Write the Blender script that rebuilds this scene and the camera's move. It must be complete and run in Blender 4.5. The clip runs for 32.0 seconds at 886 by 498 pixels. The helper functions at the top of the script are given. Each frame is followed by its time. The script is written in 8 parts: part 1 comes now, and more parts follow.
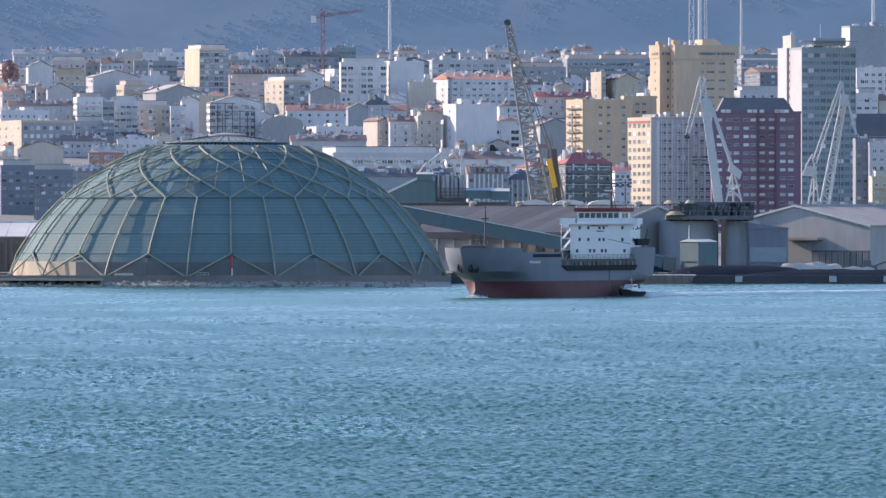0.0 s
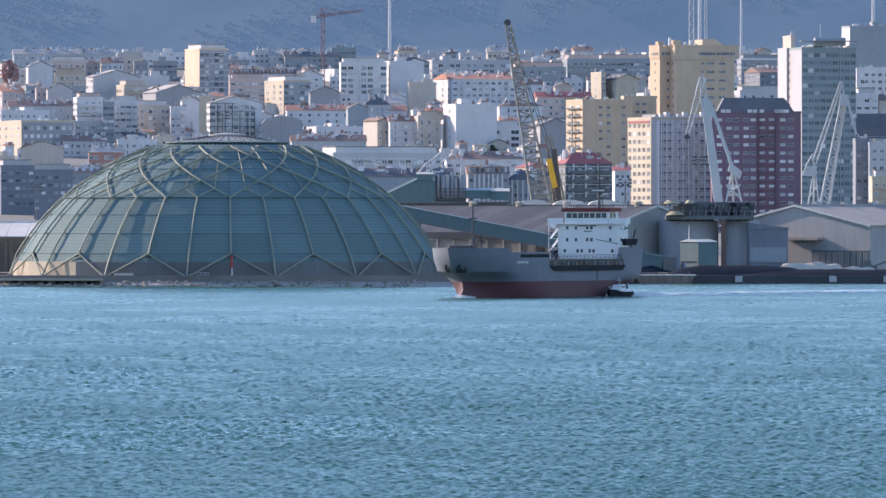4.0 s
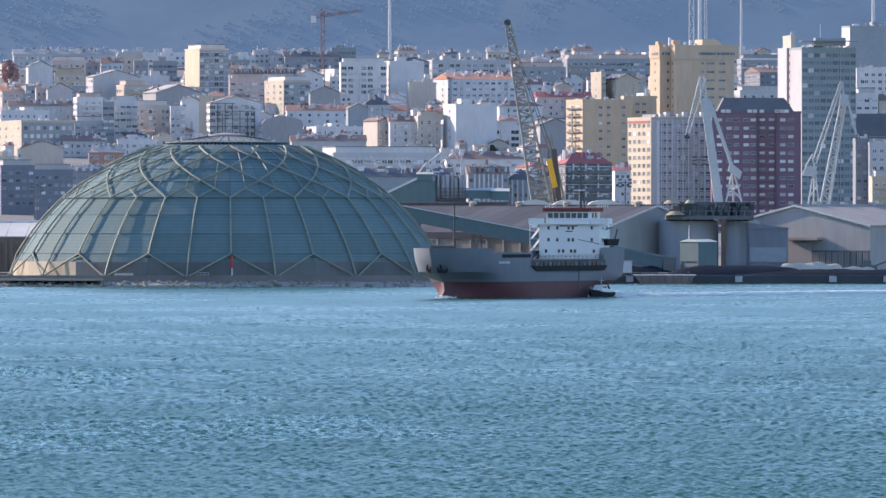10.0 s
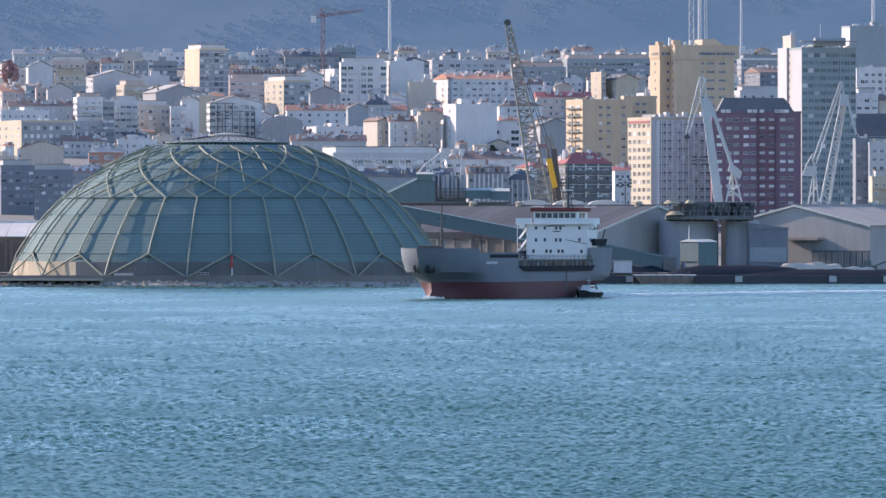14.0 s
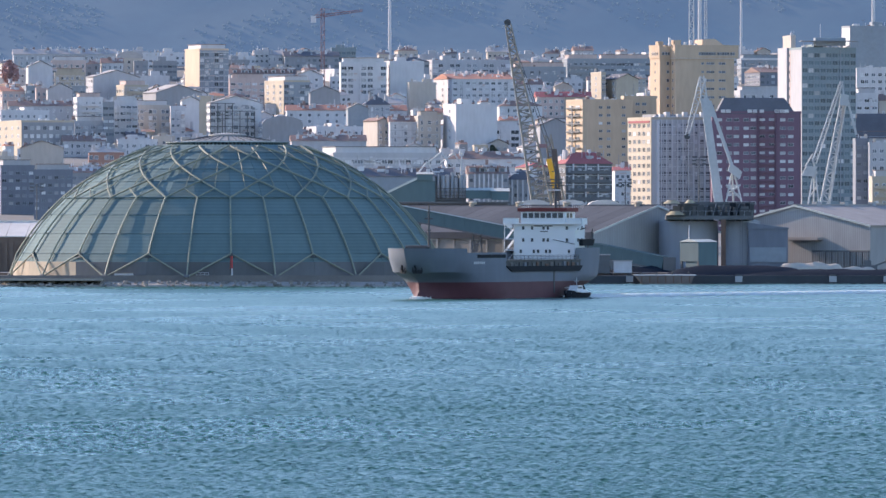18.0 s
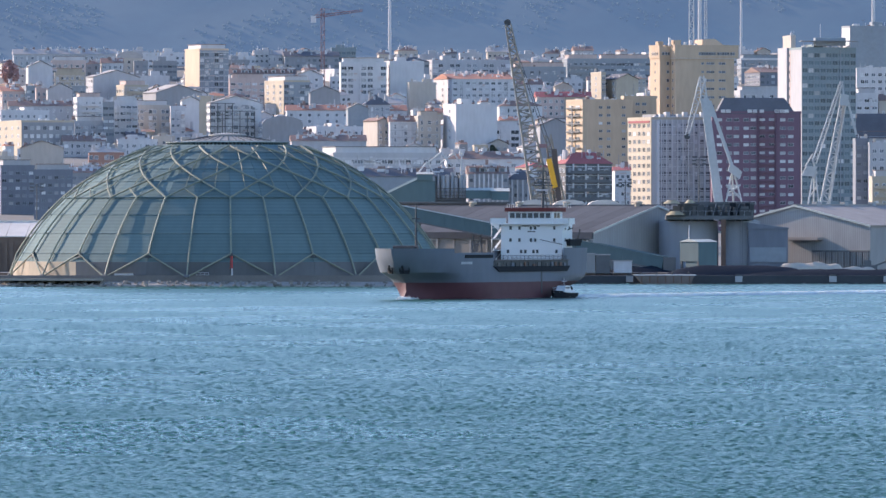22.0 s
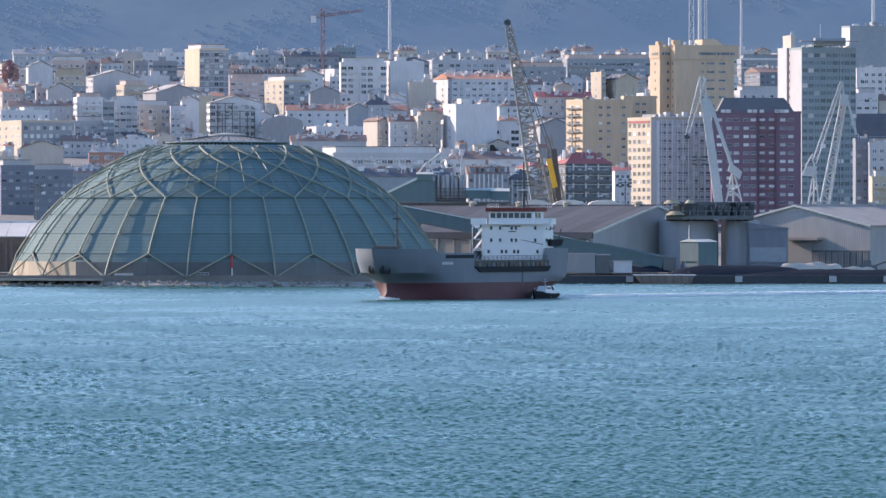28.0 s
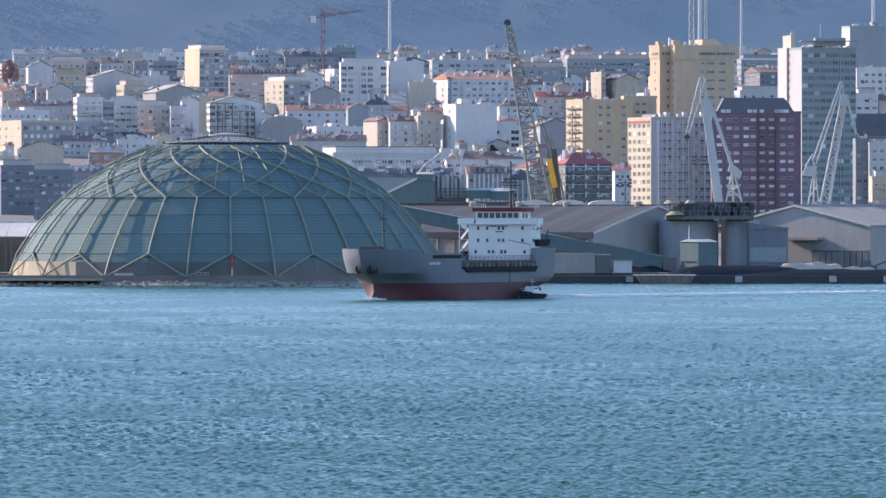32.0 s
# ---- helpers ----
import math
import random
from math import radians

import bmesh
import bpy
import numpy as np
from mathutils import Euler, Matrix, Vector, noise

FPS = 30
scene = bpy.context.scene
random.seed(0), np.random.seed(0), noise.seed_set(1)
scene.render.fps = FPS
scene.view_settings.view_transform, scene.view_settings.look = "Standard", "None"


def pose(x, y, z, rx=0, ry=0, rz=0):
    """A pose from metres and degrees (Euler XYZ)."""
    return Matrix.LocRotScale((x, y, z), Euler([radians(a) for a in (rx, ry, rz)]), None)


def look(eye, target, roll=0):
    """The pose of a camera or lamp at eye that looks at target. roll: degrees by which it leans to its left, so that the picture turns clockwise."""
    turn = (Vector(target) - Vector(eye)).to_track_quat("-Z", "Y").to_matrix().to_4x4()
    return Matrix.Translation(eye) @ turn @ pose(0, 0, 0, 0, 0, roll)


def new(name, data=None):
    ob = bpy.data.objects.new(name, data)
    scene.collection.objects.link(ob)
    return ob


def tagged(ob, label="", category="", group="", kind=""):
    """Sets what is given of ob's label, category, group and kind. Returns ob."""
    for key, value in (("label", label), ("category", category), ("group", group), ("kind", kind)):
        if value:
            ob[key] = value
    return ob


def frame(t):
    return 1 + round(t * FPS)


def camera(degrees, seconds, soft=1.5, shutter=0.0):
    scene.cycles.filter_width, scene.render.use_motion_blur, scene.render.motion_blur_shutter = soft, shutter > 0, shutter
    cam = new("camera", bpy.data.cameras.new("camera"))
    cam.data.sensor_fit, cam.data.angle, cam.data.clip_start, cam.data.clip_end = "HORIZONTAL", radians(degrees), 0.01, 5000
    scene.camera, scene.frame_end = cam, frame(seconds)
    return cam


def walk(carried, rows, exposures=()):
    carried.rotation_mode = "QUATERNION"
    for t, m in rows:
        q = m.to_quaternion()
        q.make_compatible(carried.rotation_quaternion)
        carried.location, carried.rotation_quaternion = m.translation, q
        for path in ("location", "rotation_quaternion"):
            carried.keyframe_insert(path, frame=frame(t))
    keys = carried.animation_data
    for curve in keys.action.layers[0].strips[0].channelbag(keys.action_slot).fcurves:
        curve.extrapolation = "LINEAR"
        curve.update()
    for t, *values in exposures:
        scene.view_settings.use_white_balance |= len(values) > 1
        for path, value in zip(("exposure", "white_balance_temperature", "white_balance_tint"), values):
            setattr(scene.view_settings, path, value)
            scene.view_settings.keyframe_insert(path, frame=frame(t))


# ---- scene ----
cam = camera(5.747, 32.0, soft=1.5)
EYE = (0.0, 0.0, 17.0)
EXPOSURE = 1.26
walk(cam, [(0.0, look(EYE, (0.0, 1000.0, 13.351))), (32.0, look(EYE, (0.0, 1000.0, 13.351)))],
     exposures=[(0.0, EXPOSURE, 5900, 17), (32.0, EXPOSURE, 5900, 17)])

# ---- daylight: a low warm sun from the south, behind the town's shoulder, and the sky ----
SUN_EL, SUN_X, SUN_Y = radians(22), -0.829, 0.559
SUN_STRENGTH, SKY_STRENGTH = 3.65, 0.116
world = bpy.data.worlds.new("sky")
scene.world = world
world.use_nodes = True
wn = world.node_tree
sky = wn.nodes.new("ShaderNodeTexSky")
sky.sky_type, sky.sun_disc = "NISHITA", False
sky.sun_elevation, sky.sun_rotation = SUN_EL, math.atan2(SUN_X, SUN_Y)
sky.air_density, sky.dust_density, sky.ozone_density = 1.0, 0.15, 2.0
wn.links.new(sky.outputs[0], wn.nodes["Background"].inputs[0])
wn.nodes["Background"].inputs[1].default_value = SKY_STRENGTH
sun = new("sun", bpy.data.lights.new("sun", "SUN"))
sun.data.energy, sun.data.angle, sun.data.color = SUN_STRENGTH, radians(0.6), (1.0, 0.78, 0.57)
sun.matrix_world = look((SUN_X * 900, SUN_Y * 900, 900 * math.tan(SUN_EL)), (0, 0, 0))


# ---- materials ----
def mat(name, base, rough=0.8, metal=0.0, spec=0.3, grain=1.5, vary=0.32, stain=0.18, bump=0.3, rand=0.0, streak=1.0, ribs=None):
    """Paint, render, metal or stone with fine grain, broad stains and a little relief. grain: size in metres."""
    m = bpy.data.materials.new(name)
    m.use_nodes = True
    t = m.node_tree
    n, k = t.nodes, t.links
    p = n["Principled BSDF"]
    p.inputs["Roughness"].default_value, p.inputs["Metallic"].default_value = rough, metal
    p.inputs["Specular IOR Level"].default_value = spec
    co = n.new("ShaderNodeTexCoord")
    mp = n.new("ShaderNodeMapping")
    mp.inputs["Scale"].default_value = (1, 1, 1 / streak)
    k.new(co.outputs["Object"], mp.inputs[0])
    fine, broad = n.new("ShaderNodeTexNoise"), n.new("ShaderNodeTexNoise")
    fine.inputs["Scale"].default_value, fine.inputs["Detail"].default_value = 1 / grain, 6
    broad.inputs["Scale"].default_value, broad.inputs["Detail"].default_value = 0.12 / grain, 4
    for a in (fine, broad):
        k.new(mp.outputs[0], a.inputs["Vector"])
    add = n.new("ShaderNodeMath")
    add.operation = "MULTIPLY_ADD"
    k.new(fine.outputs["Fac"], add.inputs[0])
    add.inputs[1].default_value = vary
    sub = n.new("ShaderNodeMath")
    sub.operation = "MULTIPLY_ADD"
    k.new(broad.outputs["Fac"], sub.inputs[0])
    sub.inputs[1].default_value = stain * 2
    sub.inputs[2].default_value = 1 - vary / 2 - stain
    k.new(sub.outputs[0], add.inputs[2])
    last = add.outputs[0]
    if rand:
        info = n.new("ShaderNodeObjectInfo")
        r = n.new("ShaderNodeMath")
        r.operation = "MULTIPLY_ADD"
        k.new(info.outputs["Random"], r.inputs[0])
        r.inputs[1].default_value, r.inputs[2].default_value = rand, 1 - rand / 2
        mu = n.new("ShaderNodeMath")
        mu.operation = "MULTIPLY"
        k.new(last, mu.inputs[0])
        k.new(r.outputs[0], mu.inputs[1])
        last = mu.outputs[0]
    relief = fine.outputs["Fac"]
    if ribs:
        # corrugated sheet: ribs along one axis, so many metres apart
        wave = n.new("ShaderNodeTexWave")
        wave.wave_type, wave.bands_direction = "BANDS", ribs[0]
        wave.inputs["Scale"].default_value, wave.inputs["Distortion"].default_value = 0.314 / ribs[1], 0.3
        k.new(co.outputs["Object"], wave.inputs["Vector"])
        relief = wave.outputs["Fac"]
        tone = n.new("ShaderNodeMath")
        tone.operation = "MULTIPLY_ADD"
        k.new(wave.outputs["Fac"], tone.inputs[0])
        tone.inputs[1].default_value, tone.inputs[2].default_value = 0.14, 0.93
        both = n.new("ShaderNodeMath")
        both.operation = "MULTIPLY"
        k.new(last, both.inputs[0])
        k.new(tone.outputs[0], both.inputs[1])
        last = both.outputs[0]
    col = n.new("ShaderNodeVectorMath")
    col.operation = "SCALE"
    col.inputs[0].default_value = base
    k.new(last, col.inputs["Scale"])
    k.new(col.outputs[0], p.inputs["Base Color"])
    if bump:
        b = n.new("ShaderNodeBump")
        b.inputs["Strength"].default_value, b.inputs["Distance"].default_value = bump, 0.05
        k.new(relief, b.inputs["Height"])
        k.new(b.outputs[0], p.inputs["Normal"])
    return m


WHITE = mat("white_render", (0.56, 0.555, 0.565), 0.85, streak=4)
CREAM = mat("cream_render", (0.44, 0.385, 0.305), 0.85, streak=4)
PALE = mat("pale_grey_render", (0.55, 0.545, 0.555), 0.85, streak=4)
GREY = mat("grey_render", (0.43, 0.43, 0.445), 0.85, streak=4)
DARK = mat("dark_grey_render", (0.29, 0.295, 0.31), 0.85, streak=4)
BEIGE = mat("beige_render", (0.47, 0.425, 0.375), 0.85, streak=4)
PINK = mat("pink_render", (0.52, 0.42, 0.385), 0.85, streak=4)
# warm peach: sunlight on one block's end wall is put into the colour
PEACH = mat("peach_render", (0.56, 0.44, 0.33), 0.85, streak=4)
YELLOW = mat("ochre_yellow_render", (0.47, 0.37, 0.27), 0.85, streak=4)
BRICK = mat("orange_brick", (0.38, 0.22, 0.175), 0.85)
MAROON = mat("maroon_cladding", (0.165, 0.105, 0.142), 0.6, streak=3)
OFFICE = mat("dark_blue_grey_office_cladding", (0.18, 0.195, 0.23), 0.8, streak=4)
BLUEGLASS = mat("blue_green_curtain_wall", (0.19, 0.24, 0.265), 0.3, vary=0.15)
STEELBLUE = mat("blue_grey_cladding", (0.26, 0.29, 0.32), 0.6)
TILE = mat("terracotta_roof_tiles", (0.42, 0.225, 0.17), 0.9, grain=0.6, bump=0.8)
TILE_OLD = mat("weathered_brown_roof_tiles", (0.25, 0.18, 0.16), 0.9, grain=0.6, bump=0.8)
TILE_RED = mat("pink_red_roof_tiles", (0.33, 0.12, 0.125), 0.85, grain=0.6)
SLATE = mat("dark_slate_roof", (0.125, 0.125, 0.14), 0.7, grain=0.6)
ROOFGREY = mat("grey_gravel_roof", (0.34, 0.34, 0.34), 0.95)
FIBRE = mat("fibre_cement_roof", (0.40, 0.38, 0.37), 0.9, streak=0.3)
FRAME = mat("window_frame_white", (0.72, 0.72, 0.72), 0.5, vary=0.05, bump=0)
GLASS = mat("dark_window_glass", (0.12, 0.135, 0.155), 0.25, spec=0.2, vary=0.3, bump=0, rand=1.1)
TOWERGLASS = mat("blue_green_tower_glass", (0.10, 0.14, 0.165), 0.25, vary=0.3, bump=0, rand=0.8)
# paler panes: the haze before distant windows is put into their colour
HAZEGLASS = mat("haze_paled_window_glass", (0.24, 0.255, 0.28), 0.35, vary=0.3, bump=0, rand=0.6)
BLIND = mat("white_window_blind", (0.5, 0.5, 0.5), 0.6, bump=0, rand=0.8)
RAILING = mat("grey_railing", (0.25, 0.26, 0.28), 0.5, bump=0)


# ---- mesh building ----
class Mesh:
    """Collects boxes, beams, tubes and faces, and becomes one mesh."""

    def __init__(self):
        self.v, self.f, self.s = [], [], []

    def face(self, pts, slot=0):
        i = len(self.v)
        self.v += [tuple(p) for p in pts]
        self.f.append(tuple(range(i, i + len(pts))))
        self.s.append(slot)
        return self

    def hexa(self, p, slot=0):
        """Eight corners: four below, four above, both anticlockwise from above."""
        i = len(self.v)
        self.v += [tuple(q) for q in p]
        for a in ((3, 2, 1, 0), (4, 5, 6, 7), (0, 1, 5, 4), (1, 2, 6, 5), (2, 3, 7, 6), (3, 0, 4, 7)):
            self.f.append(tuple(i + j for j in a))
            self.s.append(slot)
        return self

    def box(self, x0, x1, y0, y1, z0, z1, slot=0):
        return self.hexa([(x0, y0, z0), (x1, y0, z0), (x1, y1, z0), (x0, y1, z0),
                          (x0, y0, z1), (x1, y0, z1), (x1, y1, z1), (x0, y1, z1)], slot)

    def tube(self, p, q, r0, r1=None, n=6, slot=0):
        p, q = Vector(p), Vector(q)
        r1 = r0 if r1 is None else r1
        w = (q - p).normalized()
        u = w.orthogonal().normalized()
        v = w.cross(u)
        i = len(self.v)
        for c, r in ((p, r0), (q, r1)):
            for k in range(n):
                a = 2 * math.pi * (k + 0.5) / n
                self.v.append(tuple(c + r * (math.cos(a) * u + math.sin(a) * v)))
        for k in range(n):
            self.f.append((i + k, i + (k + 1) % n, i + n + (k + 1) % n, i + n + k))
            self.s.append(slot)
        self.f += [tuple(i + n - 1 - k for k in range(n)), tuple(i + n + k for k in range(n))]
        self.s += [slot, slot]
        return self

    def beam(self, p, q, w, h, slot=0):
        """A box girder from p to q, w wide and h high, kept upright."""
        p, q = Vector(p), Vector(q)
        d = (q - p).normalized()
        side = d.cross(Vector((0, 0, 1)))
        side = side.normalized() if side.length > 1e-4 else Vector((1, 0, 0))
        up = side.cross(d)
        a, b = side * w / 2, up * h / 2
        return self.hexa([p - a - b, p + a - b, q + a - b, q - a - b, p - a + b, p + a + b, q + a + b, q - a + b], slot)

    def path(self, pts, r, n=6, slot=0):
        """One bent tube through all the points."""
        pts = [Vector(p) for p in pts]
        i0, u = len(self.v), None
        for j, p in enumerate(pts):
            w = (pts[min(j + 1, len(pts) - 1)] - pts[max(j - 1, 0)]).normalized()
            u = w.orthogonal() if u is None else u - w * u.dot(w)
            u.normalize()
            v = w.cross(u)
            for k in range(n):
                a = 2 * math.pi * (k + 0.5) / n
                self.v.append(tuple(p + r * (math.cos(a) * u + math.sin(a) * v)))
        for j in range(len(pts) - 1):
            for k in range(n):
                a, b = i0 + j * n + k, i0 + j * n + (k + 1) % n
                self.f.append((a, b, b + n, a + n))
                self.s.append(slot)
        return self

    def data(self, name, mats):
        me = bpy.data.meshes.new(name)
        me.from_pydata(self.v, [], self.f)
        for m in mats:
            me.materials.append(m)
        me.polygons.foreach_set("material_index", self.s)
        me.update()
        bm = bmesh.new()
        bm.from_mesh(me)
        bmesh.ops.remove_doubles(bm, verts=bm.verts, dist=0.002)
        bmesh.ops.recalc_face_normals(bm, faces=bm.faces)
        bm.to_mesh(me)
        bm.free()
        return me


def mats(m):
    return m if isinstance(m, (list, tuple)) else [m]


def part(name, mesh, material, parent, label="", at=None):
    """One mesh object under a thing or under a part."""
    ob = new(name, mesh.data(name, mats(material)) if isinstance(mesh, Mesh) else mesh)
    ob.parent = parent
    if at is not None:
        ob.matrix_basis = at
    return tagged(ob, label)


def thing(name, m, label, category, group="", kind=""):
    ob = new(name)
    ob.matrix_basis = m
    return tagged(ob, label, category, group, kind)


def solid(name, mesh, material, m, label="", category="", group="", kind=""):
    ob = new(name, mesh.data(name, mats(material)))
    ob.matrix_basis = m
    return tagged(ob, label, category, group, kind)


def smooth(ob):
    ob.data.shade_smooth()
    return ob


def height_of_land(y):
    """Height of the town's ground along the slope."""
    return float(np.interp(y, (2200, 2300, 2700, 3100, 3600, 4000, 4460, 4560, 4960), (2.4, 3, 4, 13, 36, 59, 92, 98, 320)))


# ---- water ----
def water_material():
    m = bpy.data.materials.new("harbour_water")
    m.use_nodes = True
    n, k = m.node_tree.nodes, m.node_tree.links
    p = n["Principled BSDF"]
    p.inputs["Base Color"].default_value = (0.028, 0.100, 0.080, 1)
    p.inputs["Roughness"].default_value = 0.16
    p.inputs["IOR"].default_value = 1.333
    co = n.new("ShaderNodeTexCoord")
    mp = n.new("ShaderNodeMapping")
    mp.inputs["Scale"].default_value = (1.0, 0.6, 1.0)
    k.new(co.outputs["Object"], mp.inputs[0])
    a, b = n.new("ShaderNodeTexNoise"), n.new("ShaderNodeTexNoise")
    a.inputs["Scale"].default_value, a.inputs["Detail"].default_value = 2.4, 6
    b.inputs["Scale"].default_value, b.inputs["Detail"].default_value = 0.02, 3
    k.new(mp.outputs[0], a.inputs["Vector"])
    k.new(mp.outputs[0], b.inputs["Vector"])
    bump = n.new("ShaderNodeBump")
    bump.inputs["Distance"].default_value = 0.4
    k.new(a.outputs["Fac"], bump.inputs["Height"])
    # patches of stronger and weaker ripples, drawn out along the wind
    mw = n.new("ShaderNodeMapping")
    mw.inputs["Scale"].default_value = (0.85, 0.13, 1.0)
    k.new(co.outputs["Object"], mw.inputs[0])
    c = n.new("ShaderNodeTexNoise")
    c.inputs["Scale"].default_value, c.inputs["Detail"].default_value, c.inputs["Roughness"].default_value = 1.0, 4, 0.65
    k.new(mw.outputs[0], c.inputs["Vector"])
    force = n.new("ShaderNodeMapRange")
    force.inputs["From Min"].default_value, force.inputs["From Max"].default_value = 0.32, 0.68
    force.inputs["To Min"].default_value, force.inputs["To Max"].default_value = 0.15, 1.0
    k.new(c.outputs["Fac"], force.inputs["Value"])
    k.new(force.outputs[0], bump.inputs["Strength"])
    k.new(bump.outputs[0], p.inputs["Normal"])
    ramp = n.new("ShaderNodeMapRange")
    ramp.inputs["From Min"].default_value, ramp.inputs["From Max"].default_value = 0.35, 0.65
    ramp.inputs["To Min"].default_value, ramp.inputs["To Max"].default_value = 0.25, 0.32
    k.new(b.outputs["Fac"], ramp.inputs["Value"])
    k.new(ramp.outputs[0], p.inputs["Roughness"])
    return m


WATER = water_material()
solid("water", Mesh().face([(-20000, -20000, -1.2), (20000, -20000, -1.2), (20000, 2400, -1.2), (-20000, 2400, -1.2)]), WATER,
      pose(0, 0, 0), "deep blue-green harbour water below the chop", "water", "", "structure")


def chop():
    """The wind-ruffled surface: many short wave trains added up, stronger in the gusts."""
    rng = np.random.default_rng(4)
    ys = [480.0]
    while ys[-1] < 2262:
        ys.append(ys[-1] + 0.22 * (ys[-1] / 480) ** 1.7)
    ys = np.array(ys)
    cols = 600
    u = np.linspace(-1, 1, cols)
    yy = np.repeat(ys[:, None], cols, 1)
    xx = u[None, :] * (yy * 0.0502 + 9)
    gust = 1 + 0.06 * np.sin(xx / 31 + yy / 92) + 0.06 * np.sin(xx / 17 - yy / 61 + 1.7) + 0.05 * np.sin(xx / 9 + yy / 37 + 4)
    grid = 0.22 * (ys / 480) ** 1.7
    z = np.zeros_like(xx)
    for i in range(128):
        # crests of so many metres one behind another, and so many along
        behind, along = 0.36 * 1.03 ** i, rng.uniform(0.9, 2.7) * (1.0 + 0.008 * i)
        size, side, start = behind / grid, rng.choice((-1, 1)), rng.uniform(0, 6.28)
        share = np.clip((size - 1.7) / 0.6, 0, 1) * np.clip((6 - size) / 2, 0, 1)
        on = np.nonzero(share)[0]
        if not len(on):
            continue
        on = slice(on[0], on[-1] + 1)
        amp = 0.0126 * behind * (533 / ys[on]) ** 0.7 * np.interp(ys[on], (1000, 1900), (1.0, 0.48)) * share[on]
        ph = side * 2 * math.pi / along * xx[on] + 2 * math.pi / behind * yy[on] + start
        z[on] += amp[:, None] * (np.sin(ph) + 0.2 * np.sin(2 * ph))
    z *= gust
    rows = len(ys)
    co = np.stack([xx, yy, z], -1).reshape(-1, 3)
    idx = np.arange(rows * cols).reshape(rows, cols)
    quads = np.stack([idx[:-1, :-1], idx[:-1, 1:], idx[1:, 1:], idx[1:, :-1]], -1).reshape(-1, 4)
    me = bpy.data.meshes.new("waves")
    me.vertices.add(len(co))
    me.vertices.foreach_set("co", co.ravel().astype(np.float32))
    me.loops.add(quads.size)
    me.loops.foreach_set("vertex_index", quads.ravel().astype(np.int32))
    me.polygons.add(len(quads))
    me.polygons.foreach_set("loop_start", (np.arange(len(quads)) * 4).astype(np.int32))
    me.update(calc_edges=True)
    me.validate()
    me.shade_smooth()
    me.materials.append(WATER)
    ob = new("water", me)
    return tagged(ob, "blue choppy harbour water ruffled by light wind", "water", "", "structure")


WAVES = chop()

# ---- land ----
SOIL = mat("town_ground", (0.20, 0.20, 0.19), 0.95, grain=4)
CONCRETE = mat("stained_quay_concrete", (0.17, 0.16, 0.15), 0.9, grain=1, stain=0.3)
DARKQUAY = mat("coal_stained_quay", (0.062, 0.067, 0.077), 0.9, grain=1, stain=0.3)
ROCK = mat("grey_rubble_stone", (0.24, 0.225, 0.205), 0.95, grain=0.5, rand=0.7)


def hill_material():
    m = mat("haze_glow_hill", (0.035, 0.055, 0.045), 0.95, grain=12, vary=0.6, stain=0.3, bump=0.6)
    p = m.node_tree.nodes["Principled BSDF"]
    # the blue distance haze is put in as a glow of the surface
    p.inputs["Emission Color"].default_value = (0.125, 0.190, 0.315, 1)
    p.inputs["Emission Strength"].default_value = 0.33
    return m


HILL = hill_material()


def terrain():
    xs = np.linspace(-700, 700, 57)
    ys = np.concatenate([np.linspace(2244, 4520, 70), np.linspace(4535, 4960, 36)])
    v, f = [], []
    for y in ys:
        for x in xs:
            z = height_of_land(y)
            if y > 4520:
                z += (y - 4520) * 0.10 * noise.noise((x / 90, y / 90, 3)) + (y - 4520) * 0.03 * noise.noise((x / 25, y / 25, 5))
                z += (y - 4520) * 0.00025 * (x + 100)
            v.append((x, y, z))
    w = len(xs)
    town, hill = Mesh(), Mesh()
    for m, a, b in ((town, 0, 70), (hill, 69, len(ys) - 1)):
        m.v = v
        for i in range(a, b):
            for j in range(w - 1):
                k = i * w + j
                m.f.append((k, k + 1, k + w + 1, k + w))
                m.s.append(0)
    smooth(solid("ground", town, SOIL, pose(0, 0, 0), "grey-brown built-up ground rising behind the port", "ground", "", "structure"))
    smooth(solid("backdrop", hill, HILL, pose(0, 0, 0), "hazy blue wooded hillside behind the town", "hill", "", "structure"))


terrain()


# ---- quays ----
solid("quay_dome", Mesh().box(-420, 2, 2146, 2250, -3, 2.25), CONCRETE, pose(0, 0, 0),
      "stained concrete platform under the storage dome", "quay", "", "structure")
solid("quay_port", Mesh().box(2.01, 420, 2232, 2250, -3, 2.2), DARKQUAY, pose(0, 0, 0),
      "coal-blackened concrete quay wall", "quay", "", "structure")


# ---- the storage dome ----
TEAL = mat("teal_dome_sheeting", (0.132, 0.186, 0.188), 0.7, spec=0.06, bump=0.1, grain=2, vary=0.2, stain=0.2, rand=0.2, streak=3, ribs=("Z", 0.8))
RIB = mat("weathered_yellow_green_steel", (0.235, 0.25, 0.195), 0.6, grain=0.8, stain=0.3)
PURLIN = mat("green_grey_purlin", (0.105, 0.160, 0.168), 0.6)
CAPGREY = mat("grey_dome_cap", (0.26, 0.26, 0.25), 0.7)
DARKSTEEL = mat("dark_louvre_steel", (0.06, 0.07, 0.075), 0.7)
WALLRING = mat("grey_concrete_ring", (0.135, 0.140, 0.145), 0.9, grain=1.5, stain=0.35, rand=0.3, streak=3)
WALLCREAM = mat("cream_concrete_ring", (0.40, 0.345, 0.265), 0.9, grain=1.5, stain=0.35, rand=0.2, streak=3)


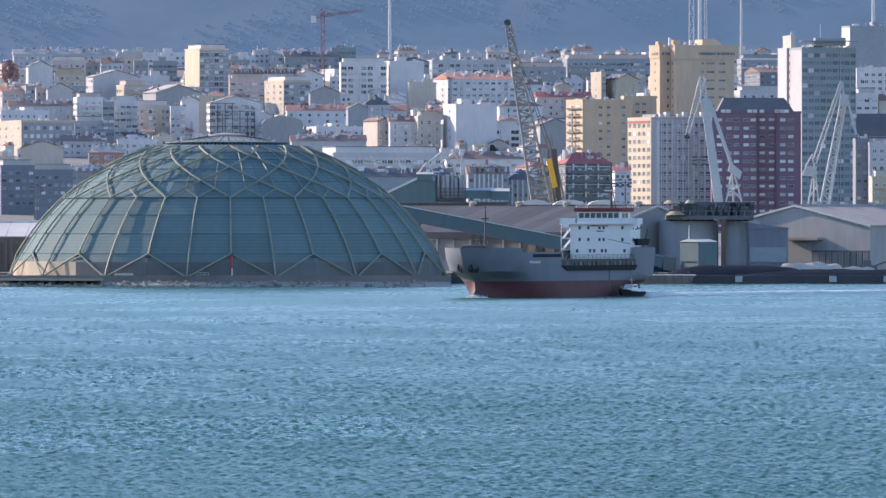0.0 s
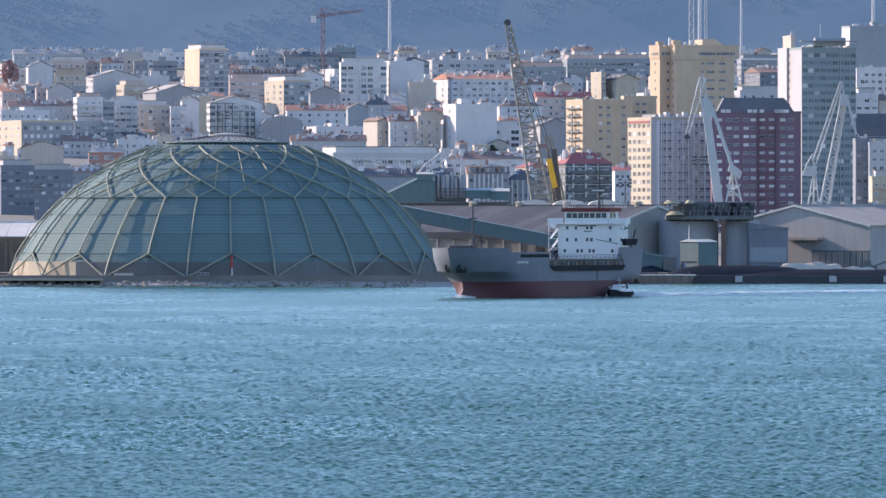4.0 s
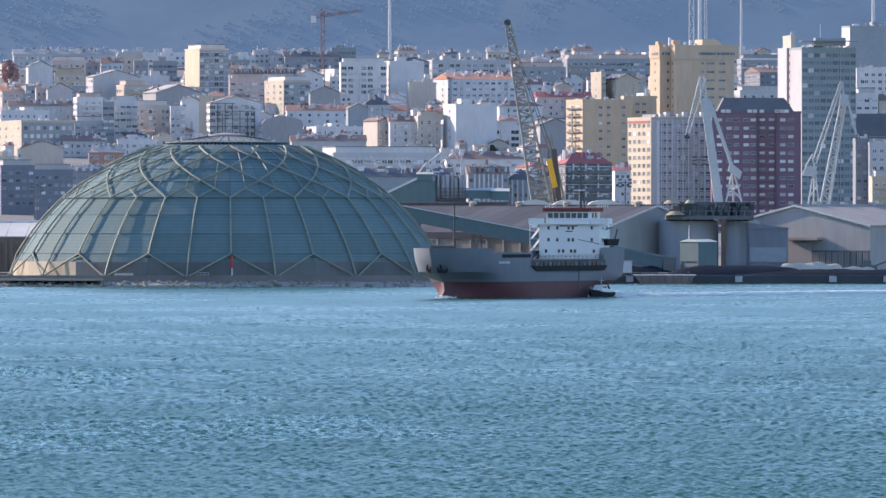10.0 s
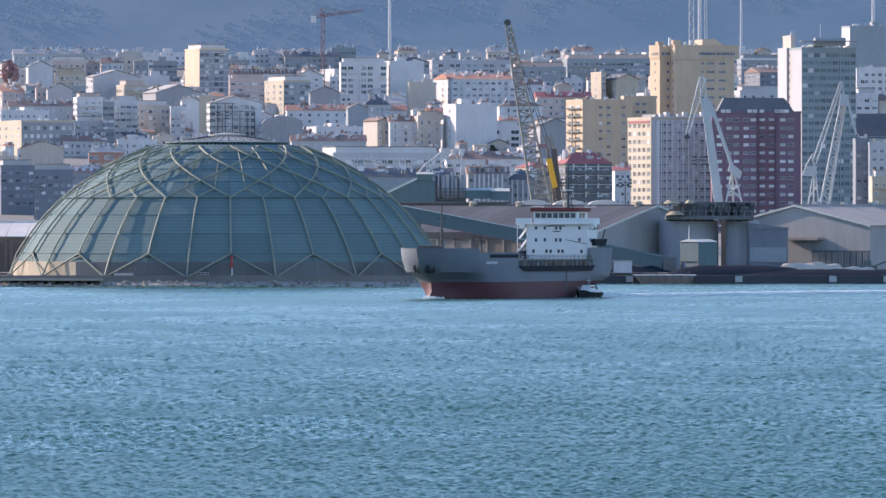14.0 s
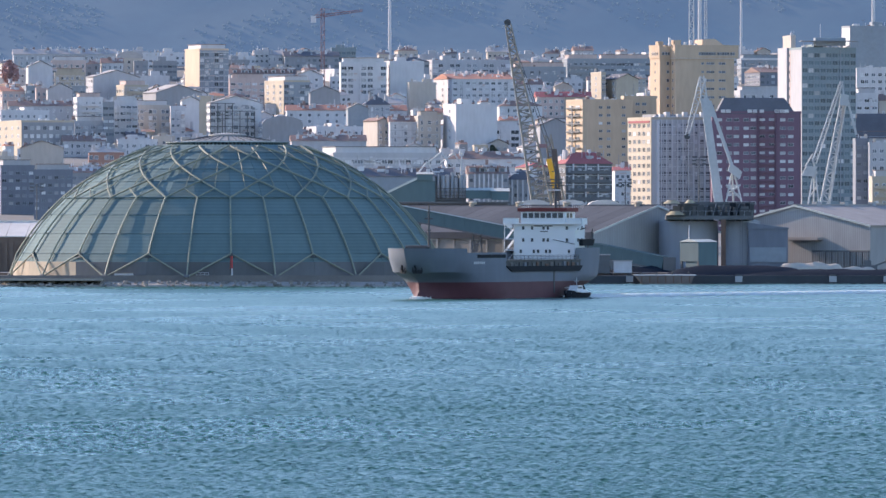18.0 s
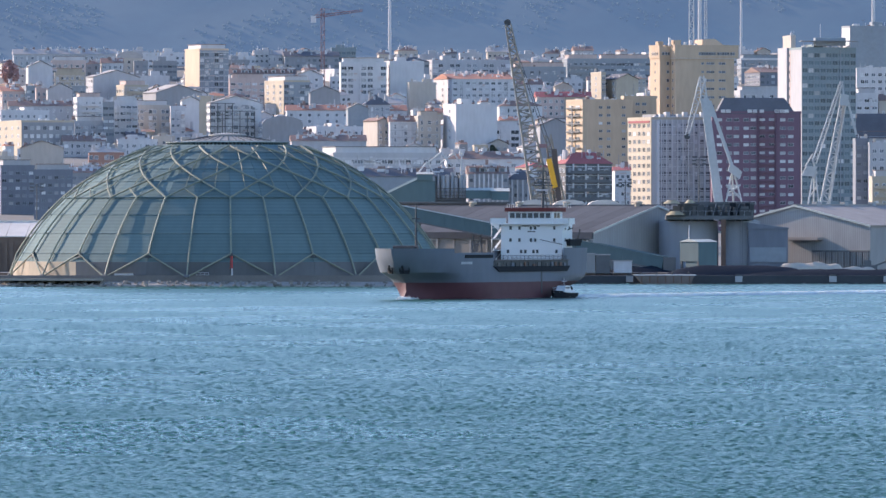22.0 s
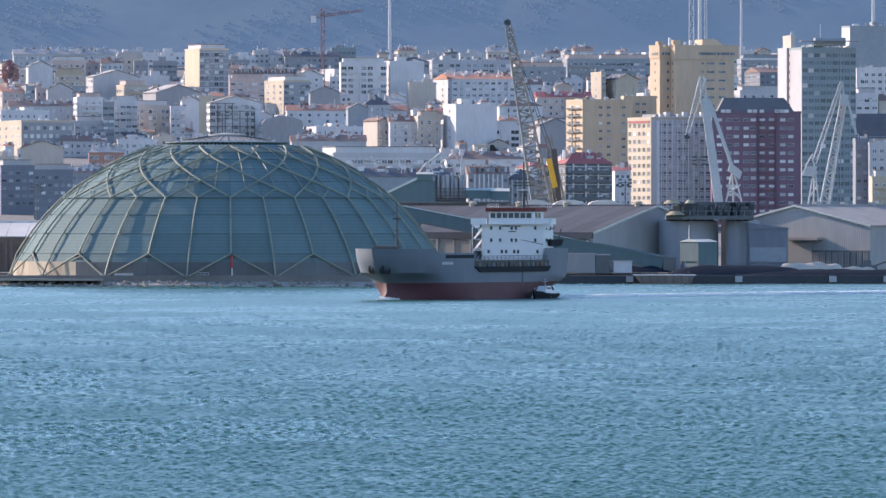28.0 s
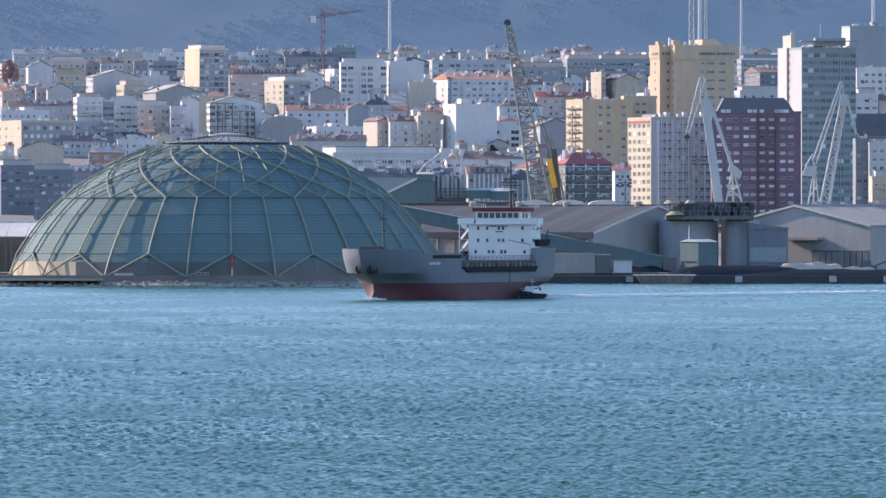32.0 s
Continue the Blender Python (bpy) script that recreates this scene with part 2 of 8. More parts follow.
def storage_dome():
    """A spherical cap 110 m across and 35 m high: flat sheets under an outer lattice of ribs."""
    R, ZC = 60.6, -23.3
    base = 2.25
    seg, turn0 = 32, 2.3
    step = 2 * math.pi / seg
    dome = thing("storage_dome", pose(-53.7, 2200.5, 0, 0, 0, turn0 - 90), "huge teal sheeted coal-storage dome with an outer lattice of pale ribs", "dome")

    def on(z, a, out=0.0):
        r = R + out
        rr = math.sqrt(max(r * r - (z - ZC) ** 2, 0.0))
        return Vector((rr * math.cos(a), rr * math.sin(a), z))

    def spin(i):
        return pose(0, 0, 0, 0, 0, 360 / seg * i)

    levels = (5.7, 8.0, 12.9, 17.5, 21.8, 25.7, 28.8, 31.2, 33.0, 34.9)
    for lo, hi in zip(levels, levels[1:]):
        m = Mesh()
        g = 0.005 * step
        a0, a1 = -step / 2 + step / 2 + g, step - g
        lo2, hi2 = lo + 0.03, hi - 0.03
        cuts = 4
        outer = [[on(z, a0 + (a1 - a0) * k / cuts, -0.12) for k in range(cuts + 1)] for z in (lo2, hi2)]
        # the sheets are flat between the ribs
        for row in outer:
            p, q = row[0], row[-1]
            for k in range(cuts + 1):
                row[k] = p.lerp(q, k / cuts)
        for k in range(cuts):
            p = [outer[0][k], outer[0][k + 1], outer[1][k + 1], outer[1][k]]
            inn = [c - Vector((c.x, c.y, c.z - ZC)).normalized() * 0.25 for c in p]
            m.hexa([inn[0], inn[1], inn[2], inn[3], p[0], p[1], p[2], p[3]])
        me = m.data("panel", [TEAL])
        for i in range(seg):
            part("panel", me, None, dome, at=spin(i))
    for z in levels[:-1]:
        m = Mesh()
        m.path([on(z, step * i, -0.06) for i in range(seg + 1)], 0.10 if z != 21.8 else 0.2, 5)
        part("purlin_ring", m, PURLIN, dome)
    inner = Mesh()
    for lo, hi in zip(levels, levels[1:]):
        for i in range(seg):
            inner.face([on(lo, step * i, -0.95), on(lo, step * (i + 1), -0.95), on(hi, step * (i + 1), -0.95), on(hi, step * i, -0.95)])
    part("inner_lining", inner, PURLIN, dome, "dark lining behind the sheet joints")

    zs = (21.8, 19.6, 17.5, 15.2, 12.9, 10.4, 8.0)
    even = Mesh().path([on(z, 0, 0.45) for z in zs], 0.23, 6)
    odd = Mesh().path([on(z, 0, 0.45) for z in zs + (5.2, base)], 0.23, 6)
    for m in (even, odd):
        for z in (17.5, 12.9, 8.0):
            m.tube(on(z, 0, 0.45), on(z, 0, -0.15), 0.14, 0.14, 4)
    even_me, odd_me = even.data("rib", [RIB]), odd.data("rib", [RIB])
    leg = Mesh().tube(on(8.0, 0, 0.45), on(base, step, 0.45), 0.22, 0.22, 6)
    leg2 = Mesh().tube(on(8.0, 0, 0.45), on(base, -step, 0.45), 0.22, 0.22, 6)
    leg_me, leg2_me = leg.data("strut", [RIB]), leg2.data("strut", [RIB])
    turn = ((21.8, 0), (23.9, 5.3), (25.7, 10.5), (27.3, 15.6), (28.8, 20.6), (30.1, 25.3), (31.2, 29.6), (32.2, 33.6), (33.0, 37.0), (34.0, 41.6), (34.6, 44.5))
    arcs = []
    for s in (1, -1):
        m = Mesh().path([on(z, s * radians(a), 0.5) for z, a in turn], 0.24, 6)
        for z, a in turn[2::2]:
            m.tube(on(z, s * radians(a), 0.5), on(z, s * radians(a), -0.15), 0.12, 0.12, 4)
        arcs.append(m.data("lattice_arc", [RIB]))
    arm = Mesh().path([on(23.9, -radians(5.5), 0.5), on(21.8, 0, 0.45), on(23.9, radians(5.5), 0.5)], 0.2, 6).data("rib_fork", [RIB])
    # slim meridian tubes between the arcs, close over the sheets
    inner_rib = Mesh().path([on(z, step / 2, 0.12) for z in (23.9, 25.7, 27.3, 28.8, 30.1, 31.2, 32.2, 33.0, 34.2)], 0.13, 5).data("meridian_tube", [RIB])
    for i in range(seg):
        part("meridian_tube", inner_rib, None, dome, at=spin(i))
    for i in range(seg):
        part("rib", odd_me if i % 2 else even_me, None, dome, at=spin(i))
        if i % 2:
            part("rib_fork", arm, None, dome, at=spin(i))
        else:
            for me, nm in ((leg_me, "strut"), (leg2_me, "strut"), (arcs[0], "lattice_arc"), (arcs[1], "lattice_arc")):
                part(nm, me, None, dome, at=spin(i))
    ring = Mesh().path([on(21.8, step * i, 0.3) for i in range(seg + 1)], 0.16, 5)
    part("tie_ring", ring, PURLIN, dome)
    w = Mesh()
    r0, r1 = 53.4, 52.9
    a0, a1 = 0.0006, step - 0.0006
    w.hexa([(r1 * math.cos(a0), r1 * math.sin(a0), base), (r0 * math.cos(a0), r0 * math.sin(a0), base), (r0 * math.cos(a1), r0 * math.sin(a1), base), (r1 * math.cos(a1), r1 * math.sin(a1), base),
            (r1 * math.cos(a0), r1 * math.sin(a0), 6.0), (r0 * math.cos(a0), r0 * math.sin(a0), 6.0), (r0 * math.cos(a1), r0 * math.sin(a1), 6.0), (r1 * math.cos(a1), r1 * math.sin(a1), 6.0)])
    # segments 20 to 27 are cream, the others grey
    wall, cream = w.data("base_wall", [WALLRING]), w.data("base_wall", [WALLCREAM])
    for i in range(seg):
        part("base_wall", cream if 20 <= i <= 27 else wall, None, dome, "cream concrete panel" if 20 <= i <= 27 else "", at=spin(i))
    def turned(prof):
        m = Mesh()
        for (ra, za), (rb, zb) in zip(prof, prof[1:]):
            for i in range(seg):
                a, b = step * i, step * (i + 1)
                m.face([(ra * math.cos(a), ra * math.sin(a), za), (ra * math.cos(b), ra * math.sin(b), za),
                        (rb * math.cos(b), rb * math.sin(b), zb), (rb * math.cos(a), rb * math.sin(a), zb)])
        return m
    cap = part("cap", turned(((10.9, 35.7), (10.9, 35.9), (4.8, 37.1), (4.8, 37.5), (1.4, 37.9), (0.01, 38.0))), CAPGREY, dome, "pale grey low conical metal cap with a vent")
    part("gallery_roof", turned(((15.5, 35.42), (15.5, 35.58), (10.7, 35.82))), PURLIN, dome, "dark flat gallery roof round the cap")
    part("louvre_drum", turned(((14.3, 34.2), (14.3, 35.5))), DARKSTEEL, dome, "dark louvred ring under the cap")
    slat = Mesh().box(14.3, 15.0, -0.16, 0.16, 34.35, 35.46).data("louvre_slat", [PURLIN])
    for i in range(96):
        part("louvre_slat", slat, None, dome, at=pose(0, 0, 0, 0, 0, 3.75 * i))
    part("sill_ring", turned(((14.3, 34.3), (15.3, 34.3), (15.3, 34.5), (14.3, 34.5))), RIB, dome)
    seam = Mesh().path([(10.8, 0, 35.95), (4.9, 0, 37.12)], 0.09, 4).data("cap_seam", [DARKSTEEL])
    for i in range(32):
        part("cap_seam", seam, None, cap, at=pose(0, 0, 0, 0, 0, 11.25 * i))
    # dark gusset plates and feet where the struts meet
    plate = Mesh().hexa([on(7.0, -0.018, 0.1), on(7.0, 0.018, 0.1), on(7.0, 0.018, 0.3), on(7.0, -0.018, 0.3),
                         on(8.3, -0.006, 0.1), on(8.3, 0.006, 0.1), on(8.3, 0.006, 0.3), on(8.3, -0.006, 0.3)]).data("gusset", [DARKSTEEL])
    foot = Mesh().hexa([on(base, -0.014, -0.3), on(base, 0.014, -0.3), on(base, 0.014, 1.0), on(base, -0.014, 1.0),
                        on(base + 0.7, -0.009, -0.1), on(base + 0.7, 0.009, -0.1), on(base + 0.7, 0.009, 0.8), on(base + 0.7, -0.009, 0.8)]).data("foot", [WALLRING])
    for i in range(seg):
        part("foot" if i % 2 else "gusset", foot if i % 2 else plate, None, dome, at=spin(i))


storage_dome()


# ---- cargo ship ----
HULLGREY = mat("faded_grey_hull_paint", (0.122, 0.143, 0.180), 0.6, spec=0.35, grain=2.5, vary=0.3, stain=0.3, streak=3)
BOOT = mat("red_antifouling_paint", (0.092, 0.038, 0.048), 0.6, spec=0.3, grain=2, stain=0.3, streak=2)
SHIPWHITE = mat("white_ship_paint", (0.62, 0.64, 0.66), 0.45, grain=2, vary=0.1, streak=4)
DECKRED = mat("dark_red_deck_paint", (0.14, 0.03, 0.03), 0.6)
SHIPGLASS = mat("dark_bridge_glass", (0.05, 0.06, 0.075), 0.2, bump=0)
BLACK = mat("black_steel", (0.022, 0.025, 0.031), 0.75, spec=0.1)
DGREY = mat("dark_grey_steel", (0.07, 0.075, 0.08), 0.6)
RUST = mat("rusty_steel", (0.16, 0.10, 0.075), 0.8)
PONT = mat("faded_buff_deck_gear", (0.15, 0.145, 0.14), 0.8)
MARK = mat("pale_lettering_paint", (0.45, 0.47, 0.48), 0.6)
FOAM = mat("white_foam", (0.84, 0.90, 0.89), 0.9)
foam_tree = FOAM.node_tree
through_foam, foam_mix = foam_tree.nodes.new("ShaderNodeBsdfTranslucent"), foam_tree.nodes.new("ShaderNodeMixShader")
through_foam.inputs["Color"].default_value = (0.9, 0.92, 0.95, 1)
foam_tree.links.new(foam_tree.nodes["Principled BSDF"].outputs[0], foam_mix.inputs[1])
foam_tree.links.new(through_foam.outputs[0], foam_mix.inputs[2])
foam_tree.links.new(foam_mix.outputs[0], foam_tree.nodes["Material Output"].inputs["Surface"])


def hull_mesh():
    """Raked blunt bow, flat sides and a raised counter stern; x forward from the stem at the waterline, y to port."""
    zs = (-2.5, -1.0, 0.0, 1.7, 3.5, 4.4, 5.2, 5.6, 8.0, 8.8, 9.6, 10.5)
    stem = dict(zip(zs, (1.3, 1.5, 1.1, -0.6, -0.3, 1.2, 3.0, 3.7, 5.3, 5.7, 6.0, 6.2)))
    tail = dict(zip(zs, (-54, -57, -59.5, -64, -67, -67.7, -68.1, -68.2, -68.7, -68.8, -68.9, -69)))
    entry = dict(zip(zs, (26, 24, 21, 15, 12.5, 12.6, 12.4, 12.2, 12, 12, 12, 12)))
    bluff = dict(zip(zs, (1.4, 1.4, 1.45, 1.65, 1.75, 1.9, 2.25, 2.55, 2.5, 2.45, 2.4, 2.4)))
    half = 8.4
    us = (0, 0.03, 0.08, 0.15, 0.24, 0.35, 0.5, 0.7, 1.0)
    rows = []
    for z in zs:
        pts = []
        for u in us:
            pts.append((stem[z] - u * entry[z], half * (1 - (1 - u) ** bluff[z])))
        x1 = stem[z] - entry[z]
        for x in (-23.9, -36, -44, -50):
            pts.append((min(x, x1 - 1), half))
        run = max(0.0, 4.5 - z) / 7
        for k in (0.35, 0.7, 1.0):
            pts.append((-50 + (tail[z] + 50) * k, half * (1 - run * k) * (1 - 0.08 * k)))
        pts.append((tail[z] - 0.05, 0.0))
        rows.append((z, pts))
    m = Mesh()
    for (za, a), (zb, b) in zip(rows, rows[1:]):
        for s in (1, -1):
            for i in range(len(a) - 1):
                xa = (a[i][0] + a[i + 1][0]) / 2
                if (zb > 9.65 and -58 < xa < -9) or (zb > 8.05 and -58 < xa < -24):
                    continue
                q = [(a[i][0], s * a[i][1], za), (a[i + 1][0], s * a[i + 1][1], za), (b[i + 1][0], s * b[i + 1][1], zb), (b[i][0], s * b[i][1], zb)]
                m.face(q, 0 if za >= 3.5 else 1)
    for z, x_lo, x_hi in ((7.4, -60, -9), (10.1, -12, 9), (9.2, -70, -57)):
        pts = min(rows, key=lambda r: abs(r[0] - z))[1]
        pts = [p for p in pts if x_lo <= p[0] <= x_hi]
        m.face([(x, y * 0.99, z) for x, y in pts] + [(x, -y * 0.99, z) for x, y in reversed(pts)], 2)
    return m


def cargo_ship():
    ship = thing("cargo_ship", pose(0, 0, 0), "grey and red coastal cargo ship with a white bridge house aft", "ship")
    hull = part("hull", hull_mesh(), [HULLGREY, BOOT, DECKRED], ship, "faded grey hull with red antifouling, streaked and worn")
    smooth_hull = hull.data
    smooth_hull.set_sharp_from_angle(angle=radians(35))
    H = 7.2
    x0 = -58.0
    house = part("bridge_house", Mesh().box(x0 - 4.8, x0, -H, H, 7.4, 15.4), SHIPWHITE, ship)
    part("deck_edge", Mesh().box(x0 - 4.9, x0 + 0.12, -H - 0.1, H + 0.1, 13.3, 13.42), SHIPWHITE, house)
    deck = Mesh().box(x0 - 1.8, x0 + 0.9, -9.3, 9.3, 15.4, 15.6)
    part("bridge_wing", deck, SHIPWHITE, ship)
    for s in (1, -1):
        b = Mesh().box(x0 + 0.75, x0 + 0.9, min(s * 5.6, s * 9.3), max(s * 5.6, s * 9.3), 15.6, 16.7)
        b.box(x0 - 1.8, x0 + 0.9, min(s * 9.15, s * 9.3), max(s * 9.15, s * 9.3), 15.6, 16.7)
        b.face([(x0 + 0.5, s * 9.2, 15.4), (x0 + 0.5, s * 7.3, 15.4), (x0 + 0.5, s * 7.3, 13.9)])
        part("wing_bulwark", b, SHIPWHITE, ship)
    wheelhouse = part("wheelhouse", Mesh().box(x0 - 4.2, x0 + 0.6, -5.2, 5.2, 15.6, 18.1), SHIPWHITE, ship)
    pane = Mesh().box(0, 0.08, -0.55, 0.55, 0, 1.05).data("bridge_window", [SHIPGLASS])
    for i in range(7):
        part("bridge_window", pane, None, wheelhouse, at=pose(x0 + 0.58, -4.2 + i * 1.4, 16.75))
    for s in (1, -1):
        for k in range(2):
            part("bridge_window", pane, None, wheelhouse, at=pose(x0 - 0.8 - k * 1.5, s * 5.17, 16.75, 0, 0, 90 * s))
    part("wheelhouse_roof", Mesh().box(x0 - 4.6, x0 + 1.0, -5.8, 5.8, 18.1, 18.9), DECKRED, ship, "dark red painted roof edge")
    port = Mesh().box(0, 0.07, -0.27, 0.27, -0.36, 0.36)
    port.box(-0.02, 0.03, -0.36, 0.36, -0.45, 0.45, 1)
    port_me = port.data("porthole", [SHIPGLASS, SHIPWHITE])
    for z in (9.7, 12.1, 14.65):
        for y in ((-4.9, -2.8, -0.1, 0.9, 5.4) if z > 10 else (-5.5, -2.4, -1.4, 0.5, 1.4, 5.9)):
            part("porthole", port_me, None, house, at=pose(x0 + 0.02, y, z))
        for x in (x0 - 1.4, x0 - 3.4):
            part("porthole", port_me, None, house, at=pose(x, H + 0.02, z, 0, 0, 90))
    for z, y0, y1 in ((15.05, -2.3, -0.2), (15.05, 0.2, 2.0), (13.9, -0.9, 0.9)):
        part("lettering_bar", Mesh().box(x0, x0 + 0.03, y0, y1, z - 0.12, z + 0.12), DGREY, ship)
    # masts
    m = Mesh().tube((x0 - 3, 1.2, 18.9), (x0 - 3, 1.2, 28.6), 0.32, 0.16, 8)
    m.tube((x0 - 3.9, 0.6, 18.9), (x0 - 3, 1.2, 24.5), 0.12, 0.12, 5).tube((x0 - 3.9, 1.8, 18.9), (x0 - 3, 1.2, 24.5), 0.12, 0.12, 5)
    for z, w in ((22.2, 1.0), (23.6, 2.3), (24.9, 1.6), (26.6, 0.8)):
        m.beam((x0 - 3, 1.2 - w, z), (x0 - 3, 1.2 + w, z), 0.22, 0.22)
    radar = part("main_mast", m, DGREY, ship, "dark signal mast with crosstrees")
    part("radar_scanner", Mesh().box(x0 - 2.6, x0 - 2.3, -0.6, 3.0, 24.0, 24.3), DGREY, radar)
    part("radar_scanner", Mesh().box(x0 - 2.7, x0 - 2.4, -0.2, 2.6, 22.5, 22.8), WHITE, radar)
    f = Mesh().tube((-5, 0, 10.1), (-5, 0, 19.6), 0.24, 0.14, 8)
    f.beam((-5, -0.9, 16.6), (-5, 0.9, 16.6), 0.2, 0.3).beam((-5, -0.5, 14.2), (-5, 0.5, 14.2), 0.2, 0.2)
    f.tube((-5.8, 0, 10.1), (-5, 0, 14.5), 0.1, 0.1, 5)
    part("foremast", f, DGREY, ship)
    # forecastle gear
    part("windlass", Mesh().box(-1.2, 0.6, -2.2, 2.2, 10.1, 11.0).tube((-0.3, -2.8, 10.7), (-0.3, 2.8, 10.7), 0.45, 0.45, 8), DGREY, ship)
    # hatches
    for k in range(3):
        a = -12.5 - k * 14.9
        hatch = part("cargo_hatch", Mesh().box(a - 14.4, a, -6.4, 6.4, 7.4, 7.75), HULLGREY, ship)
        for j in range(4):
            part("hatch_cover", Mesh().box(a - 14.3 + j * 3.6, a - 14.3 + j * 3.6 + 3.4, -6.5, 6.5, 7.75, 8.0), DGREY, hatch)
    # side rail along the deck, and the stowed gangway
    for s in (1, -1):
        r = Mesh()
        for i in range(18):
            x = -24.5 - i * 1.95
            r.tube((x, s * 8.3, 7.4), (x, s * 8.3, 8.95), 0.05, 0.05, 4)
        for z in (8.3, 8.65, 8.95):
            r.tube((-24.5, s * 8.3, z), (-57.6, s * 8.3, z), 0.045, 0.045, 4)
        part("deck_rail", r, SHIPWHITE if s < 0 else DGREY, ship)
    g = Mesh().hexa([(-57.4, 8.38, 5.6), (-26.0, 8.38, 5.6), (-26.0, 8.75, 5.6), (-57.4, 8.75, 5.6),
                     (-58.8, 8.38, 6.75), (-23.4, 8.38, 6.75), (-23.4, 8.75, 6.75), (-58.8, 8.75, 6.75)])
    part("side_bulwark", g, BLACK, ship, "black bulwark plate with raked ends along the side deck")
    # flat dark sheet on the hull for the shade inside the side deck
    part("side_recess", Mesh().box(-58.4, -23.6, 8.30, 8.42, 6.75, 7.9), DGREY, ship, "dark flat panel painting the shade of the open side deck")
    rng = random.Random(12)
    for i in range(16):
        x = -25.2 - i * 2.05
        w, hh = rng.uniform(0.6, 1.6), rng.uniform(0.4, 0.95)
        part("deck_fitting", Mesh().box(x - w, x, 8.44, 8.66, 6.75, 6.75 + hh), rng.choice((RUST, PONT, PONT, DGREY, HULLGREY)), ship)
    for i in range(10):
        x = -24 - i * 3.7
        part("side_post", Mesh().tube((x, 8.68, 6.75), (x, 8.68, 8.0), 0.06, 0.06, 4), DGREY, ship)
    part("side_rail", Mesh().tube((-23.6, 8.7, 8.0), (-58.4, 8.7, 8.0), 0.1, 0.1, 4), PONT, ship)
    # no hole is cut: a black strip gives the opening its shade
    part("side_opening", Mesh().box(-23.4, -10.5, 8.3, 8.46, 8.5, 9.2), BLACK, ship, "black strip painting the shade in a long bulwark freeing port")
    for i in range(6):
        part("name_bar", Mesh().box(-9.6 - i * 0.85, -9.0 - i * 0.85, 8.35, 8.44, 7.25, 7.75), MARK, ship)
    part("scrape", Mesh().box(-46.2, -45.6, 8.38, 8.45, 1.0, 5.6), DGREY, ship, "dark run-off streak")
    # anchors
    for s in (1, -1):
        a = Mesh().tube((4.2, s * 1.5, 7.0), (3.5, s * 1.6, 5.5), 0.2, 0.2, 6)
        a.beam((3.9, s * 0.9, 5.7), (2.7, s * 2.4, 5.7), 0.35, 0.7).tube((3.9, s * 0.9, 5.7), (4.0, s * 0.9, 6.6), 0.2, 0.08, 5).tube((2.7, s * 2.4, 5.7), (2.8, s * 2.4, 6.6), 0.2, 0.08, 5)
        part("anchor", a, BLACK, ship)
    # boats and davits aft
    b = Mesh().hexa([(x0 - 7.2, 6.4, 10.9), (x0 - 2.3, 6.4, 10.9), (x0 - 2.3, 8.0, 10.9), (x0 - 7.2, 8.0, 10.9),
                     (x0 - 7.7, 6.2, 12.3), (x0 - 1.8, 6.2, 12.3), (x0 - 1.8, 8.2, 12.3), (x0 - 7.7, 8.2, 12.3)])
    part("rescue_boat", b, BLACK, ship, "black rescue boat on its davit")
    d = Mesh().path([(x0 - 2.6, 6.8, 9.2), (x0 - 2.6, 7.0, 14.2), (x0 - 3.0, 8.4, 14.7)], 0.14, 5)
    d.tube((x0 - 6.6, 6.6, 9.2), (x0 - 6.6, 8.2, 14.4), 0.14, 0.14, 5).tube((x0 + 0.3, 7.4, 11.2), (x0 + 1.6, 2.8, 12.2), 0.07, 0.07, 4)
    part("davit", d, DGREY, ship)
    part("funnel", Mesh().box(-68, -65, -2.2, 2.2, 9.2, 17.2), SHIPWHITE, ship)
    for k in range(3):
        z = 7.6 + 2.4 * k
        st = Mesh()
        st.beam((x0 + 1.4, -8.2, z), (x0 - 2.4, -8.2, z + 2.3), 0.5, 0.12).box(x0 - 3.2, x0 + 1.6, -8.6, -7.3, z + 2.25, z + 2.35)
        st.tube((x0 + 1.5, -8.6, z), (x0 + 1.5, -8.6, z + 3.3), 0.07, 0.07, 4)
        part("outside_stair", st, SHIPWHITE, ship)
    for s in (1, -1):
        t = Mesh()
        for i in range(6):
            t.tube((x0 - 6 + i, s * 6.2, 18.9), (x0 - 6 + i, s * 6.2, 19.7), 0.04, 0.04, 4)
        t.tube((x0 - 6, s * 6.2, 19.7), (x0 - 1, s * 6.2, 19.7), 0.04, 0.04, 4)
        part("roof_rail", t, SHIPWHITE, ship)
    return ship


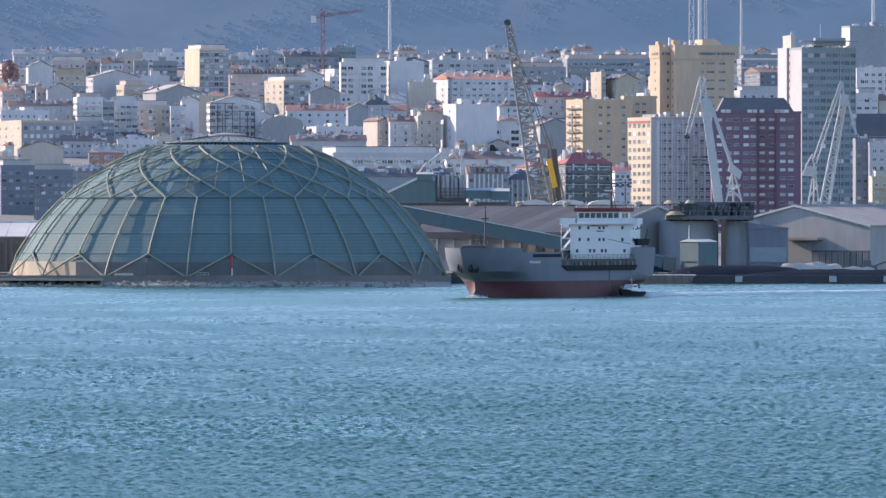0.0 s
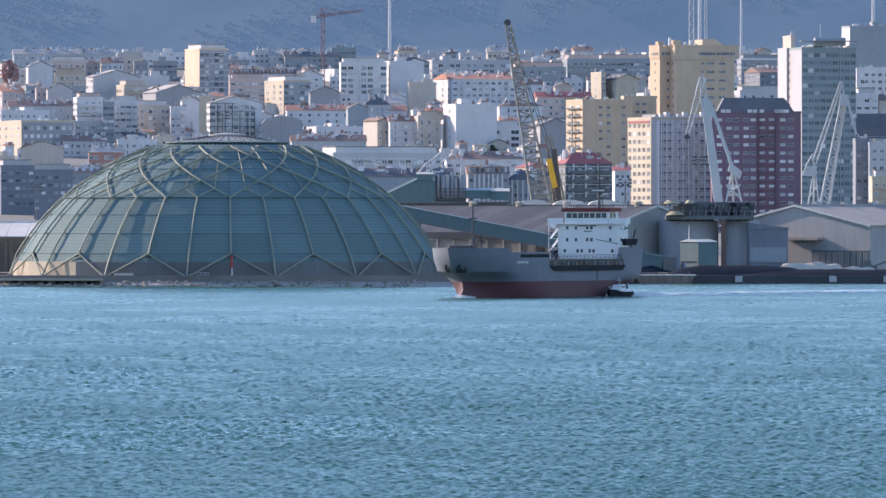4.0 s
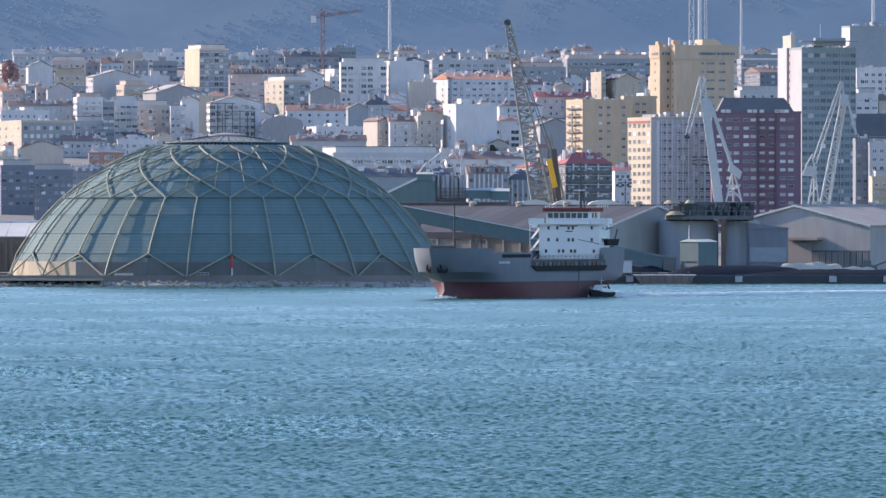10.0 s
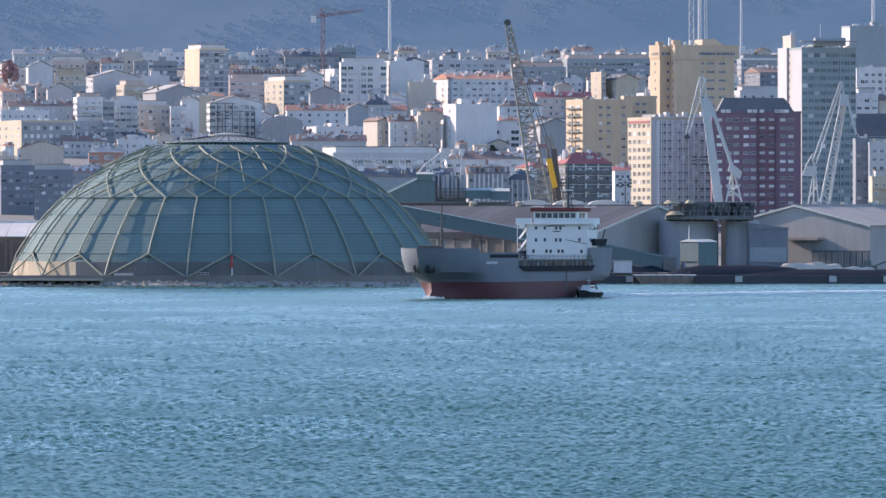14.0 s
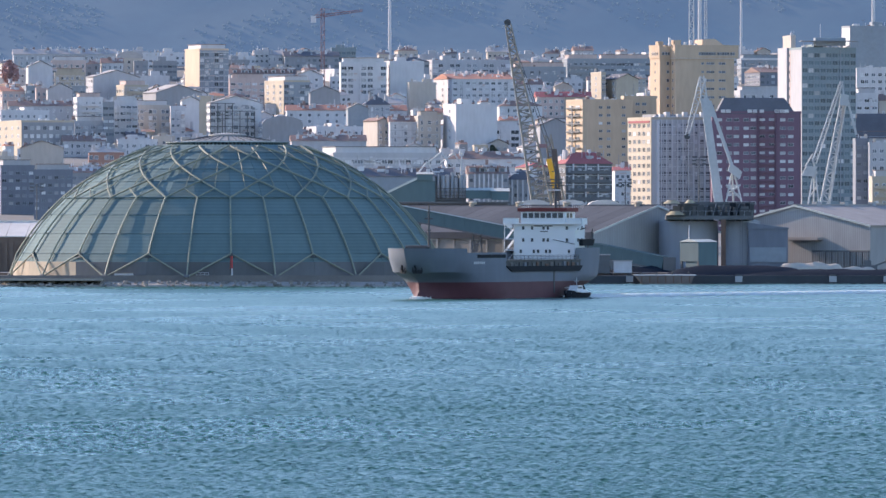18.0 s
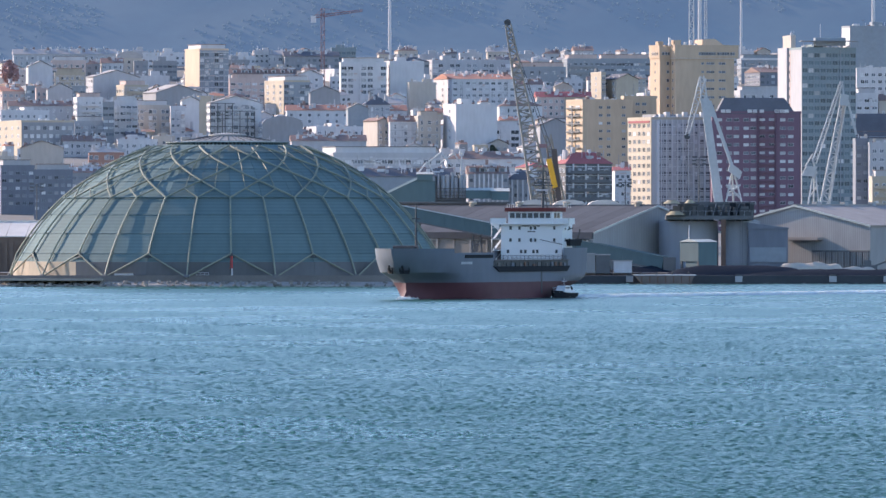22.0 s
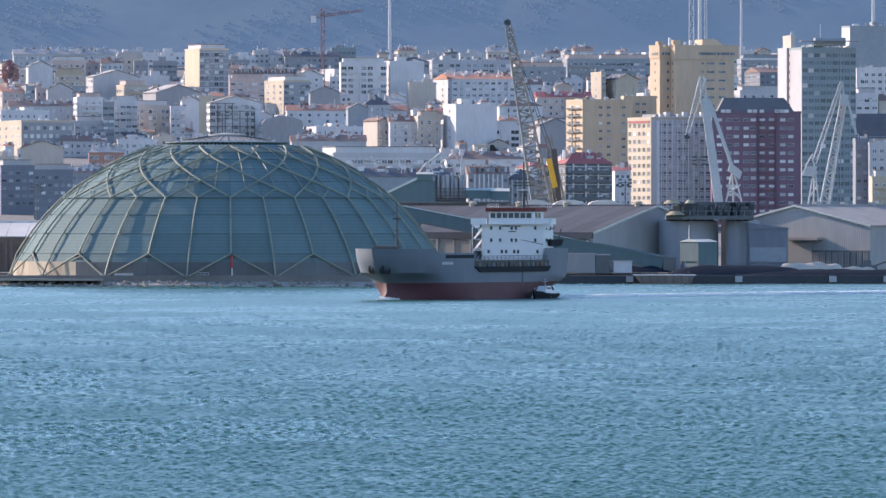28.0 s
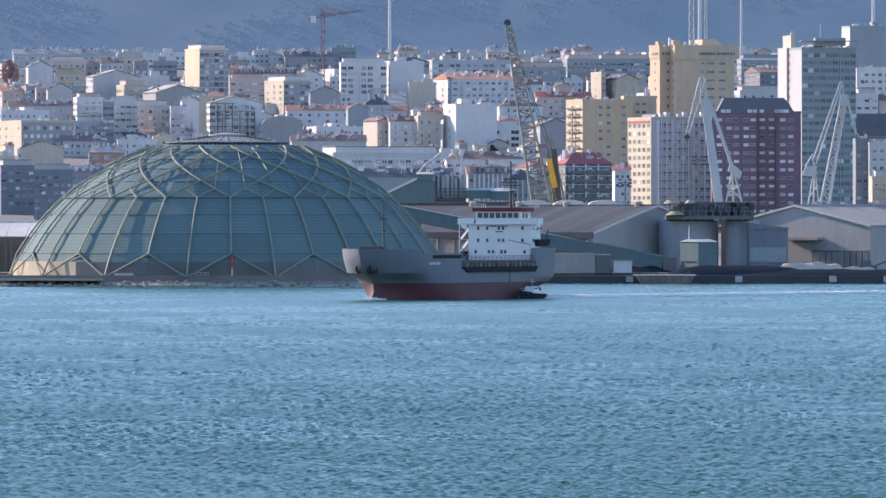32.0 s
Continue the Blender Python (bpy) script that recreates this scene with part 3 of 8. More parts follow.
def pilot_boat():
    boat = thing("pilot_boat", pose(0, 0, 0), "small dark pilot boat with a white cabin beside the ship", "boat")
    h = Mesh()
    xs, bs = (5.0, 4.0, 2.4, 0, -4.3), (0.05, 0.95, 1.5, 1.7, 1.6)
    for i in range(4):
        for s in (1, -1):
            h.face([(xs[i], s * bs[i], 1.2 + 0.09 * max(0, xs[i])), (xs[i + 1], s * bs[i + 1], 1.2 + 0.09 * max(0, xs[i + 1])),
                    (xs[i + 1], s * bs[i + 1] * 0.8, -0.4), (xs[i] - 0.5, s * bs[i] * 0.7, -0.4)])
    h.face([(x, b, 1.1) for x, b in zip(xs, bs)] + [(x, -b, 1.1) for x, b in reversed(list(zip(xs, bs)))])
    h.face([(-4.3, 1.6, 1.2), (-4.3, -1.6, 1.2), (-4.3, -1.3, -0.4), (-4.3, 1.3, -0.4)])
    part("hull", h, BLACK, boat)
    c = part("cabin", Mesh().hexa([(-1.6, -1.05, 1.1), (2.0, -1.05, 1.1), (2.0, 1.05, 1.1), (-1.6, 1.05, 1.1),
                                   (-1.5, -0.9, 2.6), (1.0, -0.9, 2.6), (1.0, 0.9, 2.6), (-1.5, 0.9, 2.6)]), SHIPWHITE, boat)
    part("window", Mesh().box(-1.2, 1.0, -1.0, 1.0, 1.95, 2.35), GLASS, c)
    part("coaming", Mesh().hexa([(-3.0, -1.35, 1.05), (3.6, -0.7, 1.05), (3.6, 0.7, 1.05), (-3.0, 1.35, 1.05), (-2.8, -1.2, 1.7), (3.0, -0.6, 1.75), (3.0, 0.6, 1.75), (-2.8, 1.2, 1.7)]), SHIPWHITE, boat)
    part("rubbing_strake", Mesh().path([(4.8, 0.1, 1.55), (2.4, 1.52, 1.3), (0, 1.72, 1.15), (-4.3, 1.62, 1.15)], 0.1, 5), SHIPWHITE, boat)
    part("mast", Mesh().tube((-0.4, 0, 2.6), (-0.4, 0, 4.2), 0.07, 0.05, 5).beam((-0.4, -0.6, 3.5), (-0.4, 0.6, 3.5), 0.1, 0.1), SHIPWHITE, boat)
    r = Mesh()
    for i in range(12):
        a, b = 2 * math.pi * i / 12, 2 * math.pi * (i + 1) / 12
        r.tube((-3.2, 0.55 * math.cos(a), 1.9 + 0.55 * math.sin(a)), (-3.2, 0.55 * math.cos(b), 1.9 + 0.55 * math.sin(b)), 0.2, 0.2, 5)
    part("fender_ring", r, BLACK, boat, "black rubber ring fender")
    part("bow_rail", Mesh().path([(4.6, 0, 2.2), (3.2, 1.1, 2.1), (1.2, 1.5, 1.9)], 0.04, 4).path([(4.6, 0, 2.2), (3.2, -1.1, 2.1), (1.2, -1.5, 1.9)], 0.04, 4), SHIPWHITE, boat)
    return boat


def wake(name, spots, label):
    """Low scraps of foam on the water; spots: length, half width, how many, and the way astern."""
    rng = random.Random(7)
    m = Mesh()
    for length, half, count, size in spots:
        for i in range(count):
            u = rng.random() ** 1.1
            x, y = -u * length, rng.uniform(-half, half) * (0.5 + 0.8 * u)
            r = size * rng.uniform(0.4, 1.2)
            n, i0 = 6, len(m.v)
            z, top = 0.02, rng.uniform(0.4, 0.8)
            m.v += [(x + 2.2 * r * rng.uniform(0.7, 1.2) * math.cos(6.283 * k / n), y + 0.6 * r * rng.uniform(0.7, 1.2) * math.sin(6.283 * k / n), z) for k in range(n)] + [(x, y, top)]
            for k in range(n):
                m.f.append((i0 + k, i0 + (k + 1) % n, i0 + n))
                m.s.append(0)
    return solid(name, m, FOAM, pose(0, 0, 0), label, "foam", "", "stuff")


SHIP = cargo_ship()
BOAT = pilot_boat()
WAKE = wake("wake", ((210, 2.6, 6500, 1.1), (110, 1.7, 4200, 1.1), (16, 2.0, 420, 0.6)), "thin white foam trail on the water astern of the boats")
BOW_WAVE = wake("bow_wave", ((7.5, 2.0, 260, 0.5),), "small white bow wave at the ship's stem")


# ---- shore under the dome ----
def revetment():
    rng = random.Random(3)
    bank = Mesh().hexa([(-420, 2138.5, -2), (1.9, 2138.5, -2), (1.9, 2146, -2), (-420, 2146, -2),
                        (-420, 2141.0, 0.5), (1.9, 2141.0, 0.5), (1.9, 2146, 1.2), (-420, 2146, 1.2)])
    base = solid("revetment", bank, ROCK, pose(0, 0, 0), "rubble stone bank at the water's edge", "embankment", "", "structure")
    shapes = []
    for k in range(6):
        m = Mesh()
        bm = bmesh.new()
        bmesh.ops.create_icosphere(bm, subdivisions=1, radius=0.5)
        for v in bm.verts:
            v.co *= rng.uniform(0.7, 1.25)
            v.co.z *= 0.75
        me = bpy.data.meshes.new("stone")
        bm.to_mesh(me)
        bm.free()
        me.materials.append(ROCK)
        shapes.append(me)
    for i in range(290):
        x = -114 + 110 * rng.random() ** 1.35
        u = rng.random()
        s = rng.uniform(0.45, 1.1) * (1.0 if rng.random() < 0.85 else 1.5)
        ob = part("stone", shapes[i % 6], None, base)
        ob.matrix_basis = pose(x, 2139.4 + 5.2 * u, 0.2 + 1.1 * u, rng.uniform(0, 90), rng.uniform(0, 90), rng.uniform(0, 360)) @ Matrix.Diagonal((s, s, s, 1))
    r = Mesh().box(-114, 1.9, 2146.2, 2146.9, 2.25, 2.75)
    solid("kerb", r, CONCRETE, pose(0, 0, 0), "weathered concrete coping along the platform", "kerb", "", "structure")


revetment()
LEDGE = mat("pale_worn_concrete", (0.30, 0.275, 0.24), 0.9, grain=1, stain=0.3)
solid("quay_ledge", Mesh().box(-107.5, -82.5, 2140.2, 2146.19, 1.5, 1.98), LEDGE, pose(0, 0, 0), "pale worn concrete landing ledge before the dome", "quay", "", "structure")
REDPAINT = mat("red_paint", (0.50, 0.06, 0.06), 0.5)
b = thing("harbour_beacon", pose(-51.3, 2146.55, 2.75), "slim red and white harbour beacon post", "beacon")
part("post", Mesh().tube((0, 0, 0), (0, 0, 1.7), 0.22, 0.2, 8), WHITE, b)
part("red_post", Mesh().tube((0, 0, 1.7), (0, 0, 4.7), 0.17, 0.15, 8), REDPAINT, b)
part("ladder", Mesh().tube((-0.42, 0, 1.7), (-0.42, 0, 4.7), 0.05, 0.05, 4).tube((-0.42, 0, 2.4), (0, 0, 2.4), 0.05, 0.05, 4).tube((-0.42, 0, 3.4), (0, 0, 3.4), 0.05, 0.05, 4).tube((-0.42, 0, 4.4), (0, 0, 4.4), 0.05, 0.05, 4), REDPAINT, b)
part("lantern", Mesh().tube((0, 0, 4.7), (0, 0, 5.4), 0.36, 0.26, 8), DGREY, b)
b = thing("pump_hut", pose(-80.0, 2147.4, 2.25), "low pale concrete hut on the platform edge", "hut")
part("wall", Mesh().box(0, 4.6, 0, 2.4, 0, 1.0), PALE, b)
part("roof", Mesh().box(-0.2, 4.8, -0.2, 2.6, 1.0, 1.16), CONCRETE, b)
b = thing("hand_rail", pose(-60.0, 2147.2, 2.25), "short pale steel railing on the platform", "railing")
for i in range(4):
    part("post", Mesh().tube((i * 1.0, 0, 0), (i * 1.0, 0, 1.15), 0.06, 0.06, 5), PALE, b)
part("rail", Mesh().tube((0, 0, 1.15), (3, 0, 1.15), 0.06, 0.06, 5), PALE, b)
part("rail", Mesh().tube((0, 0, 0.6), (3, 0, 0.6), 0.05, 0.05, 5), PALE, b)

# ---- sheds ----
SHEDROOF = mat("brown_grey_sheet_roof", (0.092, 0.100, 0.114), 0.9, spec=0.05, grain=3, stain=0.25, rand=0.22)
SHEDWALL = mat("grey_green_sheet_wall", (0.33, 0.328, 0.322), 0.8, grain=2, stain=0.3, streak=4, bump=0.04, ribs=("Y", 0.7))
PALEROOF = mat("pale_sheet_roof", (0.31, 0.285, 0.265), 0.8, grain=3, stain=0.2, rand=0.08)
WHITEROOF = mat("white_sheet_roof", (0.62, 0.58, 0.53), 0.8, grain=3, stain=0.2)
BROWNWALL = mat("brown_slatted_wall", (0.20, 0.15, 0.12), 0.85, rand=0.5)
PANEL = mat("stained_concrete_panel", (0.20, 0.192, 0.185), 0.9, rand=0.4, stain=0.3, streak=3)
TEALBOX = mat("teal_steel_cladding", (0.092, 0.145, 0.158), 0.65, grain=2, stain=0.2, streak=3)
TEALPALE = mat("pale_roof_edge", (0.50, 0.52, 0.48), 0.6)
LATTICE = mat("dark_structural_steel", (0.13, 0.135, 0.14), 0.7, stain=0.3)
CRANEWHITE = mat("dull_white_crane_paint", (0.44, 0.46, 0.47), 0.6, grain=1, stain=0.2)
CRANETAN = mat("weathered_tan_crane_paint", (0.25, 0.235, 0.205), 0.7, grain=1, stain=0.3)
CRANERED = mat("faded_red_crane_paint", (0.23, 0.14, 0.145), 0.6)
DARKMAST = mat("dark_brown_mast_paint", (0.10, 0.085, 0.08), 0.8)
SAFETY = mat("safety_yellow_paint", (0.72, 0.38, 0.03), 0.5)
COAL = mat("coal_heap", (0.020, 0.027, 0.040), 0.95, spec=0.03, grain=1, bump=0.6)
SAND = mat("pale_sand", (0.44, 0.40, 0.34), 0.95, grain=1)
TANK = mat("dusty_grey_tank", (0.32, 0.33, 0.355), 0.75, grain=2, stain=0.25, streak=4)


def shed(name, corner, turn, length, width, eave, ridge, roofmat, wallmat, label, strips=16, overhang=0.5):
    """A long pitched shed: x runs along its long side, y across its gable. Roof sheets lie in strips."""
    s = thing(name, pose(corner[0], corner[1], corner[2], 0, 0, turn), label, "warehouse")
    w = Mesh().box(0, length, 0, width, -1, eave)
    part("wall", w, wallmat, s)
    for x in (0.0, length):
        part("gable_wall", Mesh().face([(x, 0, eave), (x, width, eave), (x, width / 2, ridge)]), wallmat, s)
    step = (length + 2 * overhang) / strips
    for side in (0, 1):
        y0, y1 = (-overhang, width / 2) if side == 0 else (width + overhang, width / 2)
        ez = eave - overhang * (ridge - eave) / (width / 2)
        for i in range(strips):
            a, b2 = -overhang + i * step + 0.05, -overhang + (i + 1) * step - 0.05
            m = Mesh().hexa([(a, y0, ez), (b2, y0, ez), (b2, y1, ridge), (a, y1, ridge),
                             (a, y0, ez + 0.25), (b2, y0, ez + 0.25), (b2, y1, ridge + 0.25), (a, y1, ridge + 0.25)])
            part("roof_sheet", m, roofmat, s)
    part("ridge_cap", Mesh().box(-overhang, length + overhang, width / 2 - 0.5, width / 2 + 0.5, ridge + 0.1, ridge + 0.5), roofmat, s)
    for x in (-overhang - 0.05, length + overhang + 0.02):
        m = Mesh().beam((x, -overhang, eave - 0.1), (x, width / 2, ridge + 0.1), 0.14, 0.5)
        m.beam((x, width + overhang, eave - 0.1), (x, width / 2, ridge + 0.1), 0.14, 0.5)
        part("verge_board", m, TEALPALE, s)
    return s


# big dark-roofed bulk shed: its gable faces the silos
A = shed("bulk_shed", (72.1, 2309.8, 2.3), 140, 84, 52, 10.6, 17.4, SHEDROOF, SHEDWALL, "long bulk shed with a dark brown-grey sheet roof", 18)
for i in range(12):
    part("wall_panel", Mesh().box(2 + i * 5.6, 7.2 + i * 5.6, 52.0, 52.25, 3.4, 8.6), PANEL, A)
for i in range(13):
    part("pilaster", Mesh().box(1.45 + i * 5.6, 1.95 + i * 5.6, 52.0, 52.5, 0, 10.2), SHEDWALL, A)
part("fascia", Mesh().box(0, 84, 52.0, 52.6, 9.0, 10.5), SHEDROOF, A)
for u in (6, 30, 46, 62):
    part("roof_vent", Mesh().tube((u, 26, 17.4), (u, 26, 18.4), 1.0, 1.0, 12).tube((u, 26, 18.4), (u, 26, 18.8), 1.3, 0.5, 12), CREAM, A, "cream round roof ventilator")

# right-hand shed with a pale roof: the gable faces the water, the ridge runs inland
B = shed("transit_shed", (110.4, 2280, 2.3), 50, 74, 48.8, 12.4, 17.5, PALEROOF, SHEDWALL, "grey transit shed with a pale sheet roof", 12)
part("canopy", Mesh().box(-2.4, 0, 15.3, 26.8, 8.6, 9.4), PALEROOF, B, "pale flat canopy over the loading door")
part("loading_door", Mesh().box(-0.15, 0, 18.9, 25.6, 0, 8.2), SHEDWALL, B)
for i in range(9):
    part("wall_panel", Mesh().box(-0.35, -0.05, 0.4 + i * 2.0, 2.2 + i * 2.0, 1.4, 5.6), PANEL, B)
    for j in range(3):
        part("slat", Mesh().box(-0.45, -0.36, 0.6 + i * 2.0 + j * 0.55, 0.8 + i * 2.0 + j * 0.55, 1.4, 5.6), SHEDWALL, B)
part("panel_beam", Mesh().box(-0.5, -0.02, 0.2, 18.6, 5.6, 6.0), LATTICE, B)
for u in (8, 20, 32, 44, 56, 68):
    part("roof_vent", Mesh().box(u, u + 1.6, 23.6, 25.2, 17.4, 18.6), SHEDWALL, B)

x = thing("silo_annex", pose(78.8, 2277, 2.3), "low blue-grey annex beside the shed", "building")
part("wall", Mesh().box(0, 10.2, 0, 16, -1, 11.5), OFFICE, x)
part("roof", Mesh().hexa([(-0.3, -0.3, 11.5), (10.4, -0.3, 11.5), (10.4, 16, 11.5), (-0.3, 16, 11.5), (-0.3, -0.3, 13.2), (10.4, -0.3, 11.9), (10.4, 16, 11.9), (-0.3, 16, 13.2)]), OFFICE, x)
part("sand_bin_wall", Mesh().box(0.4, 9.8, -0.3, 0, 3.0, 6.8), STEELBLUE, x)

s = shed("quay_shed", (-96.0, 2300, 2.3), 176, 40, 26, 9.6, 13.2, WHITEROOF, BROWNWALL, "quay shed with a white roof and brown slatted wall", 8)
for i in range(26):
    part("slat", Mesh().box(1 + i * 1.5, 1.8 + i * 1.5, 26.0, 26.3, 0, 8.0), BROWNWALL, s)

# pale vaulted store behind the bulk shed
v = thing("vaulted_store", pose(20.0, 2400, 3.5), "pale round-roofed store behind the bulk shed", "warehouse")
for k in range(3):
    m = Mesh()
    w = 9.6
    for i in range(10):
        a0, a1 = math.pi * i / 10, math.pi * (i + 1) / 10
        xa, xb = w / 2 - w / 2 * math.cos(a0), w / 2 - w / 2 * math.cos(a1)
        za, zb = 15.9 + 2.3 * math.sin(a0), 15.9 + 2.3 * math.sin(a1)
        m.hexa([(xa + k * w, 0, 0), (xb + k * w, 0, 0), (xb + k * w, 30, 0), (xa + k * w, 30, 0), (xa + k * w, 0, za), (xb + k * w, 0, zb), (xb + k * w, 30, zb), (xa + k * w, 30, za)])
    part("vault", m, WHITEROOF, v)

# ---- silos and conveyors ----
def tank(x, y, r, z1, label):
    t = thing("storage_tank", pose(x, y, 2.3), label, "tank", "tanks by the conveyor")
    m = Mesh().tube((0, 0, 0), (0, 0, z1), r, r, 28)
    smooth_me = part("shell", m, TANK, t)
    smooth_me.data.set_sharp_from_angle(angle=radians(40))
    for z in (z1 * 0.33, z1 * 0.66, z1 - 0.3):
        part("hoop", Mesh().tube((0, 0, z), (0, 0, z + 0.25), r + 0.08, r + 0.08, 28), TANK, t)
    part("tank_roof", Mesh().tube((0, 0, z1), (0, 0, z1 + r * 0.25), r + 0.1, 0.4, 28), SHEDWALL, t)
    m = Mesh()
    for i in range(10):
        m.tube((-0.3, -r - 0.3, i * z1 / 10), (0.3, -r - 0.3, i * z1 / 10), 0.05, 0.05, 4)
    m.tube((-0.3, -r - 0.3, 0), (-0.3, -r - 0.3, z1), 0.05, 0.05, 4).tube((0.3, -r - 0.3, 0), (0.3, -r - 0.3, z1), 0.05, 0.05, 4)
    part("ladder", m, RAILING, t)


tank(63.6, 2287, 7.7, 13.6, "wide dusty grey storage tank beside the conveyor")
tank(77.0, 2284, 5.0, 13.6, "slim dusty grey storage tank beside the conveyor")

DUSTCAP = mat("yellowed_dust_cap", (0.40, 0.35, 0.24), 0.85, stain=0.3)
h = thing("hopper_gantry", pose(57.5, 2276, 2.3), "dark coal hopper gantry above the tanks", "gantry")
part("deck", Mesh().box(0, 22.6, -1, 9, 14.0, 15.0), LATTICE, h)
part("column", Mesh().box(14.2, 15.4, -1, 0.2, -0.5, 14.0), RUST, h)
for i in range(9):
    part("brace", Mesh().beam((4 + i * 2.0, -0.9, 15.0), (5 + i * 2.0, 1.6, 18.0), 0.22, 0.22), LATTICE, h)
    part("chute", Mesh().tube((4.5 + i * 1.9, 0.2, 13.6), (4.5 + i * 1.9, 0.2, 17.2), 0.35, 0.6, 8), DGREY, h)
part("column", Mesh().box(21.6, 22.4, 7, 8.4, -0.5, 14.0), LATTICE, h)
part("column", Mesh().box(0.4, 1.2, 7, 8.4, -0.5, 14.0), LATTICE, h)
part("hopper_bin", Mesh().box(3.2, 22.2, 2.5, 8, 15.0, 18.0), DGREY, h)
rng_gantry = random.Random(5)
for i in range(26):
    a = rng_gantry.uniform(0.5, 20.5)
    y0 = rng_gantry.uniform(-1, 5)
    part("machinery", Mesh().box(a, a + rng_gantry.uniform(1.0, 3.6), y0, y0 + 2.4, 15.0, rng_gantry.uniform(16.0, 18.3)), rng_gantry.choice((LATTICE, DGREY, BLACK)), h)
part("conveyor_beam", Mesh().beam((-1, 4, 18.2), (23.2, 4, 18.2), 2.0, 0.7), LATTICE, h)
for i in range(12):
    part("rail_post", Mesh().tube((i * 2.0 + 0.2, -0.95, 15.0), (i * 2.0 + 0.2, -0.95, 16.2), 0.06, 0.06, 4), RAILING, h)
part("hand_rail", Mesh().tube((0.2, -0.95, 16.2), (22.4, -0.95, 16.2), 0.06, 0.06, 4), RAILING, h)
for xx, zz, r in ((2.4, 15.2, 2.6), (1.5, 18.1, 2.4), (6.2, 18.2, 1.4)):
    part("cone_cap", Mesh().tube((xx, -1.2, zz), (xx, -1.2, zz + 0.9), r, r * 0.45, 14), DUSTCAP, h, "cream dusted conical cap")

g = thing("conveyor_gallery", pose(0, 0, 0), "long sloping teal enclosed conveyor gallery", "conveyor")
P, Q = Vector((-14.0, 2296, 18.8)), Vector((57.0, 2262, 5.1))
n = 14
for i in range(n):
    a, c = P.lerp(Q, i / n + 0.0003), P.lerp(Q, (i + 1) / n - 0.0003)
    part("gallery_panel", Mesh().beam(a, c, 3.4, 3.0), TEALBOX, g)
up = Vector((0, 0, 1.65))
part("gallery_roof", Mesh().beam(P + up, Q + up, 3.8, 0.22), TEALBOX, g)
part("end_housing", Mesh().box(56.4, 59.6, 2260, 2264, 2.2, 6.6), LATTICE, g)
part("gallery_floor", Mesh().beam(P - up, Q - up, 3.6, 0.35), LATTICE, g)
for u in (0.1, 0.32, 0.55, 0.78):
    c = P.lerp(Q, u)
    m = Mesh()
    for s2 in (-1, 1):
        m.tube((c.x + s2 * 1.8, c.y, 2.2), (c.x + s2 * 0.9, c.y, c.z - 1.8), 0.28, 0.24, 6)
    z = 3.5
    while z < c.z - 4:
        m.tube((c.x - 1.6, c.y, z), (c.x + 1.5, c.y, z + 2.6), 0.12, 0.12, 5).tube((c.x + 1.6, c.y, z), (c.x - 1.5, c.y, z + 2.6), 0.12, 0.12, 5)
        z += 2.6
    part("trestle", m, LATTICE, g)

k = thing("conveyor_booth", pose(65.2, 2253, 2.2, 0, 0, 42), "small teal cabin on legs at the conveyor's foot", "cabin")
part("wall", Mesh().box(0, 6.6, 0, 6.8, 3.4, 8.4), TEALBOX, k)
part("gable_roof", Mesh().hexa([(-0.2, -0.2, 8.4), (6.8, -0.2, 8.4), (6.8, 7, 8.4), (-0.2, 7, 8.4), (-0.2, 3.0, 9.1), (6.8, 3.0, 9.1), (6.8, 3.8, 9.1), (-0.2, 3.8, 9.1)]), TEALPALE, k)
for xx in (0.3, 6.3):
    for yy in (0.3, 6.5):
        part("leg", Mesh().box(xx - 0.25, xx + 0.25, yy - 0.25, yy + 0.25, 0, 3.4), LATTICE, k)
part("chute", Mesh().box(0.3, 6.58, 0.03, 5.0, 0, 3.4), TEALBOX, k)
part("vent_pipe", Mesh().path([(0.5, 4, 8.4), (0.5, 4, 11.2), (1.2, 4.6, 12.6)], 0.14, 6), PALE, k)

w = thing("transfer_tower", pose(-7.5, 2380, 3.2), "teal conveyor transfer tower on dark steel framing", "tower")
ramp = Mesh()
for (xa, za), (xb, zb) in zip(((-15.0, 16.4), (-8.3, 20.0), (0.5, 23.9), (3.2, 23.7)), ((-8.3, 20.0), (0.5, 23.9), (3.2, 23.7), (5.4, 23.5))):
    ramp.hexa([(xa, 0, min(17.9, za - 0.5)), (xb, 0, min(17.9, zb - 0.5)), (xb, 7, min(17.9, zb - 0.5)), (xa, 7, min(17.9, za - 0.5)), (xa, 0, za), (xb, 0, zb), (xb, 7, zb), (xa, 7, za)])
part("incline", ramp, TEALBOX, w)
part("incline_roof", Mesh().beam((-15.0, 3.5, 16.8), (0.6, 3.5, 24.2), 7.6, 0.55), TEALPALE, w)
part("head_house", Mesh().box(0.5, 4.7, -0.4, 7.4, 23.6, 25.3), TEALBOX, w)
part("head_roof", Mesh().hexa([(0.2, -0.6, 25.3), (5.0, -0.6, 25.3), (5.0, 7.6, 25.3), (0.2, 7.6, 25.3), (0.4, 2.6, 25.9), (4.8, 2.6, 25.9), (4.8, 4.4, 25.9), (0.4, 4.4, 25.9)]), TEALPALE, w)
part("machine_house", Mesh().box(5.4, 13.7, 2, 7, 0, 24.8), LATTICE, w)
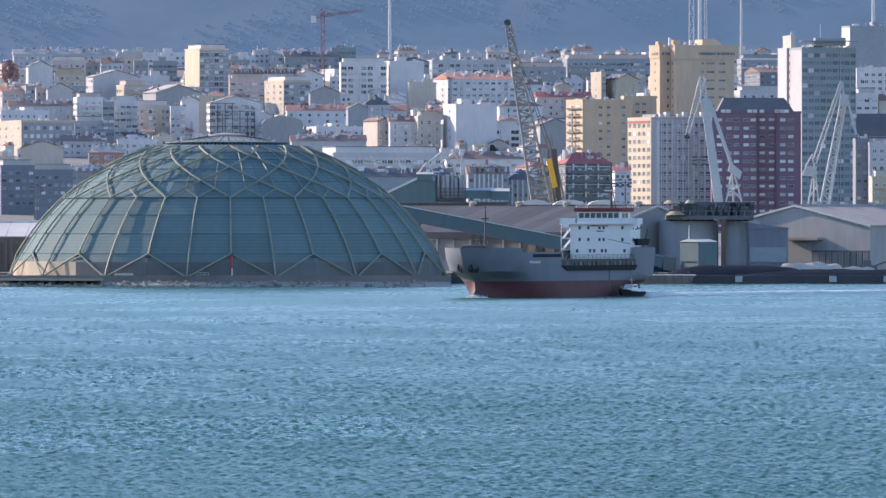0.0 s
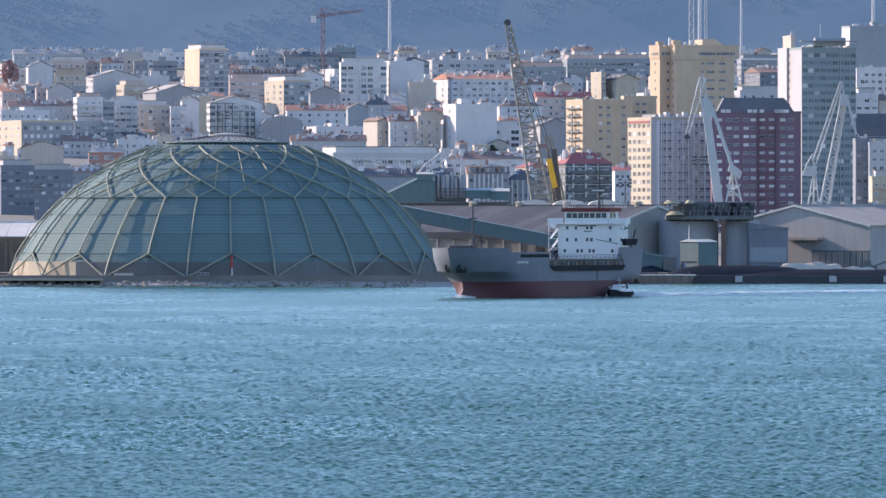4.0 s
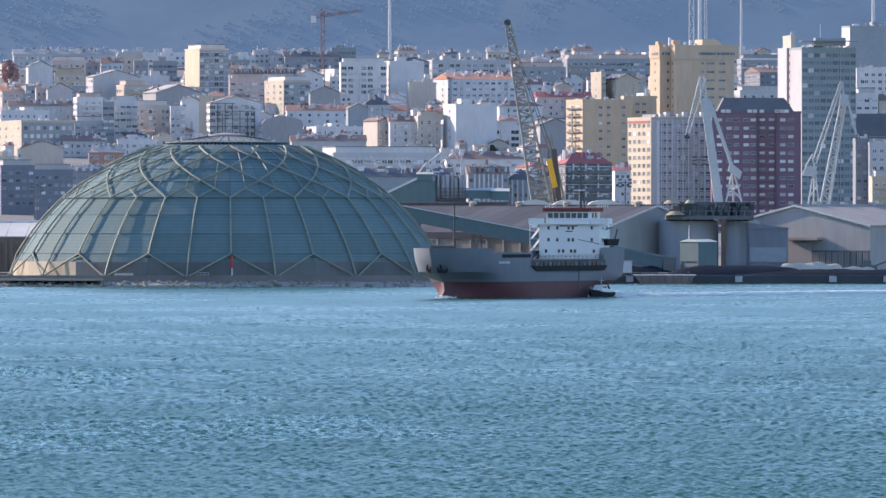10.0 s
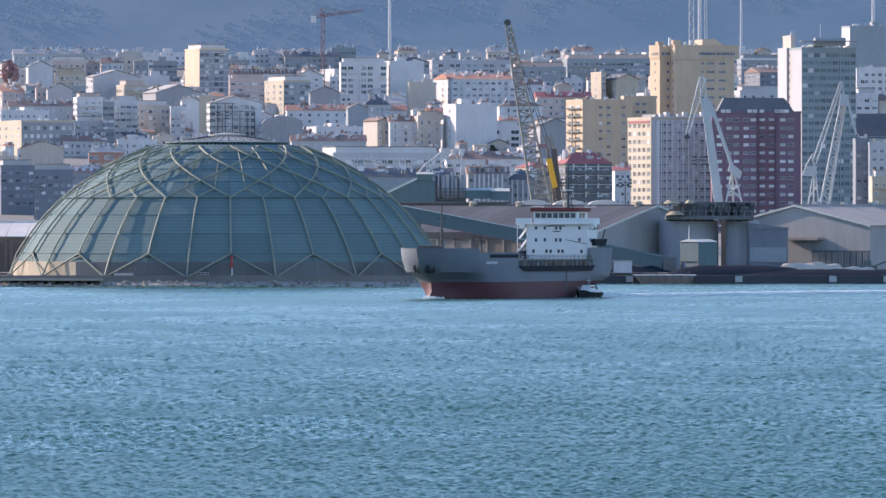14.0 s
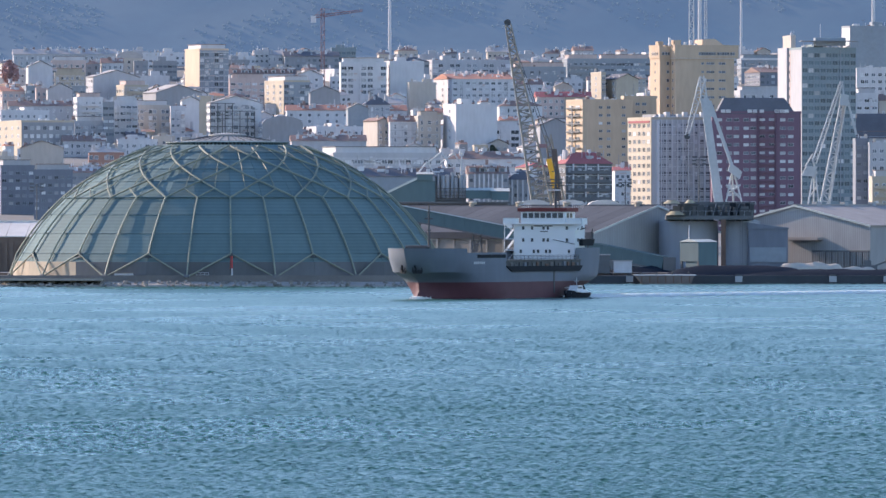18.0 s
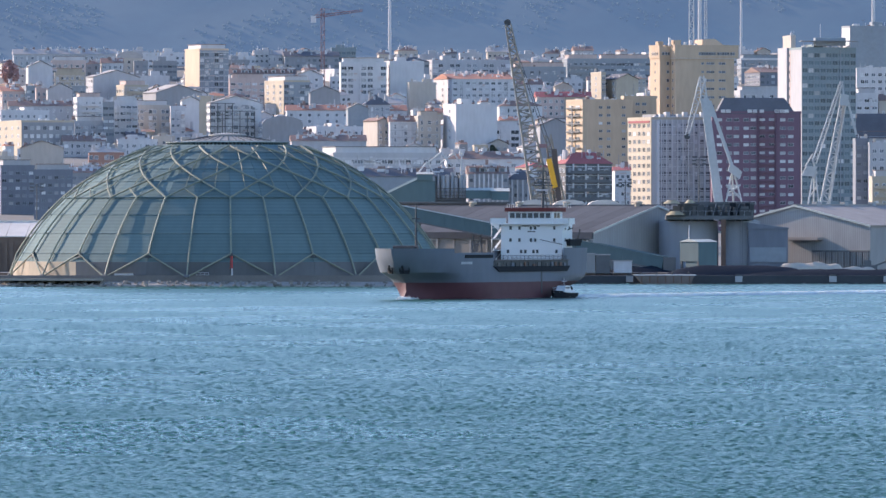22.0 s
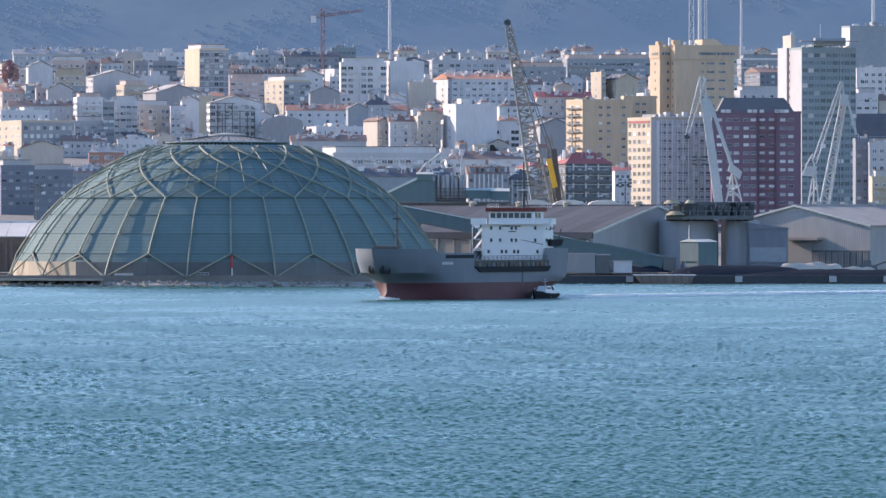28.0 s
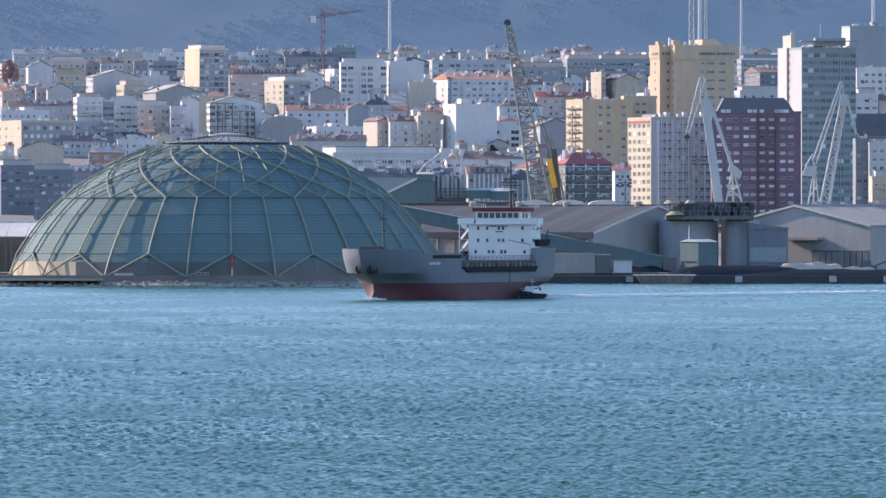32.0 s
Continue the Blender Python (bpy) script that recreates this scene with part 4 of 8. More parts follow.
for i, (c, r, z1) in enumerate(((6.2, 0.35, 25.4), (7.5, 0.6, 24.9), (8.7, 0.6, 25.2), (10.0, 0.45, 25.9), (11.0, 0.5, 24.4), (12.4, 0.6, 25.1), (13.2, 0.35, 25.6))):
    part("dust_pipe", Mesh().tube((c, 1.3, 18.9), (c, 1.3, z1), r, r, 10), STEELBLUE if i % 2 else TANK, w)
for i in range(9):
    part("cage_post", Mesh().box(5.5 + i * 1.0, 5.64 + i * 1.0, 0, 0.15, 18.4, 21.4), LATTICE, w)
for zz in (18.4, 19.4, 20.4, 21.4):
    part("cage_rail", Mesh().box(5.4, 13.8, -0.02, 0.2, zz, zz + 0.16), LATTICE, w)
part("long_house", Mesh().box(13.7, 20.6, 0, 6, 18.7, 20.9), TEALBOX, w)
part("long_roof", Mesh().hexa([(13.5, -0.3, 20.9), (20.8, -0.3, 20.9), (20.8, 6.3, 20.9), (13.5, 6.3, 20.9), (13.5, 2.4, 21.6), (20.8, 2.4, 21.6), (20.8, 3.6, 21.6), (13.5, 3.6, 21.6)]), TEALPALE, w)
part("end_house", Mesh().box(20.6, 25.2, -0.8, 7, 18.3, 20.7), TEALBOX, w)
part("end_roof", Mesh().hexa([(20.4, -1.1, 20.7), (25.5, -1.1, 20.7), (25.5, 7.3, 20.7), (20.4, 7.3, 20.7), (20.4, 2.4, 21.5), (25.5, 2.4, 21.5), (25.5, 3.6, 21.5), (20.4, 3.6, 21.5)]), TEALPALE, w)
part("floor_beam", Mesh().box(-5.5, 25.4, -0.3, 7, 17.4, 17.85), LATTICE, w)
for i in range(13):
    part("leg", Mesh().box(-4.8 + i * 2.45, -4.45 + i * 2.45, 0, 0.4, 0, 17.4), LATTICE, w)
    if i < 12:
        part("brace", Mesh().tube((-4.6 + i * 2.45, 0.2, 15.2 if i % 2 else 17.3), (-2.15 + i * 2.45, 0.2, 17.3 if i % 2 else 15.2), 0.14, 0.14, 5), LATTICE, w)
part("back_wall", Mesh().box(-5, 25, 5, 5.4, 0, 17.4), LATTICE, w)
for p, q in (((0.8, 3, 25.6), (3.1, 3, 28.5)), ((5.4, 3, 25.2), (3.1, 3, 28.5)), ((3.4, 3, 28.3), (6.9, 3, 31.2)), ((6.9, 3, 31.2), (9.9, 3, 27.6)), ((6.6, 3, 28.0), (10.4, 3, 31.0)), ((12.2, 3, 25.0), (12.6, 3, 31.4)), ((10.4, 3, 31.0), (12.4, 3, 28.0))):
    part("stay_tube", Mesh().tube(p, q, 0.2, 0.2, 6), CRANEWHITE, w)
part("lamp_box", Mesh().box(4.3, 5.6, 3, 4, 27.8, 29.6), WHITE, w)


# ---- heaps and quay clutter ----
def heap(x, y, w, d, h, material, label, seed, name="coal_heap", flat=2.4):
    m = Mesh()
    nx, ny = 28, 12
    for j in range(ny + 1):
        for i in range(nx + 1):
            u, v2 = i / nx * 2 - 1, j / ny * 2 - 1
            e = max(0.0, 1 - abs(u) ** flat) * max(0.0, 1 - abs(v2) ** 1.6)
            z = h * e * (0.8 + (0.5 if flat < 3 else 0.15) * noise.noise((u * 3 + seed, v2 * 2, seed))) + 0.25 * e * noise.noise((u * 14, v2 * 9, seed))
            m.v.append((u * w / 2, v2 * d / 2, z - 0.05))
    for j in range(ny):
        for i in range(nx):
            a = j * (nx + 1) + i
            m.f.append((a, a + 1, a + nx + 2, a + nx + 1))
            m.s.append(0)
    return smooth(solid(name, m, material, pose(x, y, 2.2), label, "heap", "", "stuff"))


heap(75, 2243, 38, 13, 3.2, COAL, "black coal heap on the quay", 1, flat=4)
heap(102, 2241, 56, 12, 1.9, COAL, "low black coal heap on the quay", 2, flat=5)
heap(140, 2241, 44, 12, 1.6, COAL, "low black coal heap on the quay", 6, flat=5)
heap(52, 2262, 26, 10, 2.6, COAL, "black coal heap on the quay", 3)
heap(94, 2255, 18, 7, 3.9, SAND, "pale sand heap against the shed", 4, "sand_heap", 7)
heap(106, 2255, 12, 5, 2.6, SAND, "pale sand heap against the shed", 5, "sand_heap", 4)
for x in (47.2, 74.8, 98.6, 112.3):
    f = thing("quay_fender", pose(x, 2231.2, 0.5), "pale rubber-faced fender block on the quay wall", "fender", "quay fenders")
    part("block", Mesh().box(-0.9, 0.9, 0, 0.8, 0, 1.5), GREY, f)
    part("bracket", Mesh().box(-0.7, 0.7, 0.6, 0.8, 1.6, 2.0), DGREY, f)
PONTOON = mat("weathered_rusty_pontoon_steel", (0.20, 0.165, 0.15), 0.85, grain=1.0, vary=0.5, stain=0.4, streak=3)
p = thing("pontoon", pose(48.4, 2224.4, 0.0), "rusty steel pontoon moored at the quay wall", "pontoon")
part("deck", Mesh().box(-0.3, 15.4, 0, 6, 2.2, 2.45), PALE, p)
part("hull", Mesh().hexa([(2.2, 0.3, -0.6), (13.8, 0.3, -0.6), (13.8, 5.7, -0.6), (2.2, 5.7, -0.6), (0, 0.1, 2.2), (15.0, 0.1, 2.2), (15.0, 5.9, 2.2), (0, 5.9, 2.2)]), PONTOON, p)
for i in range(7):
    part("rubbing_post", Mesh().box(1.6 + i * 2.0, 1.85 + i * 2.0, -0.05, 0.2, 0.3, 2.2), RUST, p)
for i in range(4):
    part("bollard", Mesh().tube((1.5 + i * 4.0, 0.8, 2.45), (1.5 + i * 4.0, 0.8, 3.1), 0.22, 0.26, 8), DGREY, p)
p = thing("wheel_loader", pose(109.5, 2262, 2.2), "dark wheel loader parked by the shed", "loader")
part("body", Mesh().box(-2.5, 1.8, -1.2, 1.2, 1.0, 2.4).box(-1.6, 0.2, -0.9, 0.9, 2.4, 3.6), LATTICE, p)
part("arm", Mesh().beam((1.2, 0, 2.2), (4.2, 0, 3.4), 0.5, 0.4), LATTICE, p)
part("bucket", Mesh().box(3.9, 5.0, -1.4, 1.4, 2.9, 3.9), LATTICE, p)
for xx in (-1.7, 1.3):
    for yy in (-1.35, 1.35):
        part("wheel", Mesh().tube((xx, yy - 0.3, 0.75), (xx, yy + 0.3, 0.75), 0.75, 0.75, 14), BLACK, p)
for x0, w0, z0, mt, lb in ((27.4, 11.4, 5.3, SHEDWALL, "long grey-beige quay store"), (39.0, 3.6, 5.0, LATTICE, "dark steel quay store"), (43.6, 4.6, 3.4, PALE, "pale quay container office")):
    q = thing("quay_store", pose(x0, 2252, 2.2), lb + " under the conveyor", "building")
    part("wall", Mesh().box(0, w0, 0, 6, -0.1, z0), mt, q)
    part("roof", Mesh().box(-0.2, w0 + 0.2, -0.2, 6.2, z0, z0 + 0.25), ROOFGREY, q)
    part("door", Mesh().box(w0 * 0.3, w0 * 0.3 + 2.2, -0.08, 0, 0, 2.6), mt, q)


# ---- cranes ----
def truss(p, q, w0, w1, material, parent, name, bays=14, r=0.14):
    """A square lattice boom from p to q."""
    p, q = Vector(p), Vector(q)
    d = (q - p).normalized()
    u = d.cross(Vector((0, 1, 0))).normalized()
    v = Vector((0, 1, 0))
    def at(t, i, j):
        w = w0 + (w1 - w0) * t
        return p.lerp(q, t) + u * (i * w / 2) + v * (j * w / 2)
    for i in (-1, 1):
        for j in (-1, 1):
            part("chord", Mesh().tube(at(0, i, j), at(1, i, j), r * 1.5, r, 5), material, parent)
    m = Mesh()
    for k in range(bays):
        a, b2 = k / bays, (k + 1) / bays
        s = 1 if k % 2 else -1
        for j in (-1, 1):
            m.tube(at(a, -s, j), at(b2, s, j), r * 0.7, r * 0.7, 4)
            m.tube(at(a, -1, j), at(a, 1, j), r * 0.7, r * 0.7, 4)
            m.tube(at(a, j, -s), at(b2, j, s), r * 0.7, r * 0.7, 4)
    part(name, m, material, parent)["kind"] = "stuff"


c = thing("harbour_crane", pose(0, 0, 0), "tall weathered lattice-boom harbour crane with a yellow stay", "crane")
Y = 2480.0
truss((28.0, Y, 19.5), (18.3, Y, 71.0), 5.4, 1.5, CRANETAN, c, "boom_lacing", 30, 0.24)
part("sheave", Mesh().tube((18.1, Y - 0.6, 71.6), (18.1, Y + 0.6, 71.6), 0.95, 0.95, 14), DGREY, c)
part("luffing_stay", Mesh().tube((18.3, Y, 70.5), (30.6, Y, 36.0), 0.09, 0.09, 4), DGREY, c)
part("luffing_stay", Mesh().tube((18.8, Y + 1, 69), (29.2, Y + 1, 37.0), 0.09, 0.09, 4), DGREY, c)
truss((33.0, Y + 2, 19.5), (29.5, Y + 2, 40.0), 3.0, 1.6, CRANETAN, c, "mast_lacing", 10, 0.24)
part("yellow_stay", Mesh().beam((29.7, Y - 2, 33.3), (31.5, Y - 2, 25.2), 1.5, 1.5), SAFETY, c, "bright yellow box stay")
part("mast_leg", Mesh().beam((31.2, Y - 1, 36.0), (33.2, Y - 1, 14.5), 1.5, 1.5), DARKMAST, c, "thick dark brown mast leg")
part("machinery_house", Mesh().box(24, 35, Y - 3, Y + 5, 14.5, 20.5), CRANETAN, c)
part("red_cab", Mesh().box(27.0, 29.2, Y - 3.4, Y - 0.6, 36.4, 37.4), CRANERED, c)
for xx in (24.5, 34.5):
    for yy in (Y - 3, Y + 5):
        part("portal_leg", Mesh().box(xx - 0.6, xx + 0.6, yy - 0.6, yy + 0.6, 2.5, 14.5), CRANETAN, c)

c = thing("portal_crane", pose(0, 0, 0), "dull white portal crane with a folded jib", "crane", "portal cranes")
Y = 2350.0
part("column", Mesh().hexa([(72.6, Y - 1.2, 18), (75.0, Y - 1.2, 18), (75.0, Y + 1.2, 18), (72.6, Y + 1.2, 18), (68.6, Y - 0.9, 48.4), (70.6, Y - 0.9, 48.4), (70.6, Y + 0.9, 48.4), (68.6, Y + 0.9, 48.4)]), CRANEWHITE, c)
part("head_plate", Mesh().hexa([(69.2, Y - 1.1, 44), (72.6, Y - 1.1, 43.4), (72.6, Y + 1.1, 43.4), (69.2, Y + 1.1, 44), (69.6, Y - 1.1, 49.2), (70.8, Y - 1.1, 48.4), (70.8, Y + 1.1, 48.4), (69.6, Y + 1.1, 49.2)]), CRANEWHITE, c)
truss((69.2, Y, 54.0), (65.0, Y, 38.6), 1.7, 0.9, CRANEWHITE, c, "jib_lacing", 9, 0.14)
truss((69.6, Y, 47.5), (69.0, Y, 54.6), 1.7, 0.8, CRANEWHITE, c, "jib_head", 4, 0.14)
part("jib_pulley", Mesh().tube((65.0, Y - 0.5, 38.4), (65.0, Y + 0.5, 38.4), 0.8, 0.8, 12), DGREY, c)
part("tie_beam", Mesh().beam((71.0, Y, 47.8), (77.2, Y, 29.8), 0.9, 0.9), CRANEWHITE, c)
part("counterweight", Mesh().hexa([(75.8, Y - 1.5, 29.3), (79.0, Y - 1.5, 27.0), (79.0, Y + 1.5, 27.0), (75.8, Y + 1.5, 29.3), (76.6, Y - 1.5, 31.4), (79.6, Y - 1.5, 29.0), (79.6, Y + 1.5, 29.0), (76.6, Y + 1.5, 31.4)]), CRANEWHITE, c)
for a, b2 in (((77, Y, 29), (75.2, Y - 1, 20.5)), ((77.4, Y, 29), (79.6, Y - 1, 20.5)), ((77, Y + 1, 29), (77.4, Y + 1, 20.5)), ((75.6, Y, 23), (79.2, Y, 25.5)), ((75.4, Y, 25.5), (79.2, Y, 22))):
    part("frame_tube", Mesh().tube(a, b2, 0.26, 0.26, 6), CRANEWHITE, c)
part("platform", Mesh().box(69.5, 80.5, Y - 3, Y + 3, 16.5, 18.2), CRANEWHITE, c)
for xx in (70.5, 79.5):
    for yy in (Y - 2.5, Y + 2.5):
        part("portal_leg", Mesh().box(xx - 0.5, xx + 0.5, yy - 0.5, yy + 0.5, 2.5, 16.5), CRANEWHITE, c)
part("cable", Mesh().tube((65.0, Y, 37.6), (65.3, Y, 18), 0.06, 0.06, 4), DGREY, c)

c = thing("portal_crane", pose(0, 0, 0), "dull white portal crane with a raised lattice jib", "crane", "portal cranes")
Y = 2362.0
truss((99.4, Y, 31.5), (106.7, Y, 53.2), 1.2, 0.7, CRANEWHITE, c, "jib_lacing", 14, 0.13)
truss((102.0, Y + 1, 19), (107.4, Y + 1, 49.0), 2.4, 1.4, CRANEWHITE, c, "column_lacing", 14, 0.2)
part("column_plate", Mesh().hexa([(102.6, Y + 2, 19), (103.6, Y + 2, 19), (103.6, Y + 2.3, 19), (102.6, Y + 2.3, 19), (107.4, Y + 2, 49), (108.0, Y + 2, 49), (108.0, Y + 2.3, 49), (107.4, Y + 2.3, 49)]), CRANEWHITE, c)
part("head_plate", Mesh().hexa([(106.0, Y - 1, 47.0), (108.2, Y - 1, 46.6), (108.2, Y + 1, 46.6), (106.0, Y + 1, 47.0), (106.4, Y - 1, 50.0), (108.6, Y - 1, 49.6), (108.6, Y + 1, 49.6), (106.4, Y + 1, 50.0)]), CRANEWHITE, c)
part("tie_beam", Mesh().tube((106.8, Y, 53.2), (107.3, Y, 49.0), 0.25, 0.25, 6), CRANEWHITE, c)
part("back_stay", Mesh().beam((108.2, Y, 48.6), (110.6, Y, 39.0), 0.5, 0.6), CRANEWHITE, c)
part("counterweight", Mesh().hexa([(95.8, Y - 1.5, 28.0), (99.0, Y - 1.5, 27.8), (99.0, Y + 1.5, 27.8), (95.8, Y + 1.5, 28.0), (97.2, Y - 1.5, 30.6), (100.2, Y - 1.5, 30.4), (100.2, Y + 1.5, 30.4), (97.2, Y + 1.5, 30.6)]), CRANEWHITE, c)
for a, b2 in (((98.6, Y, 33.5), (100.0, Y, 28.5)), ((97.0, Y, 30.5), (99.0, Y, 33.8)), ((99.2, Y, 29), (97.6, Y - 1, 20)), ((99.6, Y, 29), (100.6, Y - 1, 20)), ((99.4, Y + 1, 29), (99.2, Y + 1, 20)), ((97.8, Y, 22), (100.4, Y, 25.5))):
    part("frame_tube", Mesh().tube(a, b2, 0.24, 0.24, 6), CRANEWHITE, c)
part("platform", Mesh().box(96, 106, Y - 3, Y + 3, 16.5, 18.8), CRANEWHITE, c)
for xx in (97, 105):
    for yy in (Y - 2.5, Y + 2.5):
        part("portal_leg", Mesh().box(xx - 0.5, xx + 0.5, yy - 0.5, yy + 0.5, 2.5, 16.5), CRANEWHITE, c)

c = thing("tower_crane", pose(-58.6, 4300, height_of_land(4300)), "red tower crane on the ridge", "crane")
truss((0, 0, 0), (0, 0, 38), 1.7, 1.6, CRANERED, c, "mast_lacing", 16, 0.16)
truss((-4, 0, 34.0), (19.5, 0, 37.0), 1.3, 0.8, CRANERED, c, "jib_lacing", 14, 0.14)
part("counterweight", Mesh().box(-5.8, -3.2, -0.8, 0.8, 31.0, 34.4), WHITE, c)
part("tie_bar", Mesh().tube((0, 0, 38), (13, 0, 36.3), 0.1, 0.1, 4), CRANERED, c)
part("tie_bar", Mesh().tube((0, 0, 38), (-4, 0, 34.4), 0.1, 0.1, 4), CRANERED, c)

for x, y, r, z1, lb in ((-27.0, 4480, 0.85, 75, "tall slim white mast on the ridge"), (151.2, 4475, 0.65, 75, "tall slim white mast on the ridge"), (130.6, 4490, 1.0, 75, "thick pale chimney-like mast in haze"), (218.4, 4480, 0.95, 75, "tall slim reddish-white mast on the ridge")):
    c = thing("mast", pose(x, y, height_of_land(y)), lb, "mast")
    part("shaft", Mesh().tube((0, 0, 0), (0, 0, z1), r, r * 0.85, 10), PALE, c)
    part("collar", Mesh().tube((0, 0, z1 * 0.5), (0, 0, z1 * 0.5 + 0.8), r * 1.25, r * 1.25, 10), CRANEWHITE, c)
c = thing("lattice_mast", pose(125.6, 4460, height_of_land(4460)), "white lattice radio mast", "mast")
truss((0, 0, 0), (0, 0, 72), 2.6, 1.6, CRANEWHITE, c, "lacing", 26, 0.2)
c = thing("lattice_mast", pose(133.0, 4468, height_of_land(4468)), "white lattice radio mast", "mast")
truss((0, 0, 0), (0, 0, 66), 1.3, 0.9, CRANEWHITE, c, "lacing", 26, 0.12)

# ---- trees ----
LEAF = mat("dark_evergreen_leaves", (0.06, 0.08, 0.06), 0.8, grain=0.7, vary=0.7)
RUSSET = mat("russet_leaves", (0.42, 0.27, 0.26), 0.8, grain=0.7, vary=0.6)
BARK = mat("grey_bark", (0.10, 0.08, 0.06), 0.9)


def tree(x, y, h, w, leaf, label, seed):
    rng = random.Random(seed)
    t = thing("tree", pose(x, y, height_of_land(y)), label, "tree")
    tr = Mesh().tube((0, 0, -0.5), (0, 0, h * 0.55), w * 0.045, w * 0.025, 7)
    for i in range(5):
        a = i * 1.26 + rng.random()
        tr.tube((0, 0, h * (0.3 + 0.05 * i)), (math.cos(a) * w * 0.3, math.sin(a) * w * 0.3, h * (0.55 + 0.06 * i)), w * 0.02, w * 0.008, 5)
    part("trunk", tr, BARK, t)
    m = Mesh()
    for i in range(900):
        a, u = rng.uniform(0, 6.283), rng.random()
        r = w / 2 * math.sqrt(rng.random()) * math.sin(math.pi * (0.15 + 0.8 * u)) * (0.75 + 0.4 * noise.noise((math.cos(a) * 1.5, math.sin(a) * 1.5, u * 3 + seed)))
        c = Vector((r * math.cos(a), r * math.sin(a), h * (0.3 + 0.7 * u)))
        s = rng.uniform(0.25, 0.55) * w / 7
        d1, d2 = Vector((rng.gauss(0, 1), rng.gauss(0, 1), rng.gauss(0, 1))).normalized() * s, Vector((rng.gauss(0, 1), rng.gauss(0, 1), rng.gauss(0, 1))).normalized() * s
        m.face([c - d1, c + d2, c + d1, c - d2])
    part("crown", m, leaf, t)


for x, y, h, w in ((33.5, 2830, 26, 6), (37.0, 2835, 27, 5.5), (128.0, 3420, 10, 8), (-45, 4000, 9, 7), (-140, 4150, 8, 7), (20, 3600, 10, 8)):
    tree(x, y, h, w, LEAF, "dark evergreen tree among the town houses", int(x * 3))
tree(-217.0, 4230, 15, 14, RUSSET, "russet-leaved tree on the ridge", 9)
tree(-208.0, 4236, 16, 12, RUSSET, "russet-leaved tree on the ridge", 10)


def far_wood():
    """Crowns of the far wood, scattered over the hillside."""
    rng = random.Random(21)
    m = Mesh()
    for i in range(9000):
        y = rng.uniform(4560, 4860)
        x = rng.uniform(-300, 300)
        if noise.noise((x / 60, y / 50, 8)) < -0.05:
            continue
        z = height_of_land(y) + (y - 4520) * 0.10 * noise.noise((x / 90, y / 90, 3)) + (y - 4520) * 0.03 * noise.noise((x / 25, y / 25, 5)) + (y - 4520) * 0.00025 * (x + 100)
        r, h = rng.uniform(0.7, 1.5), rng.uniform(0.8, 1.8)
        a0 = rng.random() * 6
        k = 5
        ring = [(x + r * rng.uniform(0.7, 1.2) * math.cos(a0 + 6.283 * j / k), y + r * math.sin(a0 + 6.283 * j / k), z + h * rng.uniform(0.3, 0.5)) for j in range(k)]
        tip, foot = (x + rng.uniform(-0.6, 0.6), y, z + h), (x, y, z - 1)
        i0 = len(m.v)
        m.v += ring + [tip, foot]
        for j in range(k):
            m.f += [(i0 + j, i0 + (j + 1) % k, i0 + k), (i0 + (j + 1) % k, i0 + j, i0 + k + 1)]
            m.s += [0, 0]
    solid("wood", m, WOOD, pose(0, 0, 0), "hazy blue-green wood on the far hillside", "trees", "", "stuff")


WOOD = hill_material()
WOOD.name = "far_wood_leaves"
# the wood glows too, in a slightly greener haze blue
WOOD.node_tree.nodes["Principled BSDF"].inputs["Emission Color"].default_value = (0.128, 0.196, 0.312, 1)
far_wood()


def floodlight_mast(x, y, h, label):
    m = thing("floodlight_mast", pose(x, y, 2.3), label, "lamp mast", "floodlight masts")
    part("pole", Mesh().tube((0, 0, 0), (0, 0, h), 0.28, 0.14, 8), LATTICE, m)
    for i in range(3):
        for j in (-1, 1):
            part("lamp_head", Mesh().box(j * 1.3 - 0.5, j * 1.3 + 0.5, -0.3, 0.3, h - 0.3 - i * 0.9, h + 0.2 - i * 0.9), LATTICE, m)
    part("crossbar", Mesh().box(-1.9, 1.9, -0.08, 0.08, h - 0.9, h - 0.7), LATTICE, m)


floodlight_mast(67.6, 2330, 30.5, "dark floodlight mast among the portal cranes")
floodlight_mast(48.4, 2345, 24.6, "dark floodlight mast behind the bulk shed")
floodlight_mast(-107.0, 2325, 23.4, "dark floodlight mast by the quay shed")
floodlight_mast(-25.0, 2340, 22.0, "dark floodlight mast behind the dome")


# ---- town buildings ----
WINDOWS = {}


def window_mesh(w, h, glass, frame_mat=None):
    frame_mat = frame_mat or FRAME
    key = (round(w, 1), round(h, 1), glass.name, frame_mat.name)
    if key not in WINDOWS:
        w, h = key[0] / 2, key[1] / 2
        m = Mesh()
        f = 0.09
        # surround, standing proud of the wall
        m.box(-w, w, -0.10, 0.02, -h, -h + f).box(-w, w, -0.10, 0.02, h - f, h)
        m.box(-w, -w + f, -0.10, 0.02, -h + f, h - f).box(w - f, w, -0.10, 0.02, -h + f, h - f)
        m.face([(-w + f, -0.03, -h + f), (w - f, -0.03, -h + f), (w - f, -0.03, h - f), (-w + f, -0.03, h - f)], 1)
        if w > 0.7:
            m.box(-0.04, 0.04, -0.08, 0.0, -h + f, h - f)
        WINDOWS[key] = m.data("window", [frame_mat, glass])
    return WINDOWS[key]


